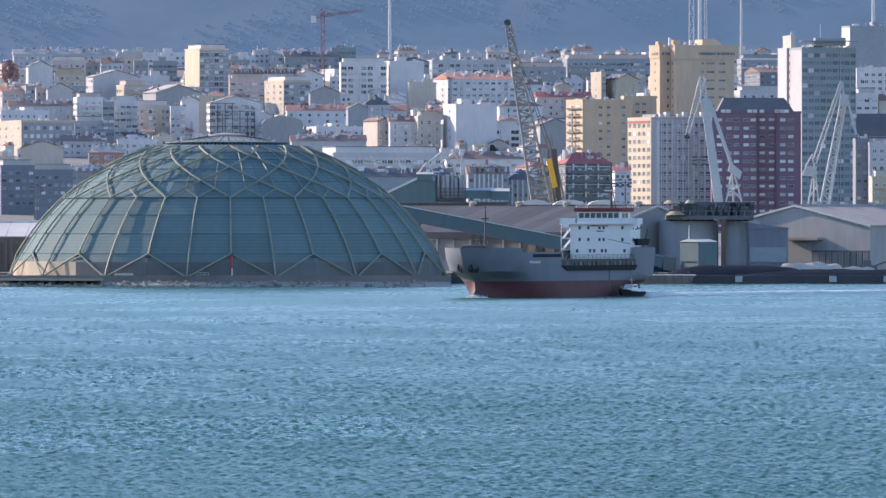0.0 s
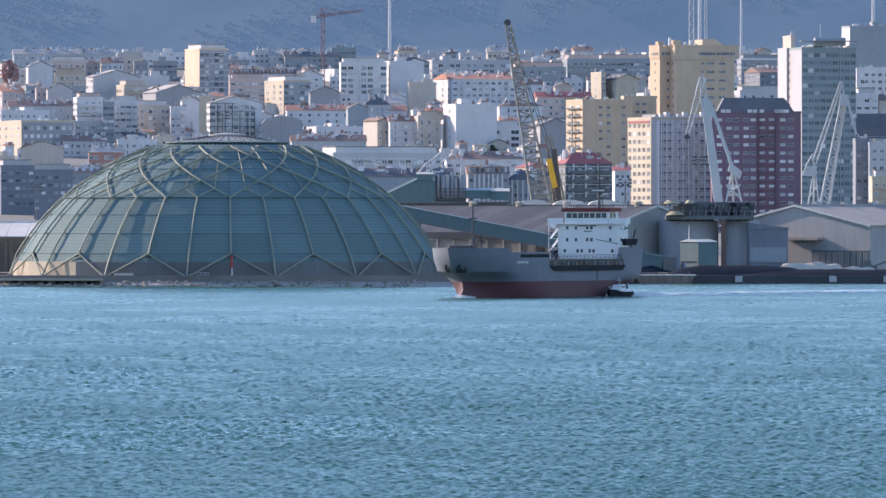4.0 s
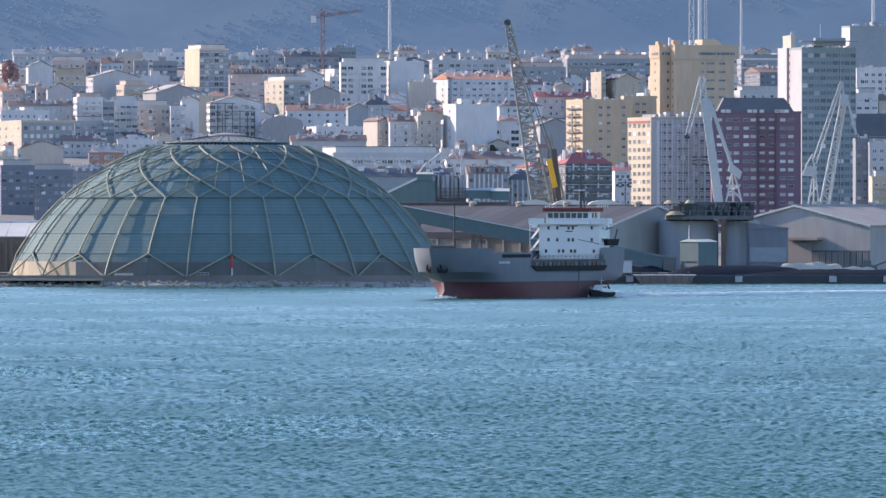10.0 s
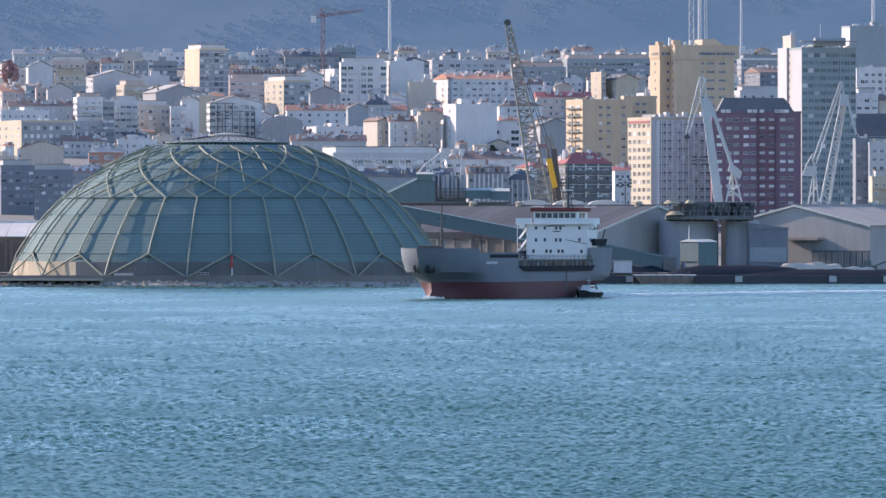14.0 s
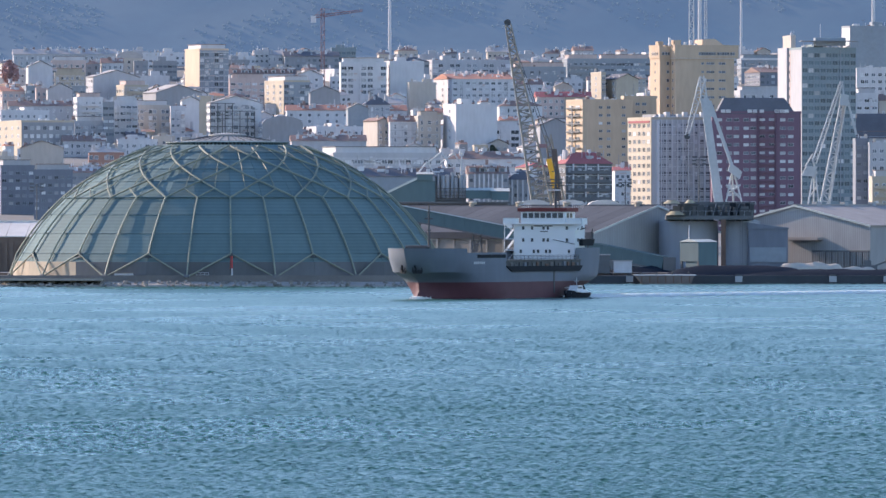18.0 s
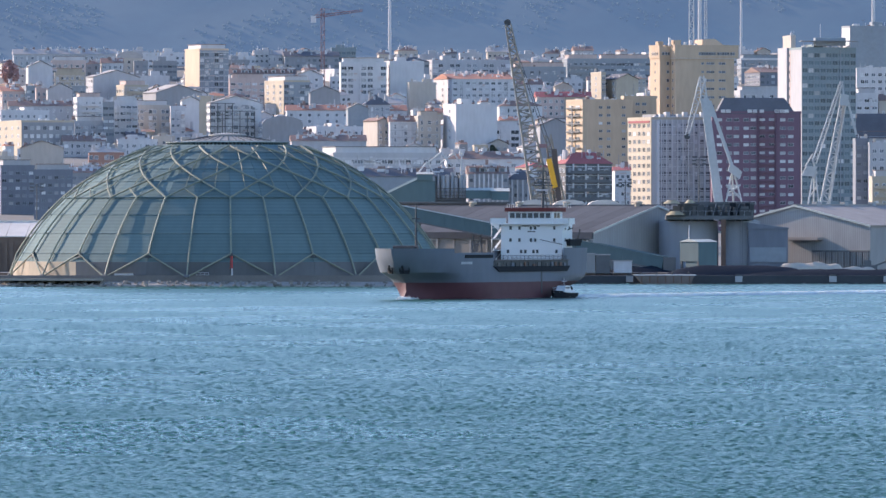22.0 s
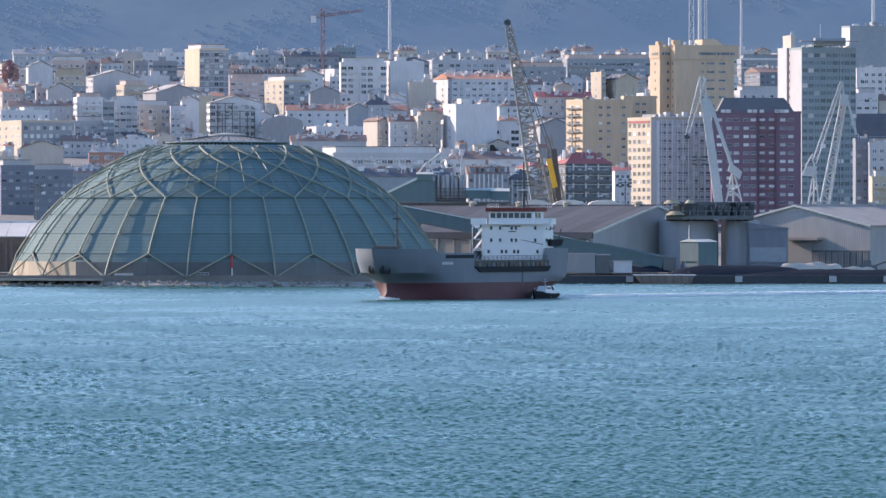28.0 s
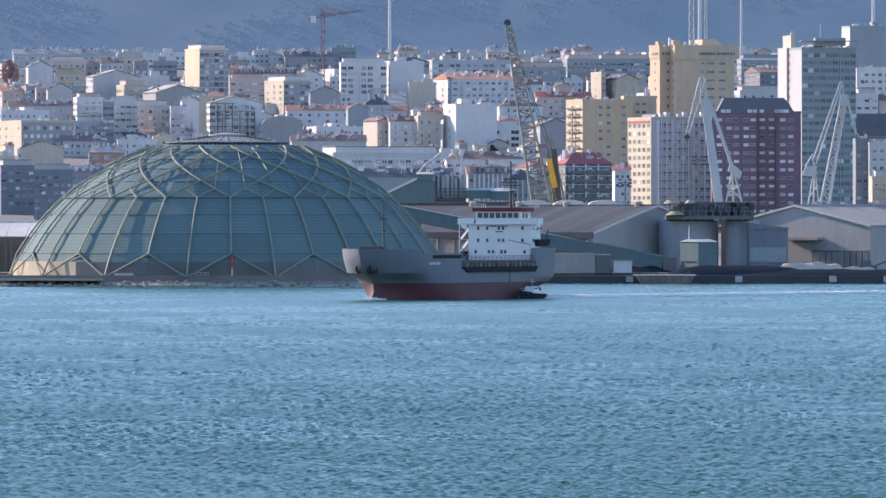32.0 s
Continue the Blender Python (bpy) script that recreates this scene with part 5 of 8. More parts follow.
def window_row(n, w, h, pitch, glass):
    """A row of alike windows of a small far house, as one mesh."""
    m = Mesh()
    for i in range(n):
        c = (i + 0.5) * pitch
        m.box(c - w / 2, c + w / 2, -0.08, 0.02, -h / 2 - 0.08, -h / 2).box(c - w / 2, c + w / 2, -0.08, 0.02, h / 2, h / 2 + 0.08)
        m.box(c - w / 2, c + w / 2, -0.03, 0.0, -h / 2, h / 2, 1)
    return m.data("glazing", [FRAME, glass])


def building(x, y, z, turn, w, d, h, floors, bays, side, wall, roof="flat", top=None, label="", style="", shown=9, floor_h=2.8, cols=(), side_cols=(), blind=0.4, size=(0, 0), front=None, end=None, piers=0, floor_lines=True, dormers=0, loggias=False):
    """A town building: z is its foot, (x, y) the corner between the street front (w) and the side (d)."""
    b = thing("apartment_building" if floors > 3 else "house", pose(x, y, z, 0, 0, turn), label, "building")
    rng = random.Random(round(x * 7 + y * 13))
    part("wall", Mesh().box(0, w, 0, d, -4, h), wall, b)
    # front in its own colour; three cream and peach blocks carry shade here
    if front:
        part("front_cladding", Mesh().box(w * 0.01, w, -0.06, 0, -3, h), front, b)
    if end:
        part("end_wall", Mesh().box(-0.06, 0, 0, d, -3, h + 0.9), end, b)
    for i in range(piers):
        part("pilaster", Mesh().box(w * (0.16 + 0.8 * i / piers) - 0.22, w * (0.16 + 0.8 * i / piers) + 0.22, -0.5, -0.06, -3, h), PALE, b)
    if roof == "flat":
        p = 0.28
        m = Mesh().box(-0.1, w + 0.1, -0.1, p, h, h + 0.9).box(-0.1, w + 0.1, d - p, d + 0.1, h, h + 0.9)
        m.box(-0.1, p, p, d - p, h, h + 0.9).box(w - p, w + 0.1, p, d - p, h, h + 0.9)
        part("parapet", m, wall, b)
        part("roof", Mesh().box(p, w - p, p, d - p, h, h + 0.12), top or ROOFGREY, b)
        if cols:
            pass
        elif floors > 3 and w > 8 and style not in ("glass", "blank"):
            part("attic", Mesh().box(1.2, w - 1.2, 1.6, d - 1.6, h + 0.12, h + 2.7), rng.choice((wall, PALE, GREY, PINK)), b)
            part("attic_roof", Mesh().box(0.8, w - 0.8, 1.2, d - 1.2, h + 2.7, h + 2.9), rng.choice((FIBRE, SLATE, TILE_OLD)), b)
        elif w > 7:
            k = rng.uniform(0.15, 0.6) * w
            part("stair_head", Mesh().box(k, k + min(4.5, w * 0.35), d * 0.35, d * 0.7, h + 0.12, h + rng.uniform(2.0, 3.2)), wall, b)
    elif roof == "arch":
        m = Mesh()
        n = 10
        for i in range(n):
            a0, a1 = math.pi * i / n, math.pi * (i + 1) / n
            p0, p1 = (w / 2 - w / 2 * math.cos(a0), h + min(w * 0.27, 3.4) * math.sin(a0)), (w / 2 - w / 2 * math.cos(a1), h + min(w * 0.27, 3.4) * math.sin(a1))
            m.hexa([(p0[0], -0.3, h - 0.05), (p1[0], -0.3, h - 0.05), (p1[0], d, h - 0.05), (p0[0], d, h - 0.05), (p0[0], -0.3, p0[1]), (p1[0], -0.3, p1[1]), (p1[0], d, p1[1]), (p0[0], d, p0[1])])
        part("roof", m, top or FIBRE, b)
    else:
        o, rise = 0.4, min(min(w, d) * 0.24, 2.6 if roof != "front" else 3.6)
        if roof == "steep":
            roof, rise = "hip", min(w, d) * 0.42
        m = Mesh()
        A, B, C, D = (-o, -o, h), (w + o, -o, h), (w + o, d + o, h), (-o, d + o, h)
        if roof == "hip":
            e = min(w, d) / 2
            if w >= d:
                P, Q = (e, d / 2, h + rise), (w - e, d / 2, h + rise)
                m.face([A, B, Q, P]).face([B, C, Q]).face([C, D, P, Q]).face([D, A, P])
            else:
                P, Q = (w / 2, e, h + rise), (w / 2, d - e, h + rise)
                m.face([A, B, P]).face([B, C, Q, P]).face([C, D, Q]).face([D, A, P, Q])
            m.face([D, C, B, A])
            part("roof", m, top or TILE, b)
        elif roof == "gable":
            P, Q = (-o, d / 2, h + rise), (w + o, d / 2, h + rise)
            m.face([A, B, Q, P]).face([C, D, P, Q]).face([D, C, B, A]).face([D, A, P]).face([B, C, Q])
            part("roof", m, top or TILE, b)
        else:
            P, Q = (w / 2, 0, h + rise), (w / 2, d, h + rise)
            part("gable_wall", Mesh().face([(0, 0.02, h), (w, 0.02, h), P]), wall, b)
            part("gable_wall", Mesh().face([(w, d - 0.02, h), (0, d - 0.02, h), Q]), wall, b)
            P, Q = (w / 2, -o, h + rise + 0.15), (w / 2, d + o, h + rise + 0.15)
            for s, e in ((A, D), (B, C)):
                m.face([s, e, Q, P])
                m.face([(s[0], s[1], s[2] - 0.25), (e[0], e[1], e[2] - 0.25), (Q[0], Q[1], Q[2] - 0.25), (P[0], P[1], P[2] - 0.25)])
            part("roof", m, top or TILE, b)
    cx, cy = rng.uniform(0.1, 0.85) * w, rng.uniform(0.2, 0.8) * d
    if style != "small":
        part("chimney", Mesh().box(cx, cx + 0.8, cy, cy + 0.8, h, h + rng.uniform(1.8, 3.2)), PALE if rng.random() < 0.5 else BEIGE, b)
    m = Mesh()
    for i in range(max(5, int(w * 1.3))):
        cx, cy, k = rng.uniform(0.04, 0.93) * w, rng.uniform(0.1, 0.75) * d, rng.random()
        lift = 0.0 if roof == "flat" else rise * (1 - abs(2 * cy / d - 1)) if roof in ("gable", "hip") else 0.4
        if k < 0.45:
            m.box(cx, cx + rng.uniform(0.4, 1.5), cy, cy + 0.7, h, h + lift + rng.uniform(0.7, 1.9), rng.choice((0, 0, 1, 2)))
        elif k < 0.7:
            m.tube((cx, cy, h), (cx, cy, h + lift + rng.uniform(1.2, 2.8)), 0.1, 0.1, 4, rng.choice((0, 1)))
        else:
            m.box(cx, cx + rng.uniform(1.0, 2.4), cy, cy + 1.6, h, h + lift + rng.uniform(0.5, 1.3), rng.choice((0, 1, 3)))
    part("roof_clutter", m, [WHITE, GREY, TILE_OLD, BLIND], b)["kind"] = "stuff"
    if floors > 4:
        ax = rng.uniform(0.2, 0.8) * w
        a = Mesh().tube((ax, d / 2, h), (ax, d / 2, h + rng.uniform(3.5, 6)), 0.07, 0.05, 4)
        a.tube((ax - 0.7, d / 2, h + 3.3), (ax + 0.7, d / 2, h + 3.3), 0.05, 0.05, 4)
        part("aerial", a, RAILING, b)
    off = -0.08 if front else -0.02
    for i in range(dormers):
        q = Mesh()
        c = w * (i + 0.5 + rng.uniform(-0.2, 0.2)) / dormers
        q.box(c - 1.0, c + 1.0, d * 0.1, d * 0.4, h, h + rise * 0.75, 0).box(c - 1.2, c + 1.2, d * 0.08, d * 0.4, h + rise * 0.75, h + rise * 0.85, 1)
        q.box(c - 0.6, c + 0.6, d * 0.1 - 0.04, d * 0.1, h + 0.35, h + rise * 0.65, 2)
        part("dormer", q, [wall, TILE_OLD, GLASS], b)
    if loggias:
        for i in range(min(floors, shown)):
            zc = h - 2.6 - 2.9 * i
            part("balcony", Mesh().box(-0.9, 0, d * 0.08, d * 0.92, zc - 0.1, zc + 0.1).box(-0.95, -0.85, d * 0.08, d * 0.92, zc + 0.1, zc + 0.5), LATTICE, b)
        part("downpipe", Mesh().box(-1.0, -0.8, d * 0.47, d * 0.53, 0, h - 1.5), LATTICE, b)
    if floors > 3 and not cols and style not in ("glass", "blank") and wall not in (DARK, OFFICE):
        # pipes, awnings, air units and drying racks on the street front
        q = Mesh()
        for i in range(int(w * min(h, 16) * 0.14)):
            c, zc, k = rng.uniform(0.04, 0.9) * w, h - rng.uniform(0.8, min(h - 1, 15)), rng.random()
            if k < 0.35:
                q.box(c, c + rng.uniform(0.5, 1.1), off - 0.35, off, zc, zc + 0.6, rng.choice((0, 1)))
            elif k < 0.6:
                q.box(c, c + rng.uniform(1.2, 3.0), off - 0.5, off, zc, zc + 0.25, rng.choice((0, 1, 2, 3)))
            elif k < 0.75:
                q.box(c, c + 0.14, off - 0.12, off, max(0, zc - rng.uniform(4, 10)), zc, rng.choice((1, 2)))
            else:
                q.box(c, c + rng.uniform(0.5, 1.6), off - 0.3, off, zc, zc + rng.uniform(0.3, 0.9), rng.choice((0, 0, 3)))
        part("facade_clutter", q, [WHITE, GREY, DARK, PINK], b)["kind"] = "stuff"
        if floor_lines and rng.random() < 0.4:
            for k in range(min(floors, shown)):
                zc = h - 0.9 - min(floor_h, (h - 0.6) / floors) * k
                part("string_course", Mesh().box(0, w, off - 0.12, off, zc - 0.1, zc + 0.12), PALE if wall is not WHITE else GREY, b)
    fh = min(floor_h, (h - 0.6) / floors)
    trim = STEELBLUE if wall in (DARK, LATTICE, STEELBLUE, SLATE, OFFICE) or front in (DARK, STEELBLUE) else FRAME
    for k in range(min(floors, shown)):
        zc = h - 0.9 - fh * (k + 0.5) + 0.25
        if cols:
            for c in cols:
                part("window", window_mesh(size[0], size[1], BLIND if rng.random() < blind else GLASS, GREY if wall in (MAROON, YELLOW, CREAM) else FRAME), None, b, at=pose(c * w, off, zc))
        elif style in ("band", "glass"):
            n = max(2, bays)
            ww = w / n
            for i in range(n):
                part("window", window_mesh(ww * 0.9, fh * (0.45 if style == "band" else 0.58), (GLASS if style == "band" else TOWERGLASS) if rng.random() < (0.65 if style == "band" else 0.93) else BLIND, STEELBLUE if style == "glass" else trim), None, b, at=pose((i + 0.5) * ww, off, zc))
        elif style == "gallery":
            n = max(2, bays)
            ww = w / n
            for i in range(n):
                if i % 3 == 2 and n > 3:
                    continue
                part("window", window_mesh(ww * 0.82, fh * 0.62, rng.choice((GLASS, GLASS, HAZEGLASS, BLIND)), trim), None, b, at=pose((i + 0.5) * ww, off, zc))
        elif style == "wide":
            ww = w / max(1, bays)
            for i in range(bays):
                part("window", window_mesh(ww * 0.66, fh * 0.42, rng.choice((GLASS, GLASS, HAZEGLASS, BLIND)), trim), None, b, at=pose((i + 0.5) * ww, off, zc))
        elif style == "small":
            if bays:
                part("glazing", window_row(bays, min(1.1, w / bays * 0.5), 1.15, w / bays, rng.choice((GLASS, GLASS, HAZEGLASS, BLIND))), None, b, at=pose(0, off, zc))["kind"] = "stuff"
        elif style != "blank":
            ww = w / max(1, bays)
            for i in range(bays):
                # panes paled for the haze are mixed in at random, some with blinds
                g = rng.choice((GLASS, GLASS, HAZEGLASS, HAZEGLASS, BLIND))
                kind = (round(x) + i * i * 5) % 4
                if rng.random() < 0.05:
                    continue
                wide, tall = ((1.2, 1.35), (1.8, 1.35), (0.9, 1.9), (1.4, 1.5))[kind]
                part("window", window_mesh(min(wide, ww * 0.7), min(tall, fh * 0.68), g, trim), None, b, at=pose((i + 0.5) * ww, off, zc))
        if style == "balcony":
            m = Mesh().box(w * 0.08, w * 0.92, -1.1, 0, zc - 1.15, zc - 1.0).box(w * 0.08, w * 0.92, -1.1, -1.05, zc - 1.0, zc - 0.1)
            part("balcony", m, wall, b)
        for c in side_cols:
            part("window", window_mesh(max(1.5, d / len(side_cols) * 0.55), 1.5, BLIND if rng.random() < blind else GLASS, BEIGE), None, b, at=pose(-0.02, c * d, zc, 0, 0, -90))
        if side:
            ww = d / side
            for i in range(side):
                g = rng.choice((GLASS, GLASS, HAZEGLASS, HAZEGLASS, BLIND))
                part("window", window_mesh(min(2.4, ww * 0.55), min(1.5, fh * 0.55), g), None, b, at=pose(-0.02, (i + 0.5) * ww, zc, 0, 0, -90))
    return b


building(-37.7, 2690, 4.0, 4, 40.9, 12.0, 25.3, 2, 15, 0, STEELBLUE, "gable", SLATE, "long low blue-grey shed with a dark roof", "blank", 1, 2.8)
building(7.9, 2750, 5.1, 3, 12.5, 12.0, 25.3, 4, 7, 0, DARK, "gable", TILE_OLD, "dark house with white columns and brown tiles", "wide", 5, 2.8, piers=7, dormers=4)
building(20.3, 2760, 5.3, 2, 8.3, 14.0, 23.3, 5, 5, 0, DARK, "steep", SLATE, "dark apartment block with white columns and a slate roof", "wide", 5, 2.8, piers=4)
building(38.6, 2780, 5.8, 20, 15.7, 8.8, 27.9, 7, 5, 3, LATTICE, "steep", TILE_RED, "dark grey apartment house with balconies and a red hipped roof", "balcony", 5, 2.8, piers=3)
building(-34.8, 2800, 6.2, 17, 35.7, 17.9, 30.3, 4, 18, 4, GREY, "flat", None, "long pale port office building", "band", 5, 2.8)
building(136.2, 2800, 6.2, 2, 13.6, 12.0, 22.8, 5, 5, 0, CREAM, "flat", None, "old cream and orange town house", "balcony", 5, 2.8)
building(27.1, 2800, 6.2, 17, 7.5, 13.7, 26.5, 6, 3, 3, CREAM, "hip", TILE_RED, "cream house with a red roof", "gallery", 5, 2.8)
building(55.5, 2850, 7.4, 3, 5.1, 12.0, 24.6, 5, 3, 0, WHITE, "gable", TILE_RED, "white narrow house with a red roof", "wide", 5, 2.8)
building(1.1, 2860, 7.6, 3, 25.7, 12.0, 28.1, 4, 10, 0, PALE, "hip", TILE_OLD, "pale apartment house with a brown roof", "wide", 5, 2.8)
building(143.0, 2960, 9.8, 2, 15.5, 12.0, 31.3, 10, 5, 0, GREY, "flat", None, "grey apartment block with dark square windows", "", 10, 2.85, (0.11, 0.265, 0.42, 0.575, 0.73, 0.885), (), 0.05, (1.5, 1.3), floor_lines=False)
building(138.7, 2966, 9.9, 2, 4.4, 12.0, 32.6, 10, 2, 0, OFFICE, "flat", None, "narrow dark blue-grey building in the town", "wide", 9, 2.85)
maroon = building(93.2, 3060, 12.1, 2, 31.0, 12.0, 40.6, 13, 10, 0, MAROON, "flat", None, "maroon-clad apartment block with pale windows under a dark mansard roof", "", 13, 2.88, (0.085, 0.195, 0.275, 0.385, 0.465, 0.565, 0.67, 0.795, 0.885), (), 0.6, (1.9, 1.15), floor_lines=False)
part("mansard_roof", Mesh().hexa([(1.5, -0.2, 40.7), (29.0, -0.2, 40.7), (29.0, 12, 40.7), (1.5, 12, 40.7), (4.4, 3.2, 46.2), (25.4, 3.2, 46.2), (25.4, 10, 46.2), (4.4, 10, 46.2)]), SLATE, maroon, "dark slate mansard roof")
for c in (3.2, 5.0, 12.4, 14.2, 16.6, 21.8, 23.6, 25.2):
    part("dormer", Mesh().box(c, c + 1.5, -0.5, 1.2, 41.0, 42.1).box(c + 0.15, c + 1.35, -0.56, -0.5, 41.15, 41.95, 1), [PALE, BLIND], maroon)
for k in range(12):
    zc = 40.6 - 3.0 - 2.88 * k
    part("balcony", Mesh().box(16.2, 22.2, -0.9, 0, zc - 0.2, zc - 0.05).box(16.2, 22.2, -0.95, -0.88, zc - 0.05, zc + 0.55).box(16.2, 16.32, -0.9, 0, zc, zc + 2.6).box(22.08, 22.2, -0.9, 0, zc, zc + 2.6), MAROON, maroon)
    part("sill_band", Mesh().box(0.4, 30.6, -0.08, 0, zc + 0.2, zc + 0.38), MAROON, maroon)
cream_tower = building(72.6, 3080, 12.6, 20, 23.1, 22.5, 38.3, 12, 9, 0, CREAM, "flat", None, "cream apartment tower with a grey glazed front", "", 13, 2.8, (0.16, 0.24, 0.32, 0.44, 0.52, 0.6, 0.72, 0.82, 0.92), (0.1, 0.3, 0.5, 0.7, 0.9), 0.12, (1.6, 1.5), GREY, None, 9, floor_lines=False)
part("corner_pier", Mesh().box(1.9, 2.9, -0.9, -0.06, -3, 38.0), WHITE, cream_tower, "white pier beside the corner")
part("attic_band", Mesh().box(-0.25, -0.06, 1.0, 21.5, 37.2, 38.0), TILE_RED, cream_tower, "red tiled band under the roof terrace")
part("roof_terrace", Mesh().box(3, 21, 3, 16, 38.4, 40.2), DARK, cream_tower)
for i in range(9):
    part("terrace_fitting", Mesh().box(1.5 + i * 2.2, 3.0 + i * 2.2, 0.8, 2.4, 38.4, 39.6 + (i % 3) * 0.7), (WHITE, PALE, WHITE)[i % 3], cream_tower)
for k in range(13):
    zc = 38.3 - 2.3 - 2.8 * k
    part("sill_line", Mesh().box(3.0, 23.0, -0.16, -0.06, zc - 0.2, zc + 0.1), PALE, cream_tower)
building(-146.7, 3165, 16.0, 2, 13.8, 12.0, 17.1, 6, 6, 0, OFFICE, "flat", None, "dark blue-grey office block with wide windows", "wide", 5, 2.8)
glass_tower = building(129.3, 3180, 16.7, 18, 20.8, 23.7, 60.5, 22, 9, 0, BLUEGLASS, "flat", None, "tall blue-green glass tower with a cream end wall", "glass", 21, 3.0, end=GREY)
# flat strip whose colour stands for the shade in a wall recess
part("end_recess", Mesh().box(-0.12, -0.05, 11.5, 13.6, -3, 60.2), PINK, glass_tower, "pinkish strip on the end wall, coloured as the shade of a recess")
part("end_pilaster", Mesh().box(-0.8, -0.06, 13.6, 23.0, -3, 61.4), GREY, glass_tower)
part("corner_strip", Mesh().box(14.6, 15.0, -0.3, -0.02, -3, 60.5), STEELBLUE, glass_tower)
for k in range(21):
    part("end_window", Mesh().box(-0.16, -0.1, 12.1, 13.0, 58.0 - 3 * k, 59.2 - 3 * k), GLASS, glass_tower)
for c in (1.0, 4.2, 8.5, 11.8, 15.5, 18.4):
    part("roof_post", Mesh().box(c, c + 0.5, 0.6, 1.1, 60.5, 62.3), WHITE, glass_tower)
building(-160.5, 3205, 17.8, 17, 12.5, 21.9, 17.1, 6, 5, 5, OFFICE, "flat", None, "dark blue-grey office block with wide windows", "wide", 5, 2.8)
building(126.4, 3206, 17.9, 12, 1.7, 12.0, 64.1, 2, 1, 0, BEIGE, "flat", None, "pale lift house on the glass tower", "blank", 5, 2.8)
slate_house = building(152.0, 3250, 19.9, 4, 21.7, 14.0, 25.8, 6, 4, 0, GREY, "flat", None, "grey building under a tall dark slate roof", "", 3, 2.8)
part("slate_roof", Mesh().hexa([(-0.5, -0.5, 26.0), (22.2, -0.5, 26.0), (22.2, 14.5, 26.0), (-0.5, 14.5, 26.0), (1.0, 6.0, 35.2), (20.0, 6.0, 35.2), (20.0, 8.5, 35.2), (1.0, 8.5, 35.2)]), SLATE, slate_house, "tall dark slate roof")
building(51.4, 3250, 19.9, 20, 19.7, 17.0, 39.5, 12, 5, 0, YELLOW, "flat", None, "ochre-yellow apartment block with balconies", "", 11, 2.9, (0.36, 0.52, 0.82), (0.3, 0.7), 0.08, (1.5, 1.0), floor_lines=False, loggias=True)
workshop = building(-140.9, 3275, 21.1, 4, 18.5, 12.0, 12.3, 4, 7, 0, DARK, "gable", TILE_OLD, "low workshop with a dark red roof", "wide", 5, 2.8)
for i in range(6):
    c = 1.4 + i * 2.8
    part("skylight", Mesh().hexa([(c, 1.2, 13.0), (c + 1.3, 1.2, 13.0), (c + 1.3, 4.6, 14.35), (c, 4.6, 14.35), (c, 1.2, 13.16), (c + 1.3, 1.2, 13.16), (c + 1.3, 4.6, 14.5), (c, 4.6, 14.5)]), WHITE, workshop, "white roof skylight")
building(67.1, 3275, 21.1, 4, 12.2, 12.0, 39.9, 11, 3, 0, YELLOW, "flat", None, "ochre-yellow apartment block wing", "", 5, 3.0, (0.42, 0.62), (), 0.2, (1.6, 1.1))


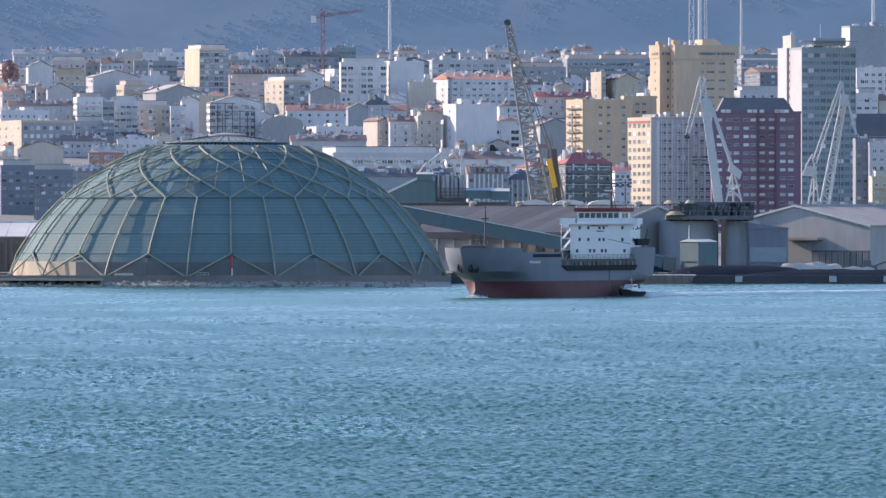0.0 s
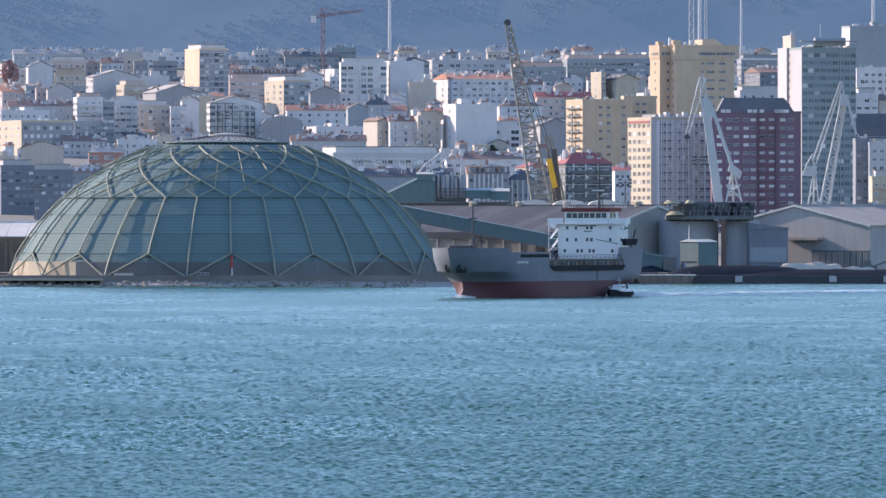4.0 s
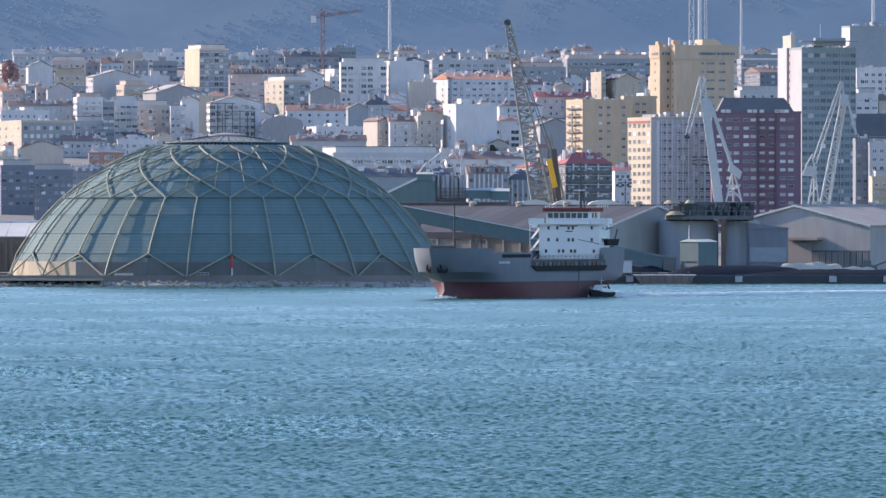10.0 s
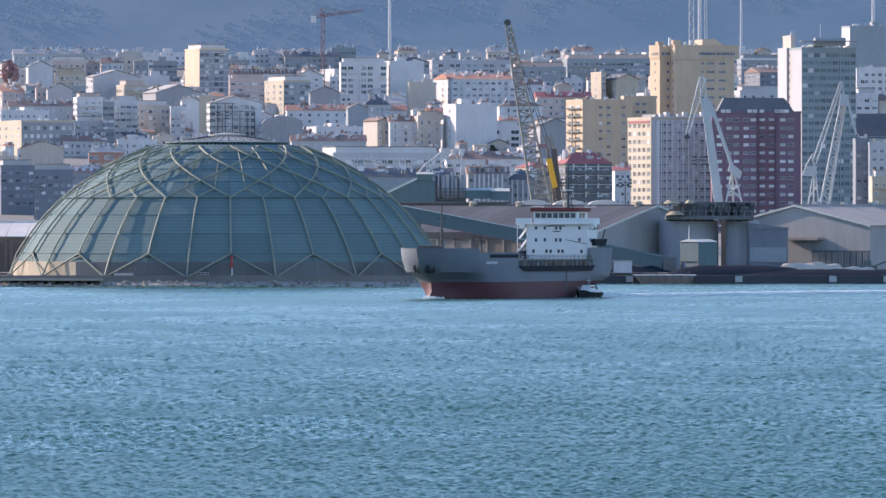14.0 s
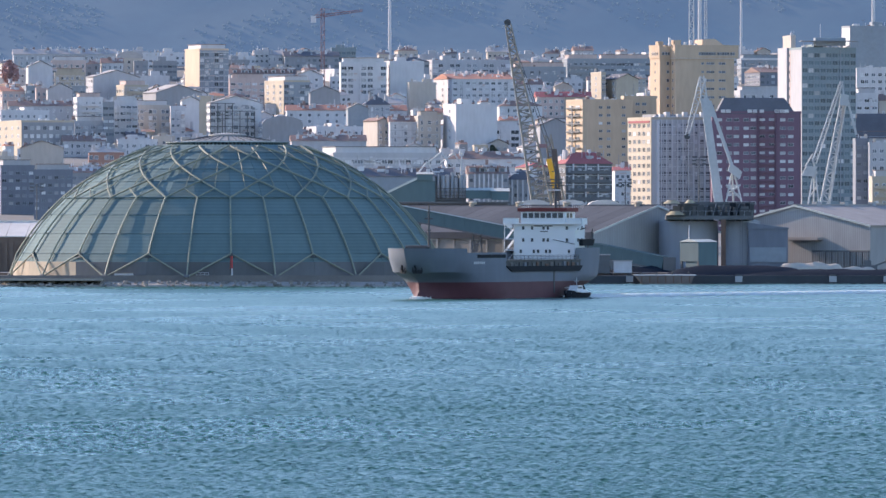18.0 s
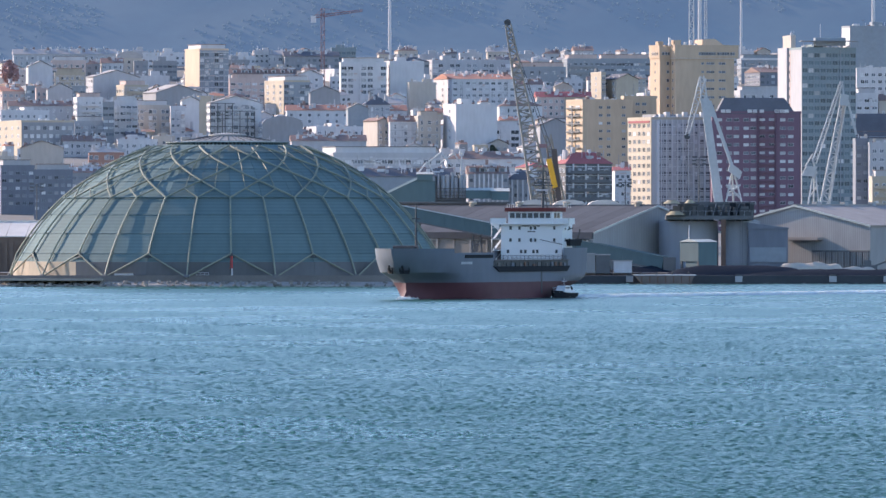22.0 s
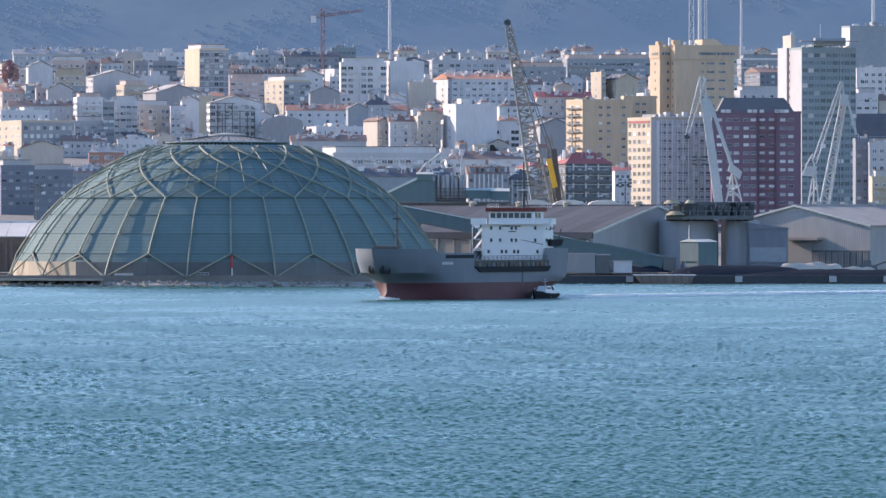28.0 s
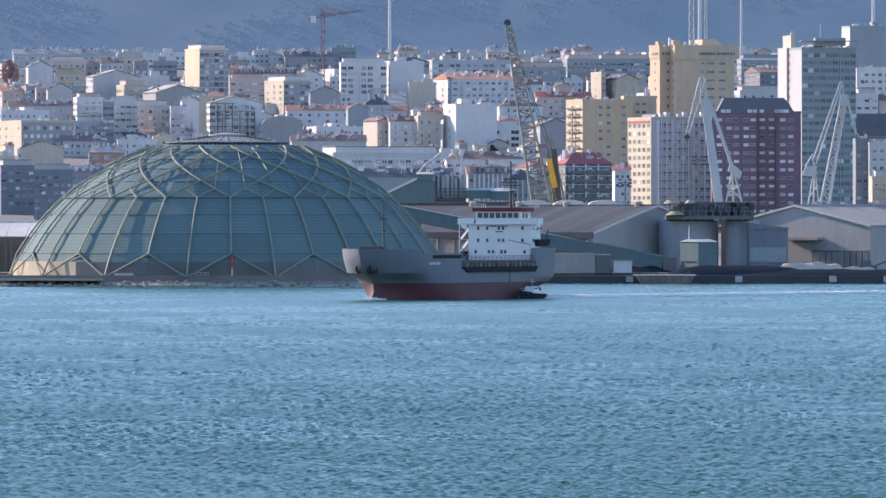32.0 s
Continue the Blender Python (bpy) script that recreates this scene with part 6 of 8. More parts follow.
def ochre_tower():
    """A stepped tower: a plain broad front, and a narrow wing set back beside it."""
    b = thing("apartment_building", pose(82.8, 3298.5, 22.2, 0, 0, 20), "tall ochre-yellow apartment tower with a plain front and a set-back wing", "building")
    H = 58.6
    part("wall", Mesh().box(4.3, 28.0, 0, 16, -4, H - 4.4), YELLOW, b)
    part("wing_wall", Mesh().box(0, 4.3, 4.9, 14.8, -4, H - 4.4), YELLOW, b)
    part("top_storey", Mesh().box(4.0, 29.6, -0.5, 16.4, H - 4.4, H), YELLOW, b)
    part("wing_top", Mesh().box(-0.3, 4.0, 4.5, 15.2, H - 4.4, H), YELLOW, b)
    part("cornice", Mesh().box(3.9, 29.8, -0.65, 16.5, H - 4.62, H - 4.38), BEIGE, b)
    part("parapet", Mesh().box(3.9, 29.7, -0.6, -0.3, H, H + 0.5).box(3.9, 4.2, -0.3, 16.4, H, H + 0.5).box(-0.4, -0.1, 4.4, 15.3, H, H + 0.5), YELLOW, b)
    part("stair_house", Mesh().box(4.6, 7.0, 1.0, 7.0, H, H + 2.3), YELLOW, b)
    part("lift_house", Mesh().hexa([(16.0, 2, H), (25.5, 2, H), (25.5, 10, H), (16.0, 10, H), (16.0, 2, H + 2.6), (21.0, 2, H + 2.9), (21.0, 10, H + 2.9), (16.0, 10, H + 2.6)]), PEACH, b)
    part("tank_house", Mesh().box(0.6, 2.6, 8.0, 11.0, H, H + 1.9), YELLOW, b)
    for xx, hh in ((9.2, 1.6), (13.5, 1.1), (3.0, 3.2), (11.4, 2.4)):
        part("vent", Mesh().box(xx, xx + 0.8, 3, 3.8, H, H + hh), WHITE, b)
    small, wide, slit = window_mesh(1.1, 0.9, GLASS, GREY), window_mesh(1.6, 0.9, GLASS, GREY), window_mesh(1.0, 1.2, GLASS, GREY)
    for x, n in ((14.0, 7), (21.4, 5), (26.6, 2)):
        for i in range(n):
            part("window", slit, None, b, at=pose(x + i * 0.98, -0.52, H - 2.75))
    for c in (6.2, 8.0, 9.8, 11.6):
        part("window", slit, None, b, at=pose(-0.32, c, H - 2.75, 0, 0, -90))
    for c in (1.2, 2.4, 3.4):
        part("window", slit, None, b, at=pose(c, 4.48, H - 2.75))
    for k in range(9):
        zc = H - 6.4 - 3.17 * k
        for c, me in ((15.3, small), (17.6, wide), (19.2, wide), (22.3, small), (23.7, wide)):
            part("window", me, None, b, at=pose(c, -0.02, zc))
        part("window", slit, None, b, at=pose(-0.02, 9.4, zc, 0, 0, -90))
        part("window", slit, None, b, at=pose(4.28, 2.4, zc, 0, 0, -90))
        part("window", slit, None, b, at=pose(3.2, 4.88, zc))


ochre_tower()
building(156.6, 3350, 24.5, 2, 8.6, 12.0, 38.6, 4, 3, 0, PALE, "flat", None, "pale low building with a cream base band", "wide", 2, 2.8)
building(165.6, 3352, 24.5, 4, 14.0, 12.0, 36.6, 4, 4, 0, BEIGE, "gable", TILE_OLD, "beige house with a brown tiled roof", "", 3, 2.8)
building(-173.2, 3405, 27.0, 4, 3.4, 12.0, 9.6, 3, 1, 0, GREY, "gable", TILE_OLD, "small grey town house with a pitched roof", "small", 2, 2.8)
building(30.3, 3430, 28.2, 3, 3.1, 12.0, 9.5, 3, 1, 0, PALE, "gable", FIBRE, "small pale grey town house with a pitched roof", "small", 2, 2.8)
building(20.9, 3440, 28.6, 11, 6.3, 12.0, 9.6, 3, 2, 3, WHITE, "hip", FIBRE, "small white town house with a hipped roof", "small", 2, 2.8)
building(35.8, 3440, 28.6, 4, 3.7, 12.0, 8.7, 3, 1, 0, PALE, "flat", None, "small pale grey town house with a flat roof", "small", 2, 2.8)
building(41.9, 3445, 28.9, 7, 5.3, 12.0, 8.7, 3, 2, 3, CREAM, "flat", None, "small cream town house with a flat roof", "small", 2, 2.8)
building(-139.3, 3470, 30.0, 3, 14.0, 12.0, 12.3, 4, 7, 0, BRICK, "hip", FIBRE, "orange brick building with a grey hipped roof", "gallery", 5, 2.8)
building(4.7, 3485, 30.7, 3, 4.1, 12.0, 5.9, 2, 2, 0, GREY, "flat", None, "small grey town house with a flat roof", "small", 2, 2.8)
building(12.4, 3500, 31.4, 11, 3.8, 12.0, 5.9, 2, 1, 3, PINK, "flat", None, "small pink town house with a flat roof", "small", 2, 2.8)
building(164.0, 3500, 31.4, 2, 23.3, 12.0, 43.9, 15, 6, 0, PALE, "flat", None, "pale apartment block with rows of square windows", "", 6, 2.75, (0.1, 0.17, 0.285, 0.4, 0.515, 0.63, 0.745, 0.86), (), 0.1, (1.6, 1.4))
building(-168.3, 3515, 32.1, 2, 17.1, 12.0, 12.4, 4, 6, 0, BEIGE, "front", TILE_OLD, "beige gabled warehouse in the town", "blank", 5, 2.8)
building(9.3, 3515, 32.1, 9, 2.9, 12.0, 8.7, 3, 1, 3, PINK, "flat", None, "small pink town house with a flat roof", "small", 2, 2.8)
building(14.1, 3520, 32.3, 8, 2.9, 12.0, 9.5, 3, 1, 3, WHITE, "hip", FIBRE, "small white town house with a hipped roof", "small", 2, 2.8)
building(3.9, 3520, 32.3, 7, 2.1, 12.0, 8.7, 3, 1, 0, WHITE, "flat", None, "small white town house with a flat roof", "small", 2, 2.8)
building(17.9, 3540, 33.2, 3, 3.5, 12.0, 8.6, 3, 1, 0, BEIGE, "flat", None, "small beige town house with a flat roof", "small", 2, 2.8)
building(47.8, 3570, 34.6, 11, 5.1, 12.0, 5.9, 2, 2, 3, PINK, "flat", None, "small pink town house with a flat roof", "small", 2, 2.8)
building(-181.1, 3575, 34.9, 4, 7.5, 12.0, 5.8, 2, 3, 0, BEIGE, "flat", None, "small beige town house with a flat roof", "small", 2, 2.8)
building(-5.1, 3580, 35.1, 8, 2.9, 12.0, 9.6, 3, 1, 3, BEIGE, "front", TILE_OLD, "small beige town house with a gable front", "small", 2, 2.8)
building(-88.8, 3590, 35.5, 3, 9.0, 12.0, 9.7, 3, 3, 0, GREY, "hip", FIBRE, "small grey town house with a hipped roof", "small", 2, 2.8)
building(-178.8, 3605, 36.3, 8, 3.6, 12.0, 9.7, 3, 1, 3, WHITE, "gable", TILE, "small white town house with a pitched roof", "small", 2, 2.8)
building(25.3, 3605, 36.3, 11, 7.1, 12.0, 5.9, 2, 3, 3, GREY, "flat", None, "small grey town house with a flat roof", "small", 2, 2.8)
building(39.7, 3605, 36.3, 7, 12.5, 12.0, 18.1, 6, 5, 0, DARK, "front", SLATE, "dark grey gabled house with a blank wall", "blank", 5, 2.8)
building(12.8, 3615, 36.9, 4, 5.6, 12.0, 8.7, 3, 2, 0, CREAM, "flat", None, "small cream town house with a flat roof", "small", 2, 2.8)
building(6.7, 3625, 37.4, 8, 3.4, 12.0, 9.5, 3, 1, 3, DARK, "gable", TILE_OLD, "small dark grey town house with a pitched roof", "small", 2, 2.8)
building(-0.8, 3640, 38.3, 3, 4.1, 12.0, 5.9, 2, 2, 0, WHITE, "flat", None, "small white town house with a flat roof", "small", 2, 2.8)
building(-175.5, 3640, 38.3, 3, 9.5, 12.0, 5.9, 2, 4, 0, PALE, "flat", None, "small pale grey town house with a flat roof", "small", 2, 2.8)
building(-62.5, 3645, 38.6, 4, 30.9, 12.0, 9.7, 3, 11, 0, GREY, "gable", TILE_OLD, "long grey warehouse with a brown roof", "blank", 5, 2.8)
building(-106.4, 3650, 38.9, 3, 3.3, 12.0, 6.7, 2, 1, 0, WHITE, "gable", FIBRE, "small white town house with a pitched roof", "small", 2, 2.8)
building(32.9, 3650, 38.9, 11, 7.2, 12.0, 6.8, 2, 3, 3, WHITE, "hip", FIBRE, "small white town house with a hipped roof", "small", 2, 2.8)
building(39.7, 3650, 38.9, 3, 7.1, 12.0, 6.9, 2, 3, 0, BEIGE, "gable", TILE, "small beige town house with a pitched roof", "small", 2, 2.8)
building(-103.8, 3655, 39.2, 4, 5.9, 12.0, 9.5, 3, 2, 0, GREY, "hip", TILE_OLD, "small grey town house with a hipped roof", "small", 2, 2.8)
building(-14.8, 3660, 39.5, 4, 5.7, 12.0, 6.8, 2, 2, 0, WHITE, "front", FIBRE, "small white town house with a gable front", "small", 2, 2.8)
building(-76.7, 3660, 39.5, 4, 7.8, 12.0, 6.8, 2, 3, 0, CREAM, "gable", TILE, "small cream town house with a pitched roof", "small", 2, 2.8)
building(-112.6, 3665, 39.7, 8, 4.1, 12.0, 6.7, 2, 2, 3, GREY, "gable", TILE, "small grey town house with a pitched roof", "small", 2, 2.8)
building(-135.1, 3665, 39.7, 3, 16.5, 12.0, 8.7, 3, 6, 0, WHITE, "flat", None, "low white building with a flat roof", "", 5, 2.8)
building(-137.9, 3665, 39.7, 4, 7.7, 12.0, 5.9, 2, 3, 0, BEIGE, "flat", None, "small beige town house with a flat roof", "small", 2, 2.8)
building(40.8, 3665, 39.7, 4, 7.7, 12.0, 9.5, 3, 3, 0, CREAM, "front", TILE, "small cream town house with a gable front", "small", 2, 2.8)
building(19.0, 3680, 40.6, 3, 8.2, 12.0, 6.8, 2, 3, 0, BEIGE, "front", TILE_OLD, "small beige town house with a gable front", "small", 2, 2.8)
building(5.4, 3680, 40.6, 17, 18.0, 18.1, 22.6, 8, 7, 1, PALE, "flat", None, "tall white block with a blank wall and a windowed end", "blank", 5, 2.8)
building(-101.5, 3685, 40.9, 7, 2.1, 12.0, 6.8, 2, 1, 0, WHITE, "gable", FIBRE, "small white town house with a pitched roof", "small", 2, 2.8)
building(-10.4, 3690, 41.2, 9, 9.6, 12.0, 17.2, 6, 3, 3, BEIGE, "flat", None, "beige apartment block with brown windows", "", 5, 2.8)
building(-121.3, 3690, 41.2, 3, 9.3, 12.0, 8.8, 3, 3, 0, BEIGE, "flat", None, "small beige town house with a flat roof", "small", 2, 2.8)
building(-22.2, 3695, 41.5, 5, 13.3, 12.0, 15.3, 5, 3, 0, WHITE, "gable", TILE_OLD, "white apartment house with a brown roof", "", 5, 2.8)
# WHITE end: the sunlit edge is put into the wall's colour
building(170.6, 3700, 41.8, 14, 27.7, 12.0, 54.4, 12, 6, 0, STEELBLUE, "flat", None, "tall blue-grey apartment tower with a white lit edge", "blank", 5, 2.8, end=WHITE)
building(-159.4, 3705, 42.0, 5, 17.6, 12.0, 6.7, 2, 7, 0, GREY, "gable", TILE_OLD, "low grey house with a brown tiled roof", "", 5, 2.8)
building(-27.5, 3705, 42.0, 20, 5.6, 18.0, 15.3, 5, 2, 0, BEIGE, "front", TILE_OLD, "grey-beige gabled apartment house", "", 5, 2.8)
# DARK front: shade on the street side is put into the colour
building(-177.2, 3710, 42.3, 18, 23.0, 48.4, 14.4, 4, 9, 5, CREAM, "flat", None, "cream apartment block with a front darkened as shade and rows of pale windows", "", 5, 3.4, (0.08, 0.2, 0.32, 0.44, 0.56, 0.68, 0.8, 0.92), (), 0.75, (1.7, 1.7), front=DARK)
building(-0.3, 3715, 42.6, 3, 9.5, 12.0, 5.9, 2, 4, 0, WHITE, "flat", None, "small white town house with a flat roof", "small", 2, 2.8)
building(-10.9, 3720, 42.9, 7, 2.3, 12.0, 6.7, 2, 1, 3, PINK, "hip", SLATE, "small pink town house with a hipped roof", "small", 2, 2.8)
building(-151.8, 3720, 42.9, 11, 7.0, 12.0, 5.9, 2, 3, 3, CREAM, "flat", None, "small cream town house with a flat roof", "small", 2, 2.8)
building(-162.9, 3720, 42.9, 5, 8.5, 12.0, 6.0, 2, 3, 0, GREY, "flat", None, "small grey town house with a flat roof", "small", 2, 2.8)
building(-172.2, 3725, 43.2, 8, 2.5, 12.0, 6.7, 2, 1, 3, CREAM, "gable", TILE_OLD, "small cream town house with a pitched roof", "small", 2, 2.8)
building(16.0, 3725, 43.2, 3, 16.5, 12.0, 11.5, 4, 4, 0, PALE, "flat", None, "pale apartment block with a flat roof", "gallery", 5, 2.8)
building(-110.6, 3735, 43.8, 5, 3.5, 12.0, 5.9, 2, 1, 0, BEIGE, "flat", None, "small beige town house with a flat roof", "small", 2, 2.8)
building(-18.0, 3735, 43.8, 3, 5.4, 12.0, 6.8, 2, 2, 0, PALE, "gable", TILE_OLD, "small pale grey town house with a pitched roof", "small", 2, 2.8)
building(-76.5, 3735, 43.8, 9, 17.4, 12.0, 12.5, 4, 6, 3, DARK, "arch", DARK, "dark grey building with a rounded roof", "blank", 5, 2.8)
building(-33.0, 3740, 44.0, 8, 3.7, 12.0, 6.8, 2, 1, 3, GREY, "front", TILE, "small grey town house with a gable front", "small", 2, 2.8)
building(-46.8, 3740, 44.0, 5, 8.1, 12.0, 6.7, 2, 3, 0, PALE, "hip", TILE, "small pale grey town house with a hipped roof", "small", 2, 2.8)
building(-98.9, 3750, 44.6, 9, 21.9, 12.0, 20.9, 7, 9, 3, PALE, "front", FIBRE, "pale gabled block behind a grid of scaffolding", "gallery", 7, 2.8)
building(-134.6, 3755, 44.9, 5, 7.7, 12.0, 6.7, 2, 3, 0, PALE, "gable", SLATE, "small pale grey town house with a pitched roof", "small", 2, 2.8)
building(-165.2, 3755, 44.9, 3, 5.6, 12.0, 9.5, 3, 2, 0, PALE, "hip", TILE_OLD, "small pale grey town house with a hipped roof", "small", 2, 2.8)
building(-24.9, 3755, 44.9, 12, 4.3, 12.0, 5.8, 2, 2, 3, GREY, "flat", None, "small grey town house with a flat roof", "small", 2, 2.8)
building(-4.0, 3755, 44.9, 5, 8.7, 12.0, 9.5, 3, 3, 0, PALE, "front", TILE_OLD, "small pale grey town house with a gable front", "small", 2, 2.8)
building(-92.3, 3755, 44.9, 17, 30.2, 17.6, 6.7, 2, 11, 4, PALE, "gable", PALEROOF, "low pale hall with a sheet roof", "blank", 5, 2.8)
building(27.7, 3755, 44.9, 5, 8.3, 12.0, 9.7, 3, 3, 0, GREY, "front", TILE_OLD, "small grey town house with a gable front", "small", 2, 2.8)
building(-144.9, 3760, 45.2, 2, 4.8, 12.0, 20.0, 7, 2, 0, DARK, "flat", None, "dark narrow modern block", "band", 5, 2.8)
building(-157.2, 3765, 45.5, 5, 12.6, 12.0, 11.6, 4, 4, 0, GREY, "flat", None, "grey building with few windows", "wide", 5, 2.8)
building(-67.5, 3765, 45.5, 5, 13.5, 12.0, 6.7, 2, 5, 0, GREY, "hip", TILE_OLD, "low grey house with a brown roof", "", 5, 2.8)
building(-86.9, 3765, 45.5, 9, 2.8, 12.0, 9.5, 3, 1, 3, WHITE, "front", FIBRE, "small white town house with a gable front", "small", 2, 2.8)
building(-140.7, 3775, 46.1, 2, 10.2, 12.0, 19.8, 7, 4, 0, WHITE, "flat", None, "white modern block with dark window bands", "band", 5, 2.8)
building(-80.5, 3775, 46.1, 8, 3.9, 12.0, 8.7, 3, 1, 3, BEIGE, "flat", None, "small beige town house with a flat roof", "small", 2, 2.8)
building(-116.6, 3780, 46.4, 3, 6.3, 12.0, 17.2, 6, 3, 0, PALE, "flat", None, "pale apartment block with narrow windows", "wide", 5, 2.8)
building(-128.5, 3785, 46.6, 5, 4.7, 12.0, 6.8, 2, 2, 0, CREAM, "gable", TILE_OLD, "small cream town house with a pitched roof", "small", 2, 2.8)
building(-191.2, 3790, 46.9, 3, 8.8, 12.0, 6.7, 2, 3, 0, PALE, "gable", SLATE, "small pale grey town house with a pitched roof", "small", 2, 2.8)
building(-117.2, 3795, 47.2, 3, 10.1, 12.0, 6.7, 2, 4, 0, WHITE, "hip", TILE, "small white town house with a hipped roof", "small", 2, 2.8)
building(-132.2, 3795, 47.2, 2, 14.6, 12.0, 17.0, 6, 8, 0, BEIGE, "flat", None, "grey-brown apartment block with many windows", "gallery", 5, 2.8)
building(-139.6, 3795, 47.2, 5, 6.9, 12.0, 6.7, 2, 3, 0, PALE, "hip", TILE, "small pale grey town house with a hipped roof", "small", 2, 2.8)
building(15.4, 3795, 47.2, 3, 8.5, 12.0, 6.8, 2, 3, 0, PALE, "gable", TILE, "small pale grey town house with a pitched roof", "small", 2, 2.8)
building(-145.3, 3800, 47.5, 5, 2.8, 12.0, 6.7, 2, 1, 0, PALE, "front", SLATE, "small pale grey town house with a gable front", "small", 2, 2.8)
building(-95.7, 3800, 47.5, 3, 6.2, 12.0, 6.8, 2, 2, 0, PALE, "gable", TILE_OLD, "small pale grey town house with a pitched roof", "small", 2, 2.8)
building(-179.2, 3810, 48.1, 7, 2.2, 12.0, 6.8, 2, 1, 0, GREY, "front", SLATE, "small grey town house with a gable front", "small", 2, 2.8)
building(-75.5, 3810, 48.1, 3, 3.6, 12.0, 9.6, 3, 1, 0, PALE, "gable", TILE, "small pale grey town house with a pitched roof", "small", 2, 2.8)
building(20.4, 3810, 48.1, 10, 3.3, 12.0, 9.6, 3, 1, 3, WHITE, "hip", TILE, "small white town house with a hipped roof", "small", 2, 2.8)
building(-175.0, 3815, 48.4, 5, 5.6, 12.0, 5.8, 2, 2, 0, PALE, "flat", None, "small pale grey town house with a flat roof", "small", 2, 2.8)
building(-28.6, 3815, 48.4, 5, 3.4, 12.0, 6.9, 2, 1, 0, PALE, "gable", TILE_OLD, "small pale grey town house with a pitched roof", "small", 2, 2.8)
building(8.0, 3815, 48.4, 8, 6.6, 12.0, 6.8, 2, 2, 3, WHITE, "gable", TILE_OLD, "small white town house with a pitched roof", "small", 2, 2.8)
building(-150.3, 3820, 48.6, 3, 7.2, 12.0, 8.7, 3, 3, 0, BEIGE, "flat", None, "small beige town house with a flat roof", "small", 2, 2.8)
building(48.4, 3820, 48.6, 5, 5.1, 12.0, 6.8, 2, 2, 0, BEIGE, "hip", FIBRE, "small beige town house with a hipped roof", "small", 2, 2.8)
building(-16.0, 3830, 49.2, 5, 7.6, 12.0, 6.8, 2, 3, 0, WHITE, "hip", TILE, "small white town house with a hipped roof", "small", 2, 2.8)
building(-23.5, 3830, 49.2, 5, 5.5, 12.0, 6.8, 2, 2, 0, GREY, "gable", SLATE, "small grey town house with a pitched roof", "small", 2, 2.8)
building(39.2, 3830, 49.2, 8, 5.2, 12.0, 6.8, 2, 2, 3, DARK, "gable", TILE_OLD, "small dark grey town house with a pitched roof", "small", 2, 2.8)
building(-113.4, 3835, 49.5, 5, 7.4, 12.0, 18.1, 6, 3, 0, WHITE, "front", FIBRE, "white gabled building with a blank wall", "blank", 5, 2.8)
building(-121.9, 3835, 49.5, 7, 2.3, 12.0, 6.7, 2, 1, 3, WHITE, "front", TILE_OLD, "small white town house with a gable front", "small", 2, 2.8)
building(-55.0, 3835, 49.5, 17, 21.9, 32.7, 5.9, 2, 8, 8, WHITE, "flat", None, "low white building with a flat roof", "", 5, 2.8)
building(0.7, 3840, 49.8, 8, 5.8, 12.0, 8.7, 3, 2, 3, WHITE, "flat", None, "small white town house with a flat roof", "small", 2, 2.8)
building(11.8, 3850, 50.4, 12, 4.6, 12.0, 9.7, 3, 2, 3, GREY, "gable", TILE_OLD, "small grey town house with a pitched roof", "small", 2, 2.8)
building(-161.9, 3865, 51.2, 12, 6.6, 12.0, 6.8, 2, 2, 3, BEIGE, "gable", FIBRE, "small beige town house with a pitched roof", "small", 2, 2.8)
building(48.0, 3870, 51.5, 3, 7.8, 12.0, 5.9, 2, 3, 0, WHITE, "flat", None, "small white town house with a flat roof", "small", 2, 2.8)
building(-107.3, 3880, 52.1, 5, 5.5, 12.0, 17.2, 6, 2, 0, CREAM, "flat", None, "cream corner building with bare walls", "blank", 5, 2.8)
building(-86.6, 3880, 52.1, 3, 8.6, 12.0, 6.8, 2, 3, 0, GREY, "hip", TILE_OLD, "small grey town house with a hipped roof", "small", 2, 2.8)
building(-105.9, 3885, 52.4, 12, 8.1, 12.0, 6.9, 2, 3, 3, PALE, "front", FIBRE, "small pale grey town house with a gable front", "small", 2, 2.8)
building(-41.8, 3885, 52.4, 5, 9.0, 12.0, 12.4, 4, 3, 0, STEELBLUE, "front", FIBRE, "blue-grey gabled building in the town", "blank", 5, 2.8)
building(25.3, 3890, 52.7, 3, 7.4, 12.0, 6.8, 2, 3, 0, BEIGE, "gable", TILE, "small beige town house with a pitched roof", "small", 2, 2.8)
building(41.8, 3895, 53.0, 5, 4.4, 12.0, 6.8, 2, 2, 0, BEIGE, "front", SLATE, "small beige town house with a gable front", "small", 2, 2.8)
building(-98.7, 3905, 53.5, 3, 8.5, 12.0, 6.0, 2, 3, 0, BEIGE, "flat", None, "small beige town house with a flat roof", "small", 2, 2.8)
building(9.3, 3905, 53.5, 8, 2.8, 12.0, 9.5, 3, 1, 3, DARK, "gable", TILE_OLD, "small dark grey town house with a pitched roof", "small", 2, 2.8)
building(-120.4, 3910, 53.8, 12, 7.4, 12.0, 6.8, 2, 3, 3, PINK, "front", FIBRE, "small pink town house with a gable front", "small", 2, 2.8)
building(-135.3, 3910, 53.8, 5, 8.1, 12.0, 6.0, 2, 3, 0, BEIGE, "flat", None, "small beige town house with a flat roof", "small", 2, 2.8)
building(-144.3, 3910, 53.8, 8, 7.2, 12.0, 6.8, 2, 3, 3, PALE, "front", FIBRE, "small pale grey town house with a gable front", "small", 2, 2.8)
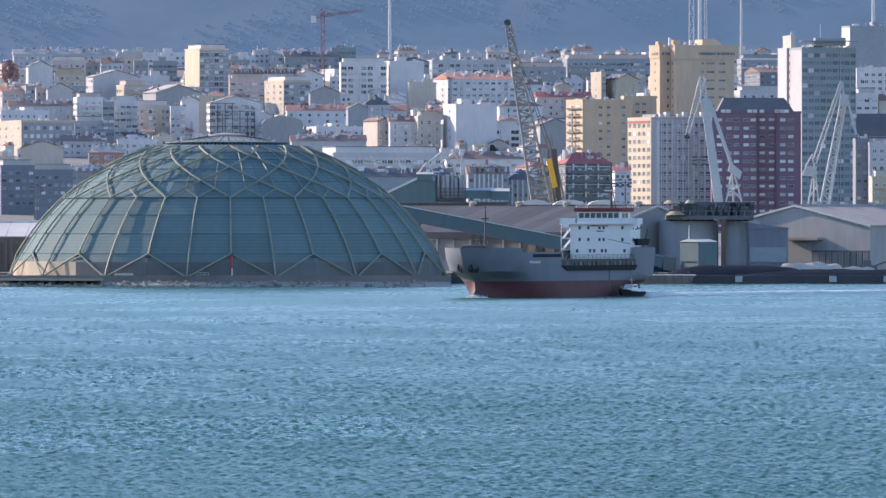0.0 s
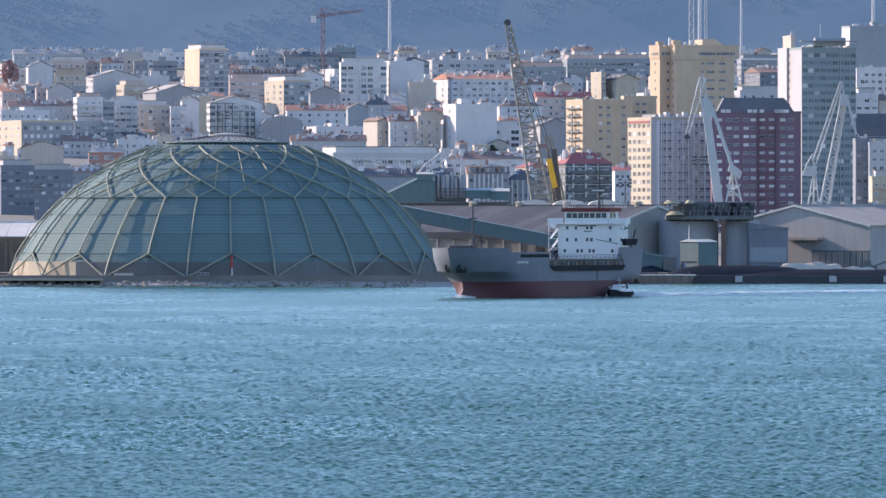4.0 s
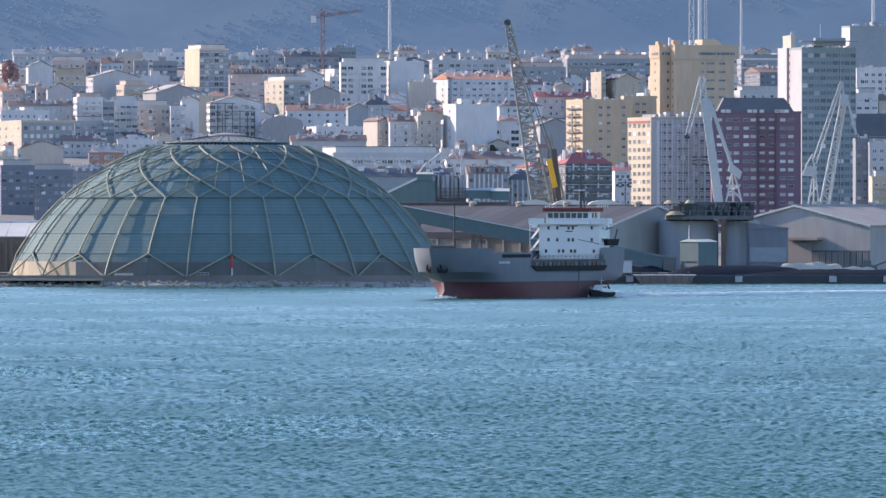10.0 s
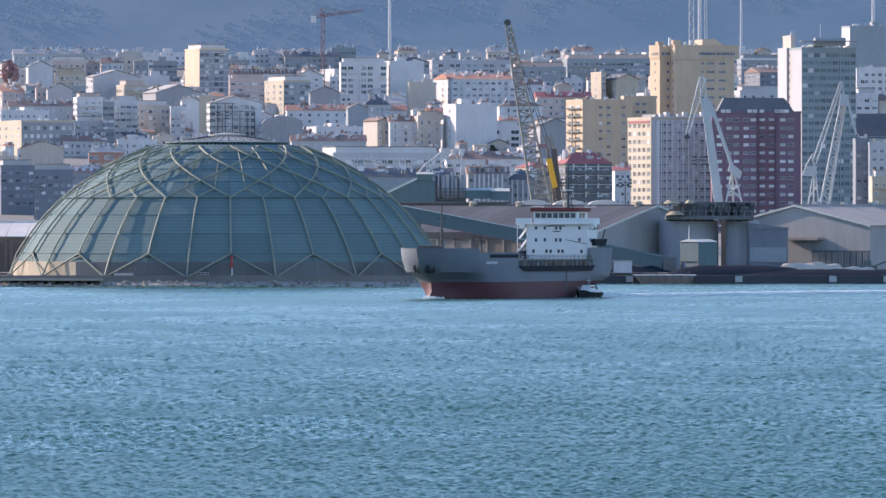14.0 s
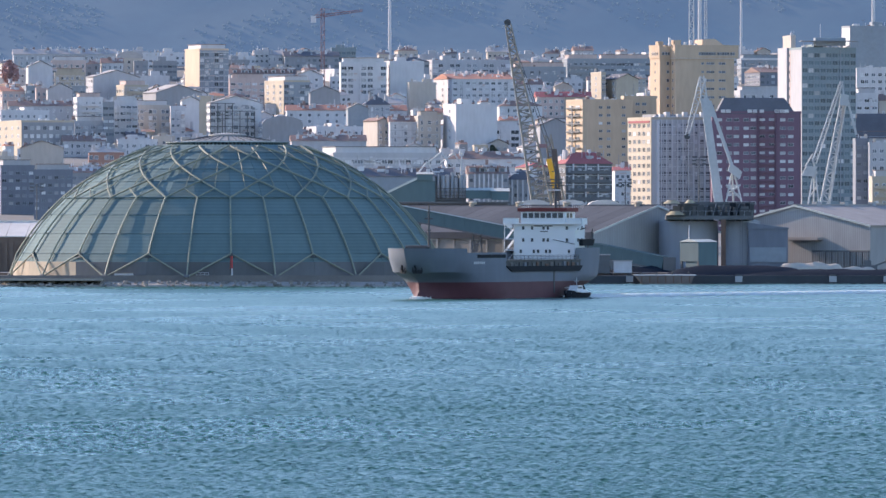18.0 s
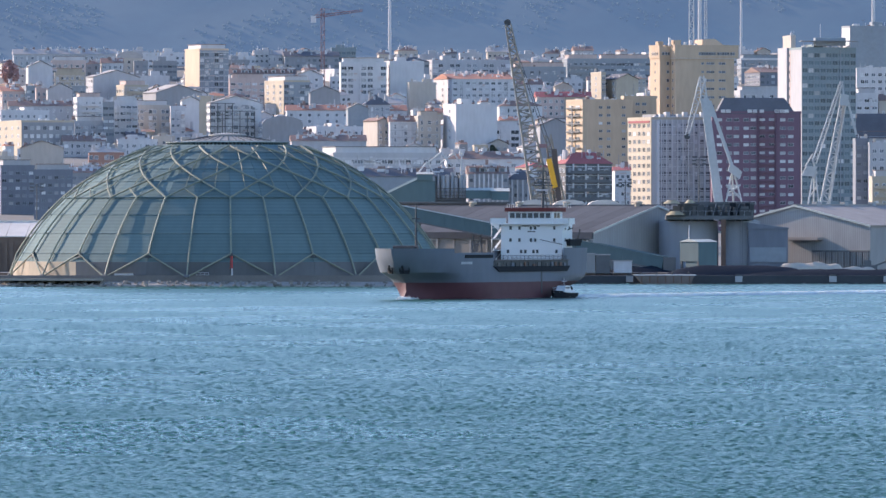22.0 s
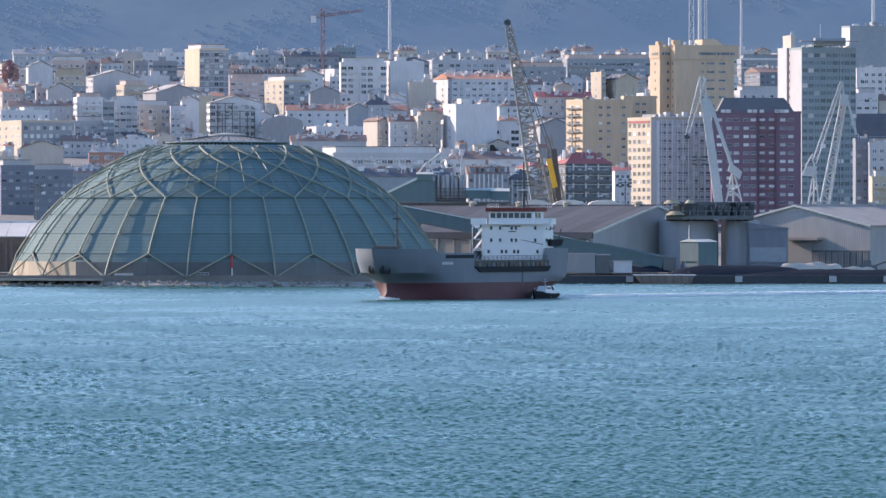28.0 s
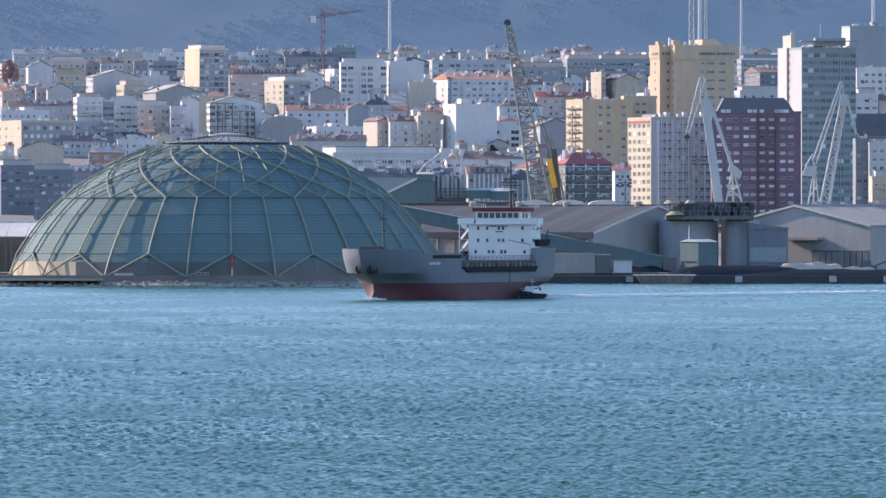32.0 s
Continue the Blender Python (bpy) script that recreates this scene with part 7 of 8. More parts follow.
building(-8.8, 3910, 53.8, 8, 5.3, 12.0, 6.0, 2, 2, 3, BEIGE, "flat", None, "small beige town house with a flat roof", "small", 2, 2.8)
building(5.1, 3920, 54.4, 7, 2.3, 12.0, 9.6, 3, 1, 3, PALE, "hip", FIBRE, "small pale grey town house with a hipped roof", "small", 2, 2.8)
building(-69.4, 3925, 54.7, 4, 32.2, 12.0, 9.6, 3, 8, 0, WHITE, "gable", TILE, "white terrace with a long terracotta roof", "", 5, 2.8)
building(-88.8, 3925, 54.7, 5, 3.5, 12.0, 9.5, 3, 1, 0, PALE, "gable", TILE_OLD, "small pale grey town house with a pitched roof", "small", 2, 2.8)
building(-196.8, 3930, 55.0, 17, 22.2, 26.8, 8.7, 3, 8, 7, WHITE, "flat", None, "low white house with a flat terrace roof", "", 5, 2.8)
building(-13.4, 3935, 55.3, 5, 4.5, 12.0, 8.6, 3, 2, 0, PALE, "flat", None, "small pale grey town house with a flat roof", "small", 2, 2.8)
building(-163.2, 3935, 55.3, 10, 11.8, 12.0, 14.2, 5, 4, 3, WHITE, "flat", None, "white apartment block with a penthouse", "balcony", 5, 2.8)
building(-73.9, 3945, 55.8, 8, 7.0, 12.0, 5.9, 2, 3, 3, WHITE, "flat", None, "small white town house with a flat roof", "small", 2, 2.8)
building(-83.0, 3945, 55.8, 12, 6.2, 12.0, 6.8, 2, 2, 3, PALE, "front", FIBRE, "small pale grey town house with a gable front", "small", 2, 2.8)
building(-94.5, 3945, 55.8, 8, 2.4, 12.0, 6.7, 2, 1, 3, WHITE, "gable", TILE, "small white town house with a pitched roof", "small", 2, 2.8)
building(16.1, 3960, 56.7, 9, 5.3, 12.0, 6.8, 2, 2, 3, GREY, "gable", TILE_OLD, "small grey town house with a pitched roof", "small", 2, 2.8)
building(-7.0, 3965, 57.0, 5, 9.4, 12.0, 6.7, 2, 3, 0, CREAM, "gable", TILE, "small cream town house with a pitched roof", "small", 2, 2.8)
building(25.4, 3970, 57.3, 5, 19.4, 12.0, 9.5, 3, 7, 0, WHITE, "hip", TILE_OLD, "white house with a brown roof", "", 5, 2.8)
building(29.8, 3975, 57.6, 3, 8.5, 12.0, 6.9, 2, 3, 0, GREY, "front", SLATE, "small grey town house with a gable front", "small", 2, 2.8)
building(-129.4, 3980, 57.9, 18, 21.4, 21.4, 15.2, 5, 8, 0, DARK, "front", FIBRE, "dark grey gabled hall with a pale sloping roof", "blank", 5, 2.8)
building(-35.4, 3980, 57.9, 6, 11.5, 12.0, 9.6, 3, 5, 0, GREY, "steep", SLATE, "grey house with a steep dark slate roof", "", 5, 2.8)
building(-59.9, 3980, 57.9, 4, 13.5, 12.0, 15.2, 5, 5, 0, DARK, "front", SLATE, "dark grey gabled block with a blank wall", "blank", 5, 2.8)
building(-153.6, 3985, 58.1, 9, 8.2, 12.0, 6.9, 2, 3, 3, PINK, "gable", TILE_OLD, "small pink town house with a pitched roof", "small", 2, 2.8)
building(-32.7, 3985, 58.1, 5, 16.4, 12.0, 6.8, 2, 6, 0, PALE, "gable", TILE, "pale building with a terracotta roof", "", 5, 2.8)
building(0.5, 3985, 58.1, 9, 3.2, 12.0, 8.7, 3, 1, 3, CREAM, "flat", None, "small cream town house with a flat roof", "small", 2, 2.8)
building(-119.4, 3995, 58.7, 5, 7.4, 12.0, 5.8, 2, 3, 0, BEIGE, "flat", None, "small beige town house with a flat roof", "small", 2, 2.8)
building(-20.9, 3995, 58.7, 12, 4.6, 12.0, 6.8, 2, 2, 3, WHITE, "gable", FIBRE, "small white town house with a pitched roof", "small", 2, 2.8)
building(-26.3, 4000, 59.0, 12, 8.2, 12.0, 9.7, 3, 3, 3, PALE, "gable", FIBRE, "small pale grey town house with a pitched roof", "small", 2, 2.8)
building(-33.6, 4000, 59.0, 5, 3.7, 12.0, 9.6, 3, 1, 0, DARK, "gable", TILE_OLD, "small dark grey town house with a pitched roof", "small", 2, 2.8)
building(-54.1, 4000, 59.0, 3, 6.7, 12.0, 9.5, 3, 2, 0, BEIGE, "hip", SLATE, "small beige town house with a hipped roof", "small", 2, 2.8)
building(-109.0, 4005, 59.4, 3, 4.7, 12.0, 8.6, 3, 2, 0, GREY, "flat", None, "small grey town house with a flat roof", "small", 2, 2.8)
building(-119.5, 4005, 59.4, 8, 2.6, 12.0, 9.6, 3, 1, 3, BEIGE, "front", TILE_OLD, "small beige town house with a gable front", "small", 2, 2.8)
building(17.1, 4005, 59.4, 9, 3.4, 12.0, 9.7, 3, 1, 3, PALE, "hip", TILE_OLD, "small pale grey town house with a hipped roof", "small", 2, 2.8)
building(-115.3, 4010, 59.7, 9, 6.0, 12.0, 9.7, 3, 2, 3, PALE, "gable", TILE, "small pale grey town house with a pitched roof", "small", 2, 2.8)
building(-135.6, 4010, 59.7, 9, 6.1, 12.0, 9.6, 3, 2, 3, BEIGE, "hip", FIBRE, "small beige town house with a hipped roof", "small", 2, 2.8)
building(-159.8, 4010, 59.7, 3, 5.2, 12.0, 9.7, 3, 2, 0, BEIGE, "gable", SLATE, "small beige town house with a pitched roof", "small", 2, 2.8)
building(-154.9, 4015, 60.1, 3, 9.6, 12.0, 8.6, 3, 4, 0, BEIGE, "flat", None, "small beige town house with a flat roof", "small", 2, 2.8)
building(-197.9, 4025, 60.8, 5, 31.6, 12.0, 6.7, 2, 10, 0, GREY, "gable", TILE_OLD, "long low house with a dark brown roof", "", 5, 2.8)
building(-125.1, 4030, 61.2, 9, 3.4, 12.0, 5.9, 2, 1, 3, GREY, "flat", None, "small grey town house with a flat roof", "small", 2, 2.8)
building(91.8, 4030, 61.2, 15, 6.7, 12.0, 11.5, 4, 3, 3, WHITE, "flat", None, "white house with terraces", "", 5, 2.8)
building(-103.8, 4035, 61.5, 3, 10.3, 12.0, 6.8, 2, 4, 0, PALE, "hip", FIBRE, "small pale grey town house with a hipped roof", "small", 2, 2.8)
building(-5.6, 4035, 61.5, 12, 4.3, 12.0, 6.8, 2, 2, 3, GREY, "gable", SLATE, "small grey town house with a pitched roof", "small", 2, 2.8)
building(-70.2, 4035, 61.5, 9, 4.7, 12.0, 5.8, 2, 2, 3, PALE, "flat", None, "small pale grey town house with a flat roof", "small", 2, 2.8)
# STEELBLUE front carries the shade beside the sunlit cream side
building(-72.8, 4035, 61.5, 20, 12.6, 27.2, 17.1, 6, 5, 3, CREAM, "flat", None, "cream apartment block with glazed galleries", "gallery", 5, 2.8, front=STEELBLUE)
building(-169.7, 4040, 61.9, 2, 6.2, 12.0, 14.2, 5, 2, 0, STEELBLUE, "flat", None, "blue-grey apartment house with white windows", "wide", 5, 2.8)
building(-132.4, 4045, 62.2, 5, 3.4, 12.0, 9.6, 3, 1, 0, PINK, "gable", SLATE, "small pink town house with a pitched roof", "small", 2, 2.8)
building(-143.1, 4045, 62.2, 3, 3.9, 12.0, 6.9, 2, 1, 0, GREY, "gable", FIBRE, "small grey town house with a pitched roof", "small", 2, 2.8)
building(-25.0, 4045, 62.2, 5, 7.7, 12.0, 9.6, 3, 3, 0, PALE, "front", TILE_OLD, "small pale grey town house with a gable front", "small", 2, 2.8)
building(-81.3, 4045, 62.2, 3, 6.9, 12.0, 5.8, 2, 3, 0, WHITE, "flat", None, "small white town house with a flat roof", "small", 2, 2.8)
building(43.0, 4045, 62.2, 5, 13.0, 12.0, 9.7, 3, 5, 0, PINK, "gable", TILE_RED, "pink house with a red tiled roof", "", 5, 2.8)
building(55.9, 4045, 62.2, 2, 11.9, 12.0, 9.7, 3, 4, 0, CREAM, "gable", TILE_RED, "cream house with a red tiled roof", "", 5, 2.8)
building(-88.6, 4050, 62.6, 5, 6.1, 12.0, 6.7, 2, 2, 0, WHITE, "gable", FIBRE, "small white town house with a pitched roof", "small", 2, 2.8)
building(136.4, 4050, 62.6, 12, 21.2, 12.0, 11.6, 4, 5, 3, GREY, "flat", None, "grey house with terraces", "", 5, 2.8)
building(6.0, 4050, 62.6, 5, 6.6, 12.0, 6.7, 2, 2, 0, BEIGE, "gable", TILE, "small beige town house with a pitched roof", "small", 2, 2.8)
building(-181.9, 4060, 63.3, 5, 11.5, 12.0, 12.4, 4, 4, 0, GREY, "front", SLATE, "grey gabled block with a blank wall", "blank", 5, 2.8)
building(-49.1, 4060, 63.3, 9, 6.9, 12.0, 9.7, 3, 3, 3, PALE, "hip", FIBRE, "small pale grey town house with a hipped roof", "small", 2, 2.8)
building(-15.6, 4065, 63.7, 5, 12.5, 12.0, 14.4, 5, 5, 0, BEIGE, "flat", None, "bare beige block with a plain wall", "blank", 5, 2.8)
building(-117.7, 4075, 64.4, 9, 8.7, 12.0, 9.6, 3, 3, 3, PALE, "front", FIBRE, "small pale grey town house with a gable front", "small", 2, 2.8)
building(-79.5, 4080, 64.7, 3, 5.2, 12.0, 9.7, 3, 2, 0, PALE, "front", TILE_OLD, "small pale grey town house with a gable front", "small", 2, 2.8)
building(-47.3, 4085, 65.1, 4, 21.2, 12.0, 22.7, 8, 7, 0, WHITE, "flat", None, "tall white apartment block with rows of windows", "gallery", 5, 2.8)
building(-58.7, 4085, 65.1, 13, 8.0, 12.0, 6.9, 2, 3, 3, WHITE, "gable", TILE_OLD, "small white town house with a pitched roof", "small", 2, 2.8)
building(-193.2, 4090, 65.5, 13, 4.3, 12.0, 11.4, 4, 2, 3, STEELBLUE, "flat", None, "narrow blue-grey house in the town", "", 5, 2.8)
building(-204.2, 4090, 65.5, 17, 11.0, 20.9, 9.7, 3, 4, 5, PINK, "gable", TILE, "pink house with a terracotta roof", "", 5, 2.8)
building(-66.0, 4090, 65.5, 3, 4.1, 12.0, 6.9, 2, 2, 0, CREAM, "gable", TILE_OLD, "small cream town house with a pitched roof", "small", 2, 2.8)
building(-147.9, 4095, 65.8, 18, 11.6, 13.6, 11.6, 4, 5, 3, CREAM, "flat", None, "cream apartment block with set-back terraces", "balcony", 5, 2.8, front=BEIGE)
building(-24.6, 4095, 65.8, 15, 16.3, 12.0, 22.6, 8, 6, 3, WHITE, "flat", None, "tall white apartment block with a blank wall", "blank", 5, 2.8)
building(-99.8, 4095, 65.8, 9, 8.7, 12.0, 6.8, 2, 3, 3, WHITE, "hip", TILE_OLD, "small white town house with a hipped roof", "small", 2, 2.8)
building(4.2, 4095, 65.8, 17, 30.8, 29.7, 15.2, 5, 10, 3, WHITE, "gable", TILE, "long white apartment block with a thin red roof", "wide", 5, 2.8)
building(-108.3, 4105, 66.5, 5, 6.1, 12.0, 6.8, 2, 2, 0, CREAM, "gable", TILE, "small cream town house with a pitched roof", "small", 2, 2.8)
building(-12.4, 4105, 66.5, 9, 3.1, 12.0, 6.8, 2, 1, 3, WHITE, "gable", TILE_OLD, "small white town house with a pitched roof", "small", 2, 2.8)
building(-45.1, 4105, 66.5, 5, 8.8, 12.0, 8.8, 3, 3, 0, WHITE, "flat", None, "small white town house with a flat roof", "small", 2, 2.8)
building(-99.3, 4105, 66.5, 3, 16.8, 12.0, 14.2, 5, 5, 0, PINK, "flat", None, "pink-grey apartment block with small windows", "wide", 5, 2.8)
building(-172.5, 4110, 66.9, 12, 3.7, 12.0, 6.8, 2, 1, 3, CREAM, "gable", TILE, "small cream town house with a pitched roof", "small", 2, 2.8)
building(-163.1, 4115, 67.2, 17, 22.4, 13.2, 15.1, 5, 8, 3, GREY, "front", FIBRE, "grey gabled building with a blank wall", "blank", 5, 2.8)
building(-183.6, 4115, 67.2, 3, 6.7, 12.0, 6.9, 2, 2, 0, CREAM, "gable", TILE, "small cream town house with a pitched roof", "small", 2, 2.8)
building(17.1, 4115, 67.2, 9, 2.8, 12.0, 8.8, 3, 1, 3, CREAM, "flat", None, "small cream town house with a flat roof", "small", 2, 2.8)
building(-189.9, 4120, 67.6, 5, 5.0, 12.0, 8.6, 3, 2, 0, PINK, "flat", None, "small pink house with a flat roof", "", 5, 2.8)
building(-21.8, 4120, 67.6, 5, 5.4, 12.0, 9.6, 3, 2, 0, PALE, "gable", TILE_OLD, "small pale grey town house with a pitched roof", "small", 2, 2.8)
building(-120.0, 4130, 68.3, 9, 6.3, 12.0, 8.7, 3, 2, 3, WHITE, "flat", None, "small white town house with a flat roof", "small", 2, 2.8)
building(-131.0, 4130, 68.3, 3, 7.7, 12.0, 6.7, 2, 3, 0, PINK, "gable", TILE_OLD, "small pink town house with a pitched roof", "small", 2, 2.8)
building(-149.6, 4130, 68.3, 8, 2.6, 12.0, 9.7, 3, 1, 3, GREY, "gable", TILE_OLD, "small grey town house with a pitched roof", "small", 2, 2.8)
building(-2.1, 4130, 68.3, 13, 5.8, 12.0, 9.7, 3, 2, 3, PALE, "gable", FIBRE, "small pale grey town house with a pitched roof", "small", 2, 2.8)
building(-7.7, 4130, 68.3, 5, 2.7, 12.0, 6.7, 2, 1, 0, BEIGE, "gable", SLATE, "small beige town house with a pitched roof", "small", 2, 2.8)
building(-125.2, 4135, 68.7, 7, 2.3, 12.0, 9.5, 3, 1, 3, BEIGE, "gable", TILE, "small beige town house with a pitched roof", "small", 2, 2.8)
building(7.0, 4135, 68.7, 13, 5.9, 12.0, 9.6, 3, 2, 3, PALE, "hip", TILE_OLD, "small pale grey town house with a hipped roof", "small", 2, 2.8)
building(-191.3, 4140, 69.0, 9, 2.9, 12.0, 9.7, 3, 1, 3, PINK, "gable", TILE_OLD, "small pink town house with a pitched roof", "small", 2, 2.8)
building(-145.5, 4145, 69.4, 5, 4.8, 12.0, 9.5, 3, 2, 0, CREAM, "gable", FIBRE, "small cream town house with a pitched roof", "small", 2, 2.8)
building(-202.2, 4145, 69.4, 17, 3.9, 28.3, 9.7, 3, 1, 2, CREAM, "gable", TILE_OLD, "cream house with a brown roof", "", 5, 2.8)
building(31.8, 4145, 69.4, 5, 14.9, 12.0, 9.7, 3, 6, 0, PALE, "gable", TILE_OLD, "pale house with a tiled roof", "", 5, 2.8)
building(81.7, 4145, 69.4, 17, 10.6, 21.2, 12.3, 4, 4, 2, CREAM, "front", SLATE, "cream gabled house in the town", "blank", 5, 2.8)
# PEACH holds the sun's warmth, the STEELBLUE front its shade
building(-114.5, 4150, 69.8, 20, 14.4, 21.8, 25.5, 9, 6, 0, PEACH, "flat", None, "tall apartment block with a blank sunlit end wall", "gallery", 9, 2.8, front=STEELBLUE)
building(74.4, 4150, 69.8, 17, 2.2, 15.9, 14.4, 5, 1, 1, CREAM, "flat", None, "narrow cream tower house", "wide", 5, 2.8)
building(-31.6, 4155, 70.1, 9, 7.1, 12.0, 6.8, 2, 3, 3, GREY, "hip", TILE_OLD, "small grey town house with a hipped roof", "small", 2, 2.8)
building(-72.4, 4155, 70.1, 5, 10.7, 12.0, 9.7, 3, 4, 0, PALE, "hip", SLATE, "pale house with a slate roof", "", 5, 2.8)
building(-11.1, 4160, 70.5, 13, 6.7, 12.0, 5.9, 2, 2, 3, PALE, "flat", None, "small pale grey town house with a flat roof", "small", 2, 2.8)
building(-138.0, 4160, 70.5, 9, 7.5, 12.0, 6.7, 2, 3, 3, PALE, "front", FIBRE, "small pale grey town house with a gable front", "small", 2, 2.8)
building(43.0, 4160, 70.5, 9, 8.2, 12.0, 6.8, 2, 3, 3, PALE, "gable", FIBRE, "small pale grey town house with a pitched roof", "small", 2, 2.8)
building(-42.2, 4175, 71.6, 13, 7.4, 12.0, 9.7, 3, 3, 3, CREAM, "gable", FIBRE, "small cream town house with a pitched roof", "small", 2, 2.8)
building(-156.0, 4180, 71.9, 9, 2.8, 12.0, 9.5, 3, 1, 3, BEIGE, "gable", TILE, "small beige town house with a pitched roof", "small", 2, 2.8)
building(53.1, 4180, 71.9, 5, 8.1, 12.0, 6.9, 2, 3, 0, BEIGE, "front", FIBRE, "small beige town house with a gable front", "small", 2, 2.8)
building(-112.4, 4185, 72.3, 9, 4.7, 12.0, 6.9, 2, 2, 3, BEIGE, "hip", TILE_OLD, "small beige town house with a hipped roof", "small", 2, 2.8)
building(80.3, 4185, 72.3, 5, 8.9, 12.0, 8.8, 3, 3, 0, GREY, "flat", None, "small grey town house with a flat roof", "small", 2, 2.8)
building(-11.4, 4195, 73.0, 5, 7.1, 12.0, 8.8, 3, 3, 0, WHITE, "flat", None, "small white town house with a flat roof", "small", 2, 2.8)
building(-123.2, 4195, 73.0, 9, 8.8, 12.0, 9.7, 3, 3, 3, WHITE, "front", FIBRE, "small white town house with a gable front", "small", 2, 2.8)
building(-184.7, 4200, 73.3, 3, 14.3, 12.0, 11.6, 4, 6, 0, CREAM, "flat", None, "cream apartment block with dark window bands", "", 5, 2.8)
building(22.7, 4200, 73.3, 10, 3.1, 12.0, 6.8, 2, 1, 3, PALE, "gable", TILE_OLD, "small pale grey town house with a pitched roof", "small", 2, 2.8)
building(33.3, 4200, 73.3, 5, 25.4, 12.0, 14.3, 5, 7, 0, STEELBLUE, "flat", None, "blue-grey block with large windows", "", 5, 2.8)
building(57.7, 4200, 73.3, 5, 8.8, 12.0, 8.6, 3, 3, 0, WHITE, "flat", None, "small white town house with a flat roof", "small", 2, 2.8)
building(92.1, 4200, 73.3, 5, 4.6, 12.0, 9.5, 3, 2, 0, BEIGE, "gable", TILE_OLD, "small beige town house with a pitched roof", "small", 2, 2.8)
building(132.7, 4205, 73.7, 13, 8.3, 12.0, 8.7, 3, 3, 3, PALE, "flat", None, "small pale grey town house with a flat roof", "small", 2, 2.8)
building(184.6, 4205, 73.7, 9, 7.2, 12.0, 8.7, 3, 3, 3, GREY, "flat", None, "small grey town house with a flat roof", "small", 2, 2.8)
building(24.8, 4215, 74.4, 5, 8.6, 12.0, 9.7, 3, 3, 0, PINK, "hip", TILE_OLD, "small pink town house with a hipped roof", "small", 2, 2.8)
building(15.3, 4220, 74.8, 5, 6.4, 12.0, 9.7, 3, 2, 0, GREY, "front", FIBRE, "small grey town house with a gable front", "small", 2, 2.8)
building(42.6, 4220, 74.8, 3, 11.1, 12.0, 9.6, 3, 4, 0, CREAM, "gable", TILE_OLD, "small cream town house with a pitched roof", "small", 2, 2.8)
building(-70.3, 4225, 75.1, 5, 13.0, 12.0, 9.5, 3, 2, 0, WHITE, "front", SLATE, "white gabled house in the town", "", 5, 2.8)
building(6.9, 4225, 75.1, 9, 6.4, 12.0, 9.5, 3, 2, 3, WHITE, "hip", FIBRE, "small white town house with a hipped roof", "small", 2, 2.8)
building(-32.6, 4230, 75.5, 5, 4.0, 12.0, 6.9, 2, 1, 0, PALE, "gable", TILE_OLD, "small pale grey town house with a pitched roof", "small", 2, 2.8)
building(203.3, 4230, 75.5, 3, 5.6, 12.0, 6.9, 2, 2, 0, PALE, "gable", SLATE, "small pale grey town house with a pitched roof", "small", 2, 2.8)
building(-102.5, 4235, 75.9, 3, 32.0, 12.0, 9.7, 3, 12, 0, PALE, "gable", TILE_OLD, "long pale terrace with dormers and a tiled roof", "", 5, 2.8, dormers=8)
building(-111.0, 4235, 75.9, 3, 7.0, 12.0, 6.7, 2, 3, 0, BEIGE, "hip", TILE, "small beige town house with a hipped roof", "small", 2, 2.8)
building(69.6, 4235, 75.9, 3, 7.9, 12.0, 6.8, 2, 3, 0, WHITE, "gable", SLATE, "small white town house with a pitched roof", "small", 2, 2.8)
building(123.0, 4240, 76.2, 13, 6.4, 12.0, 6.7, 2, 2, 3, WHITE, "hip", TILE_OLD, "small white town house with a hipped roof", "small", 2, 2.8)
building(197.3, 4240, 76.2, 9, 6.3, 12.0, 6.0, 2, 2, 3, BEIGE, "flat", None, "small beige town house with a flat roof", "small", 2, 2.8)
building(-1.3, 4245, 76.6, 11, 3.6, 12.0, 6.0, 2, 1, 3, CREAM, "flat", None, "small cream town house with a flat roof", "small", 2, 2.8)
building(110.2, 4245, 76.6, 3, 6.9, 12.0, 6.9, 2, 3, 0, PALE, "gable", SLATE, "small pale grey town house with a pitched roof", "small", 2, 2.8)
building(172.1, 4245, 76.6, 10, 3.2, 12.0, 6.0, 2, 1, 3, BEIGE, "flat", None, "small beige town house with a flat roof", "small", 2, 2.8)
building(-199.7, 4250, 76.9, 8, 11.8, 12.0, 12.4, 4, 4, 0, WHITE, "front", FIBRE, "white gabled house with a blank wall", "blank", 5, 2.8)
building(152.6, 4250, 76.9, 17, 13.4, 22.7, 9.7, 3, 5, 6, OFFICE, "gable", TILE_OLD, "dark blue-grey houses with terraces", "", 5, 2.8)
building(180.1, 4250, 76.9, 13, 4.8, 12.0, 6.8, 2, 2, 3, PALE, "hip", SLATE, "small pale grey town house with a hipped roof", "small", 2, 2.8)
building(-114.8, 4255, 77.3, 5, 8.2, 12.0, 8.8, 3, 3, 0, CREAM, "flat", None, "small cream town house with a flat roof", "small", 2, 2.8)
building(-124.5, 4255, 77.3, 3, 7.0, 12.0, 8.7, 3, 3, 0, BEIGE, "flat", None, "small beige town house with a flat roof", "small", 2, 2.8)
building(-92.7, 4255, 77.3, 5, 5.0, 12.0, 6.9, 2, 2, 0, PINK, "hip", SLATE, "small pink town house with a hipped roof", "small", 2, 2.8)
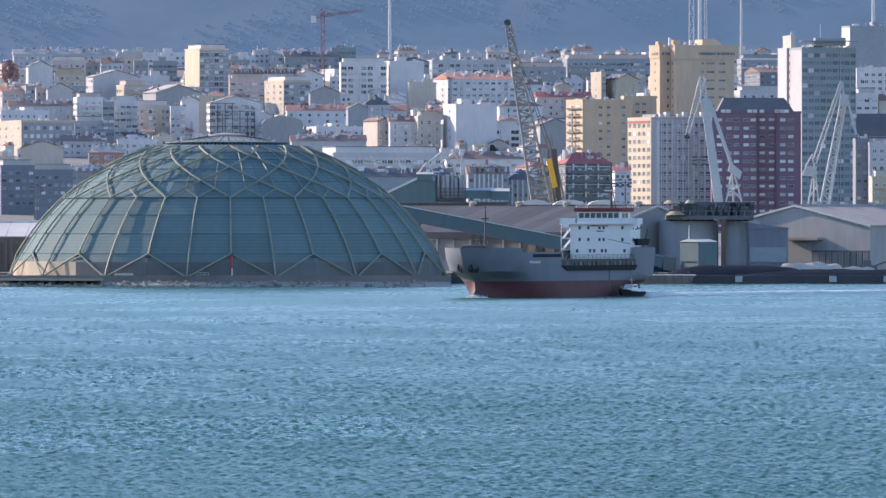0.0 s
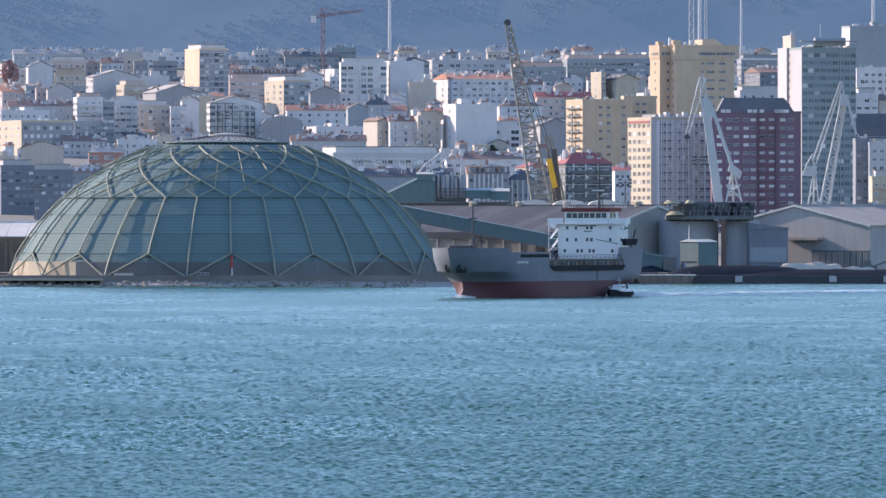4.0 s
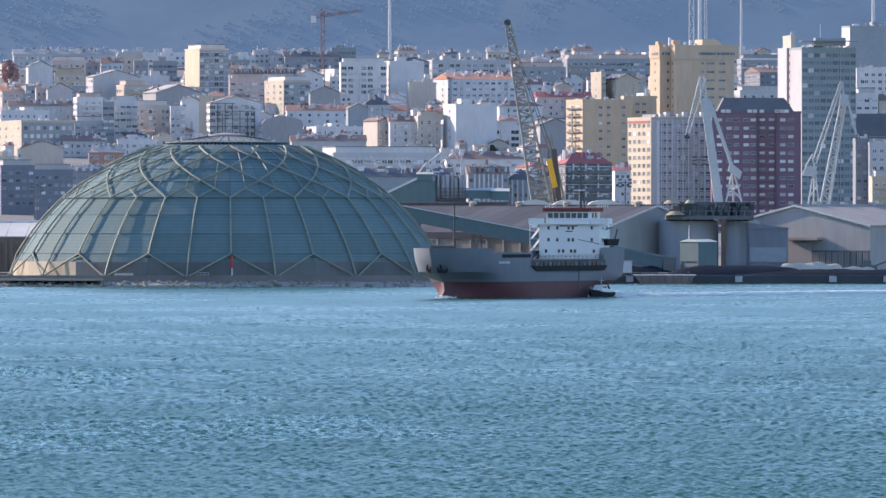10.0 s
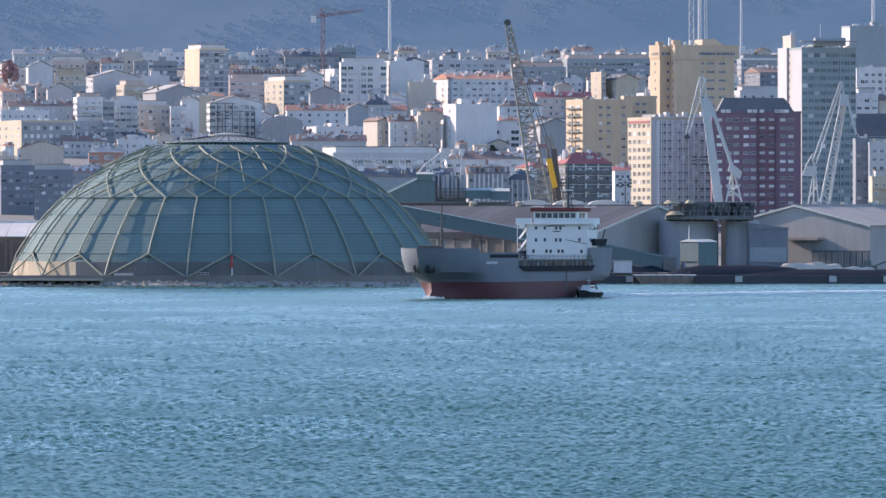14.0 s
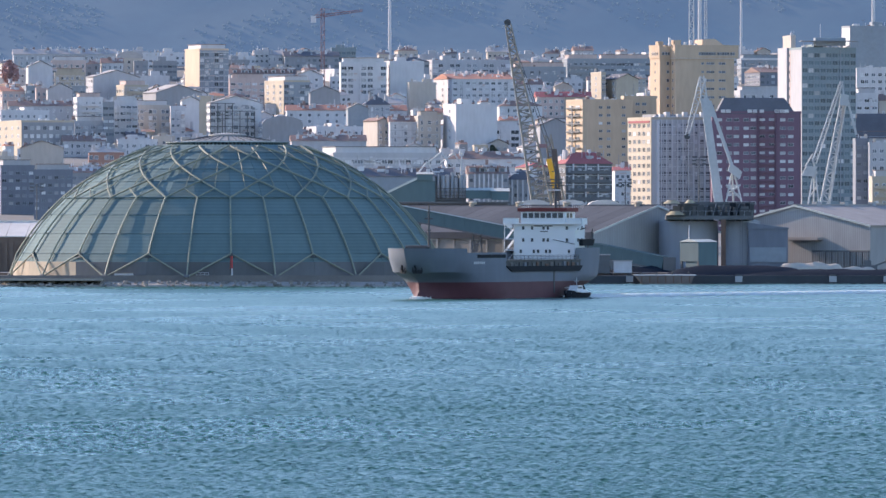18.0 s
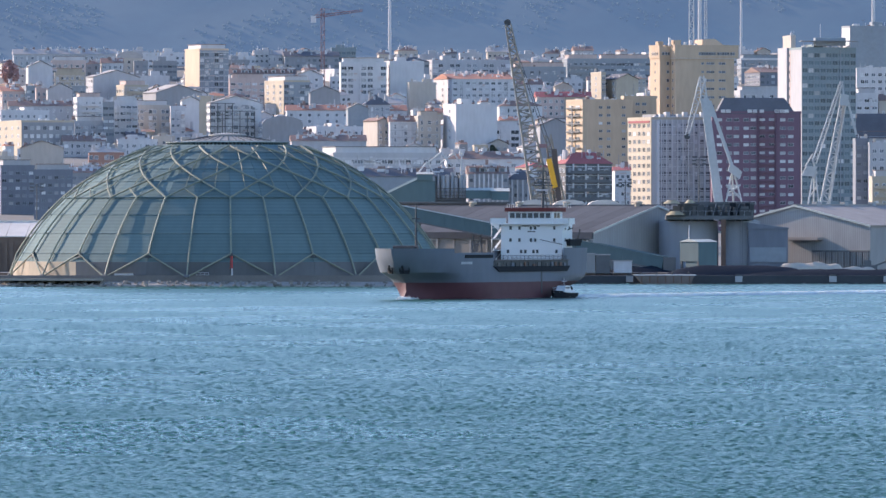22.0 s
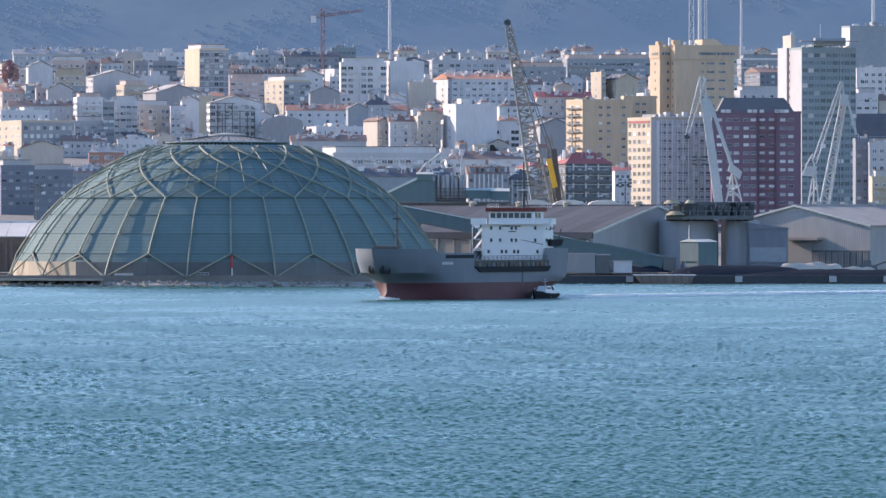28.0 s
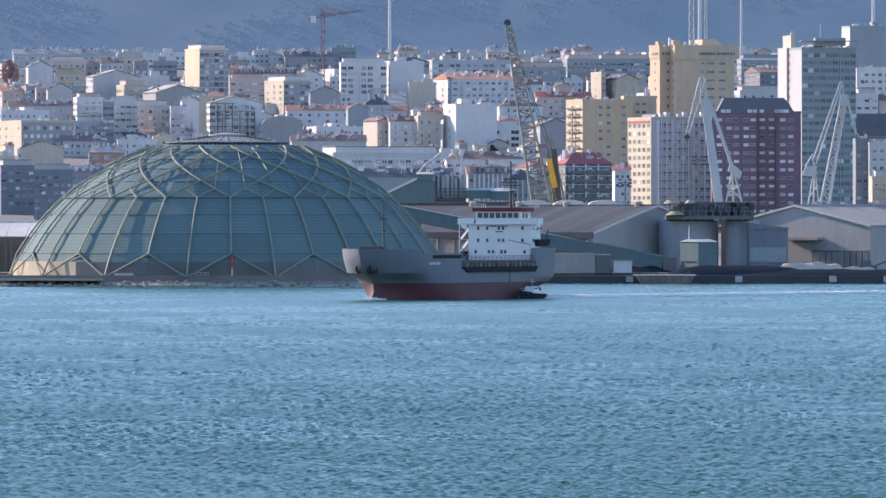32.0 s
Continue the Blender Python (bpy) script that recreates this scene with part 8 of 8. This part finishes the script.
building(-26.5, 4260, 77.7, 5, 5.0, 12.0, 6.8, 2, 2, 0, PALE, "gable", TILE_OLD, "small pale grey town house with a pitched roof", "small", 2, 2.8)
building(213.8, 4260, 77.7, 5, 5.7, 12.0, 6.8, 2, 2, 0, PALE, "gable", TILE, "small pale grey town house with a pitched roof", "small", 2, 2.8)
building(-54.1, 4265, 78.0, 3, 7.4, 12.0, 5.9, 2, 3, 0, PALE, "flat", None, "small pale grey town house with a flat roof", "small", 2, 2.8)
building(100.1, 4265, 78.0, 3, 11.2, 12.0, 6.9, 2, 4, 0, PINK, "hip", FIBRE, "small pink town house with a hipped roof", "small", 2, 2.8)
building(206.6, 4265, 78.0, 5, 2.8, 12.0, 9.5, 3, 1, 0, DARK, "gable", TILE_OLD, "small dark grey town house with a pitched roof", "small", 2, 2.8)
building(-204.5, 4270, 78.4, 3, 4.4, 12.0, 8.8, 3, 2, 0, GREY, "flat", None, "grey house between gabled ones", "", 5, 2.8)
building(-21.0, 4270, 78.4, 3, 8.7, 12.0, 5.8, 2, 3, 0, GREY, "flat", None, "small grey town house with a flat roof", "small", 2, 2.8)
building(-66.7, 4270, 78.4, 9, 5.6, 12.0, 9.7, 3, 2, 3, PALE, "gable", TILE_OLD, "small pale grey town house with a pitched roof", "small", 2, 2.8)
building(-84.4, 4270, 78.4, 13, 5.7, 12.0, 6.8, 2, 2, 3, PALE, "gable", TILE_OLD, "small pale grey town house with a pitched roof", "small", 2, 2.8)
building(194.1, 4270, 78.4, 3, 8.0, 12.0, 9.5, 3, 3, 0, PALE, "hip", TILE_OLD, "small pale grey town house with a hipped roof", "small", 2, 2.8)
building(60.1, 4270, 78.4, 11, 16.1, 12.0, 14.3, 5, 6, 3, STEELBLUE, "flat", None, "blue-grey modern block with balconies", "balcony", 5, 2.8)
building(-148.9, 4275, 78.7, 5, 16.5, 12.0, 5.8, 2, 6, 0, PALE, "flat", None, "long pale retaining building", "blank", 5, 2.8)
building(213.7, 4275, 78.7, 13, 7.5, 12.0, 9.6, 3, 3, 3, CREAM, "gable", FIBRE, "small cream town house with a pitched roof", "small", 2, 2.8)
building(179.7, 4280, 79.1, 5, 9.9, 12.0, 9.5, 3, 4, 0, PINK, "front", TILE_OLD, "small pink town house with a gable front", "small", 2, 2.8)
building(58.0, 4290, 79.8, 13, 7.3, 12.0, 9.6, 3, 3, 3, BEIGE, "front", FIBRE, "small beige town house with a gable front", "small", 2, 2.8)
building(-210.9, 4295, 80.2, 4, 5.2, 12.0, 9.7, 3, 2, 0, WHITE, "front", FIBRE, "white gabled house end", "blank", 5, 2.8)
building(130.6, 4295, 80.2, 3, 7.0, 12.0, 8.8, 3, 3, 0, PALE, "flat", None, "small pale grey town house with a flat roof", "small", 2, 2.8)
building(1.1, 4300, 80.5, 3, 5.0, 12.0, 6.9, 2, 2, 0, PALE, "hip", FIBRE, "small pale grey town house with a hipped roof", "small", 2, 2.8)
building(-191.0, 4305, 80.9, 3, 16.8, 12.0, 11.6, 4, 6, 0, PINK, "flat", None, "pink apartment block with a row of windows", "", 5, 2.8)
building(126.1, 4305, 80.9, 13, 4.0, 12.0, 6.9, 2, 1, 3, CREAM, "front", SLATE, "small cream town house with a gable front", "small", 2, 2.8)
building(17.9, 4310, 81.2, 9, 4.1, 12.0, 6.0, 2, 2, 3, PINK, "flat", None, "small pink town house with a flat roof", "small", 2, 2.8)
building(171.7, 4310, 81.2, 9, 7.1, 12.0, 6.7, 2, 3, 3, DARK, "gable", FIBRE, "small dark grey town house with a pitched roof", "small", 2, 2.8)
building(-45.4, 4315, 81.6, 5, 10.2, 12.0, 6.8, 2, 4, 0, PALE, "gable", TILE, "small pale grey town house with a pitched roof", "small", 2, 2.8)
building(110.9, 4315, 81.6, 9, 2.8, 12.0, 6.0, 2, 1, 3, CREAM, "flat", None, "small cream town house with a flat roof", "small", 2, 2.8)
building(116.3, 4315, 81.6, 13, 4.8, 12.0, 5.8, 2, 2, 3, CREAM, "flat", None, "small cream town house with a flat roof", "small", 2, 2.8)
building(-182.3, 4320, 82.0, 3, 4.0, 12.0, 6.9, 2, 1, 0, WHITE, "front", SLATE, "small white town house with a gable front", "small", 2, 2.8)
building(-203.1, 4320, 82.0, 5, 8.0, 12.0, 6.7, 2, 3, 0, BEIGE, "gable", FIBRE, "small beige town house with a pitched roof", "small", 2, 2.8)
ridge_block = building(146.0, 4320, 82.0, 8, 21.8, 12.0, 11.6, 4, 6, 3, STEELBLUE, "flat", None, "blue-grey block with a pale roof edge on the ridge", "", 5, 2.8)
part("roof_edge", Mesh().box(-0.3, 22.0, -0.5, 0.3, 11.7, 12.7).box(-0.3, 22.0, -0.5, -0.1, 7.6, 8.2), WHITE, ridge_block, "white roof edge and railing")
building(76.3, 4320, 82.0, 5, 25.6, 12.0, 11.6, 4, 9, 0, STEELBLUE, "flat", None, "long blue-grey block on the ridge", "band", 5, 2.8)
building(-175.0, 4325, 82.3, 3, 6.7, 12.0, 9.7, 3, 2, 0, DARK, "hip", TILE_OLD, "dark house with a brown tiled roof", "", 5, 2.8)
building(68.4, 4325, 82.3, 9, 6.4, 12.0, 6.8, 2, 2, 3, PALE, "hip", TILE_OLD, "small pale grey town house with a hipped roof", "small", 2, 2.8)
building(-167.4, 4330, 82.7, 5, 10.6, 12.0, 9.7, 3, 4, 0, WHITE, "gable", TILE_OLD, "white house with a brown tiled roof", "", 5, 2.8)
building(182.0, 4330, 82.7, 5, 4.8, 12.0, 9.7, 3, 2, 0, BEIGE, "gable", SLATE, "small beige town house with a pitched roof", "small", 2, 2.8)
building(-53.3, 4335, 83.0, 20, 3.5, 21.1, 5.8, 2, 1, 2, WHITE, "flat", None, "bright white house in the town", "", 5, 2.8)
building(-95.8, 4335, 83.0, 3, 9.6, 12.0, 5.8, 2, 4, 0, CREAM, "flat", None, "small cream town house with a flat roof", "small", 2, 2.8)
building(209.5, 4335, 83.0, 9, 5.9, 12.0, 8.7, 3, 2, 3, DARK, "flat", None, "small dark grey town house with a flat roof", "small", 2, 2.8)
building(217.6, 4335, 83.0, 5, 3.7, 12.0, 9.7, 3, 1, 0, PALE, "gable", SLATE, "small pale grey town house with a pitched roof", "small", 2, 2.8)
building(-104.2, 4340, 83.4, 3, 6.8, 12.0, 6.8, 2, 3, 0, GREY, "gable", TILE_OLD, "small grey town house with a pitched roof", "small", 2, 2.8)
building(-121.1, 4345, 83.8, 9, 2.9, 12.0, 9.7, 3, 1, 3, BEIGE, "gable", TILE_OLD, "small beige town house with a pitched roof", "small", 2, 2.8)
building(-27.8, 4345, 83.8, 5, 21.2, 12.0, 9.5, 3, 8, 0, DARK, "hip", SLATE, "dark roofed houses on the ridge", "", 5, 2.8)
building(-39.7, 4345, 83.8, 3, 4.8, 12.0, 8.8, 3, 2, 0, DARK, "flat", None, "small dark grey town house with a flat roof", "small", 2, 2.8)
building(-82.7, 4345, 83.8, 5, 9.9, 12.0, 6.0, 2, 4, 0, BEIGE, "flat", None, "small beige town house with a flat roof", "small", 2, 2.8)
building(136.4, 4345, 83.8, 5, 6.1, 12.0, 8.6, 3, 2, 0, BEIGE, "flat", None, "small beige town house with a flat roof", "small", 2, 2.8)
building(46.4, 4345, 83.8, 13, 6.5, 12.0, 6.8, 2, 2, 3, WHITE, "front", SLATE, "small white town house with a gable front", "small", 2, 2.8)
building(82.0, 4345, 83.8, 13, 5.5, 12.0, 9.5, 3, 2, 3, GREY, "gable", FIBRE, "small grey town house with a pitched roof", "small", 2, 2.8)
building(-143.0, 4355, 84.5, 3, 11.7, 12.0, 8.6, 3, 5, 0, DARK, "flat", None, "dark glazed apartment block", "band", 5, 2.8)
building(-152.5, 4355, 84.5, 3, 7.0, 12.0, 8.6, 3, 2, 0, DARK, "flat", None, "dark-clad narrow building in the town", "", 5, 2.8)
building(44.4, 4355, 84.5, 3, 8.1, 12.0, 9.5, 3, 3, 0, GREY, "gable", FIBRE, "small grey town house with a pitched roof", "small", 2, 2.8)
building(54.6, 4360, 84.8, 9, 2.9, 12.0, 8.8, 3, 1, 3, GREY, "flat", None, "small grey town house with a flat roof", "small", 2, 2.8)
building(57.2, 4360, 84.8, 3, 5.9, 12.0, 9.6, 3, 2, 0, BEIGE, "gable", FIBRE, "small beige town house with a pitched roof", "small", 2, 2.8)
building(91.8, 4360, 84.8, 9, 4.9, 12.0, 9.5, 3, 2, 3, PALE, "front", FIBRE, "small pale grey town house with a gable front", "small", 2, 2.8)
building(-5.3, 4365, 85.2, 17, 41.0, 14.0, 8.6, 3, 14, 3, GREY, "flat", None, "long grey block on the ridge", "gallery", 5, 2.8)
building(163.7, 4370, 85.5, 3, 4.2, 12.0, 9.6, 3, 2, 0, GREY, "hip", TILE_OLD, "small grey town house with a hipped roof", "small", 2, 2.8)
building(192.4, 4370, 85.5, 13, 4.2, 12.0, 9.5, 3, 2, 3, GREY, "gable", FIBRE, "small grey town house with a pitched roof", "small", 2, 2.8)
building(109.3, 4375, 85.9, 13, 9.1, 12.0, 6.9, 2, 3, 3, DARK, "gable", FIBRE, "small dark grey town house with a pitched roof", "small", 2, 2.8)
building(-162.4, 4380, 86.3, 3, 13.2, 12.0, 9.5, 3, 3, 0, BEIGE, "arch", FIBRE, "beige hall with a rounded roof", "", 5, 2.8)
building(-218.9, 4380, 86.3, 14, 5.7, 12.0, 6.9, 2, 2, 3, BEIGE, "gable", SLATE, "small beige town house with a pitched roof", "small", 2, 2.8)
building(13.5, 4385, 86.6, 9, 9.3, 12.0, 6.0, 2, 3, 3, GREY, "flat", None, "small grey town house with a flat roof", "small", 2, 2.8)
building(170.8, 4385, 86.6, 9, 4.2, 12.0, 6.9, 2, 2, 3, PALE, "gable", SLATE, "small pale grey town house with a pitched roof", "small", 2, 2.8)
building(178.0, 4385, 86.6, 13, 4.1, 12.0, 6.9, 2, 2, 3, GREY, "hip", TILE_OLD, "small grey town house with a hipped roof", "small", 2, 2.8)
building(199.8, 4385, 86.6, 3, 7.6, 12.0, 6.7, 2, 3, 0, DARK, "front", FIBRE, "small dark grey town house with a gable front", "small", 2, 2.8)
building(-4.4, 4390, 87.0, 8, 2.4, 12.0, 6.7, 2, 1, 3, GREY, "gable", FIBRE, "small grey town house with a pitched roof", "small", 2, 2.8)
building(151.8, 4390, 87.0, 5, 8.6, 12.0, 5.9, 2, 3, 0, DARK, "flat", None, "small dark grey town house with a flat roof", "small", 2, 2.8)
building(39.0, 4390, 87.0, 13, 4.1, 12.0, 6.9, 2, 2, 3, PALE, "gable", TILE_OLD, "small pale grey town house with a pitched roof", "small", 2, 2.8)
building(100.0, 4395, 87.3, 14, 7.4, 12.0, 5.9, 2, 3, 3, GREY, "flat", None, "small grey town house with a flat roof", "small", 2, 2.8)
building(26.9, 4405, 88.1, 3, 10.0, 12.0, 6.8, 2, 4, 0, PALE, "gable", SLATE, "small pale grey town house with a pitched roof", "small", 2, 2.8)
building(108.3, 4410, 88.4, 14, 8.7, 12.0, 9.5, 3, 3, 3, GREY, "front", SLATE, "small grey town house with a gable front", "small", 2, 2.8)
building(81.3, 4410, 88.4, 5, 3.7, 12.0, 9.7, 3, 1, 0, GREY, "gable", SLATE, "small grey town house with a pitched roof", "small", 2, 2.8)
building(-108.0, 4415, 88.8, 3, 10.8, 12.0, 5.9, 2, 4, 0, DARK, "flat", None, "low dark house on the ridge", "", 5, 2.8)
building(-32.0, 4415, 88.8, 5, 4.9, 12.0, 9.5, 3, 2, 0, BEIGE, "gable", SLATE, "small beige town house with a pitched roof", "small", 2, 2.8)
building(0.9, 4415, 88.8, 11, 3.4, 12.0, 6.9, 2, 1, 3, GREY, "front", FIBRE, "small grey town house with a gable front", "small", 2, 2.8)
building(36.3, 4415, 88.8, 3, 9.8, 12.0, 8.7, 3, 4, 0, GREY, "flat", None, "small grey town house with a flat roof", "small", 2, 2.8)
building(133.0, 4420, 89.1, 14, 4.6, 12.0, 5.9, 2, 2, 3, DARK, "flat", None, "small dark grey town house with a flat roof", "small", 2, 2.8)
building(133.3, 4420, 89.1, 5, 7.3, 12.0, 9.5, 3, 3, 0, GREY, "gable", TILE_OLD, "small grey town house with a pitched roof", "small", 2, 2.8)
building(50.4, 4420, 89.1, 3, 8.5, 12.0, 9.6, 3, 3, 0, GREY, "hip", TILE_OLD, "small grey town house with a hipped roof", "small", 2, 2.8)
building(66.9, 4420, 89.1, 5, 9.3, 12.0, 6.9, 2, 3, 0, DARK, "gable", SLATE, "small dark grey town house with a pitched roof", "small", 2, 2.8)
building(120.5, 4425, 89.5, 3, 10.0, 12.0, 5.8, 2, 4, 0, GREY, "flat", None, "small grey town house with a flat roof", "small", 2, 2.8)
building(-122.5, 4430, 89.8, 5, 2.9, 12.0, 8.6, 3, 1, 0, BEIGE, "flat", None, "small beige town house with a flat roof", "small", 2, 2.8)
building(211.9, 4430, 89.8, 3, 11.3, 12.0, 9.5, 3, 4, 0, GREY, "hip", FIBRE, "small grey town house with a hipped roof", "small", 2, 2.8)
building(8.6, 4430, 89.8, 3, 11.3, 12.0, 8.6, 3, 4, 0, GREY, "flat", None, "small grey town house with a flat roof", "small", 2, 2.8)
building(61.1, 4440, 90.6, 9, 3.0, 12.0, 9.6, 3, 1, 3, GREY, "front", FIBRE, "small grey town house with a gable front", "small", 2, 2.8)
building(-22.5, 4445, 90.9, 10, 9.9, 12.0, 9.7, 3, 4, 3, BEIGE, "hip", TILE_OLD, "small beige town house with a hipped roof", "small", 2, 2.8)
building(-79.7, 4445, 90.9, 5, 27.4, 12.0, 6.9, 2, 10, 0, DARK, "gable", SLATE, "low dark-roofed hall on the ridge", "", 5, 2.8)
building(89.2, 4445, 90.9, 10, 3.7, 12.0, 9.5, 3, 1, 3, GREY, "gable", TILE_OLD, "small grey town house with a pitched roof", "small", 2, 2.8)
building(-108.3, 4450, 91.3, 3, 13.7, 12.0, 6.0, 2, 6, 0, WHITE, "flat", None, "low white pavilion on the ridge", "", 5, 2.8)
building(-151.7, 4455, 91.6, 3, 17.1, 12.0, 6.0, 2, 6, 0, PALE, "flat", None, "pale grey house in a terrace on the ridge", "", 5, 2.8)
building(-95.2, 4455, 91.6, 3, 7.5, 12.0, 8.6, 3, 3, 0, GREY, "flat", None, "small grey town house with a flat roof", "small", 2, 2.8)
building(-95.3, 4455, 91.6, 5, 20.6, 12.0, 6.9, 2, 7, 0, PALE, "gable", FIBRE, "low pale hall on the ridge", "", 5, 2.8)
building(-12.0, 4465, 92.3, 3, 11.3, 12.0, 6.0, 2, 4, 0, GREY, "flat", None, "small grey town house with a flat roof", "small", 2, 2.8)
building(209.6, 4465, 92.3, 8, 2.6, 12.0, 5.8, 2, 1, 3, GREY, "flat", None, "small grey town house with a flat roof", "small", 2, 2.8)
building(-217.5, 4470, 92.6, 5, 52.0, 12.0, 6.8, 2, 19, 0, GREY, "gable", FIBRE, "long low grey hall on the ridge", "", 5, 2.8)
building(179.2, 4475, 92.9, 10, 5.7, 12.0, 6.8, 2, 2, 3, BEIGE, "front", FIBRE, "small beige town house with a gable front", "small", 2, 2.8)
building(96.4, 4475, 92.9, 10, 4.1, 12.0, 5.9, 2, 2, 3, GREY, "flat", None, "small grey town house with a flat roof", "small", 2, 2.8)
building(-56.5, 4480, 93.2, 3, 12.3, 12.0, 8.9, 2, 5, 0, BLUEGLASS, "flat", None, "small glazed pavilion on the ridge", "glass", 5, 2.8)
building(1.0, 4480, 93.2, 5, 5.9, 12.0, 6.8, 2, 2, 0, DARK, "gable", SLATE, "small dark grey town house with a pitched roof", "small", 2, 2.8)
building(169.7, 4480, 93.2, 14, 7.6, 12.0, 6.0, 2, 3, 3, DARK, "flat", None, "small dark grey town house with a flat roof", "small", 2, 2.8)
building(-74.8, 4485, 93.5, 10, 9.9, 12.0, 6.8, 2, 4, 3, DARK, "front", TILE_OLD, "small dark grey town house with a gable front", "small", 2, 2.8)
building(-152.6, 4490, 93.8, 4, 21.6, 12.0, 5.9, 2, 8, 0, WHITE, "flat", None, "low white terrace on the ridge", "", 5, 2.8)
building(-165.6, 4490, 93.8, 10, 7.4, 12.0, 5.9, 2, 3, 3, PALE, "flat", None, "small pale grey town house with a flat roof", "small", 2, 2.8)
building(-158.8, 4495, 94.1, 3, 8.6, 12.0, 6.6, 2, 3, 0, GREY, "flat", None, "small grey town house with a flat roof", "small", 2, 2.8)
building(-200.2, 4495, 94.1, 6, 7.9, 12.0, 6.4, 2, 3, 0, GREY, "flat", None, "small grey town house with a flat roof", "small", 2, 2.8)
building(-205.7, 4495, 94.1, 9, 2.9, 12.0, 6.9, 2, 1, 3, GREY, "hip", SLATE, "small grey town house with a hipped roof", "small", 2, 2.8)
building(-57.0, 4495, 94.1, 14, 8.0, 12.0, 6.2, 2, 3, 3, BEIGE, "flat", None, "small beige town house with a flat roof", "small", 2, 2.8)
building(103.4, 4495, 94.1, 10, 3.1, 12.0, 5.9, 2, 1, 3, PALE, "flat", None, "small pale grey town house with a flat roof", "small", 2, 2.8)
building(122.4, 4495, 94.1, 10, 8.8, 12.0, 7.0, 2, 3, 3, PALE, "hip", SLATE, "small pale grey town house with a hipped roof", "small", 2, 2.8)
building(147.5, 4495, 94.1, 6, 10.9, 12.0, 6.6, 2, 4, 0, PALE, "flat", None, "small pale grey town house with a flat roof", "small", 2, 2.8)
building(160.1, 4495, 94.1, 6, 6.7, 12.0, 7.3, 2, 2, 0, BEIGE, "front", TILE_OLD, "small beige town house with a gable front", "small", 2, 2.8)
building(189.2, 4495, 94.1, 10, 7.4, 12.0, 6.3, 2, 3, 3, GREY, "flat", None, "small grey town house with a flat roof", "small", 2, 2.8)
building(199.4, 4495, 94.1, 10, 7.9, 12.0, 7.7, 2, 3, 3, PALE, "hip", SLATE, "small pale grey town house with a hipped roof", "small", 2, 2.8)
building(22.7, 4495, 94.1, 3, 9.9, 12.0, 6.9, 2, 4, 0, BEIGE, "gable", FIBRE, "small beige town house with a pitched roof", "small", 2, 2.8)
building(66.9, 4495, 94.1, 6, 9.7, 12.0, 7.6, 2, 4, 0, GREY, "gable", TILE_OLD, "small grey town house with a pitched roof", "small", 2, 2.8)


def scaffolding(x, y, z, turn, w, h):
    """Standards, ledgers, braces and board decks before a front."""
    s = thing("scaffolding", pose(x, y, z, 0, 0, turn), "dark steel scaffolding grid before a pale gabled block", "scaffolding")
    n, rows = round(w / 3.3), round(h / 3.3)
    for i in range(n + 1):
        top = h if i <= n * 0.55 else h - 3.3
        for d in (0.0, 1.1):
            part("standard", Mesh().tube((i * w / n, d, -3), (i * w / n, d, top), 0.11, 0.11, 5), LATTICE, s)
    for k in range(1, rows + 1):
        x1 = w if k < rows else w * 0.55
        part("ledger", Mesh().tube((0, 0, k * h / rows), (x1, 0, k * h / rows), 0.10, 0.10, 5), LATTICE, s)
        part("deck", Mesh().box(0, x1, 0.1, 1.0, k * h / rows - 0.16, k * h / rows - 0.08), LATTICE, s)
    for i in range(0, n, 2):
        part("brace", Mesh().tube((i * w / n, -0.05, 0), ((i + 1) * w / n, -0.05, h / rows), 0.07, 0.07, 4), LATTICE, s)


scaffolding(-98.7, 3747.5, 52.0, 9, 19.0, 13.2)
floodlight_mast(-65.0, 2600, 45.5, "tall dark floodlight mast behind the dome")

# ---- on the towers' roofs ----
r = thing("roof_canopy", pose(120.5, 3178, 78.6, 0, 0, 4), "thin flat grey rim on posts above the glass tower", "canopy")
part("rim", Mesh().box(9, 30, 0, 12, 1.7, 1.9), STEELBLUE, r)
for i in range(7):
    part("post", Mesh().tube((9.4 + i * 3.3, 0.4, 0), (9.4 + i * 3.3, 0.4, 1.6), 0.12, 0.12, 5), STEELBLUE, r)
part("plant_room", Mesh().box(14, 25, 3, 9, 0, 3.0), STEELBLUE, r)
part("aerial", Mesh().tube((16, 5, 3), (16, 5, 8), 0.15, 0.08, 5), WHITE, r)


# ---- what moves ----
def motions():
    """The ship and the boat beside it glide in together, turning slightly towards the viewer."""
    ship, boat, foam, bow, waves = [], [], [], [], []
    for i in range(5):
        t, u = 8.0 * i, i / 4
        x, y = 6.5 - 20.8 * u, 1844.0 - 53.5 * u
        turn = 180 + 62 + 1.3 * u
        d = Vector((math.cos(radians(turn)), math.sin(radians(turn)), 0))
        left = Vector((-d.y, d.x, 0))
        ship.append((t, pose(x, y, 0, 0, 0, turn)))
        b = Vector((x, y, 0)) - d * 50.5 + left * 11.2
        boat.append((t, pose(b.x, b.y, 0, 0, 0, turn + 2)))
        w = b - d * 5.0
        foam.append((t, pose(w.x, w.y, 0, 0, 0, turn - 7)))
        s = Vector((x, y, 0)) + d * 1.5
        bow.append((t, pose(s.x, s.y, 0, 0, 0, turn)))
        waves.append((t, pose(-6.0 * u, -14.0 * u, 0)))
    walk(SHIP, ship)
    walk(BOAT, boat)
    walk(WAKE, foam)
    walk(BOW_WAVE, bow)
    walk(WAVES, waves)


motions()
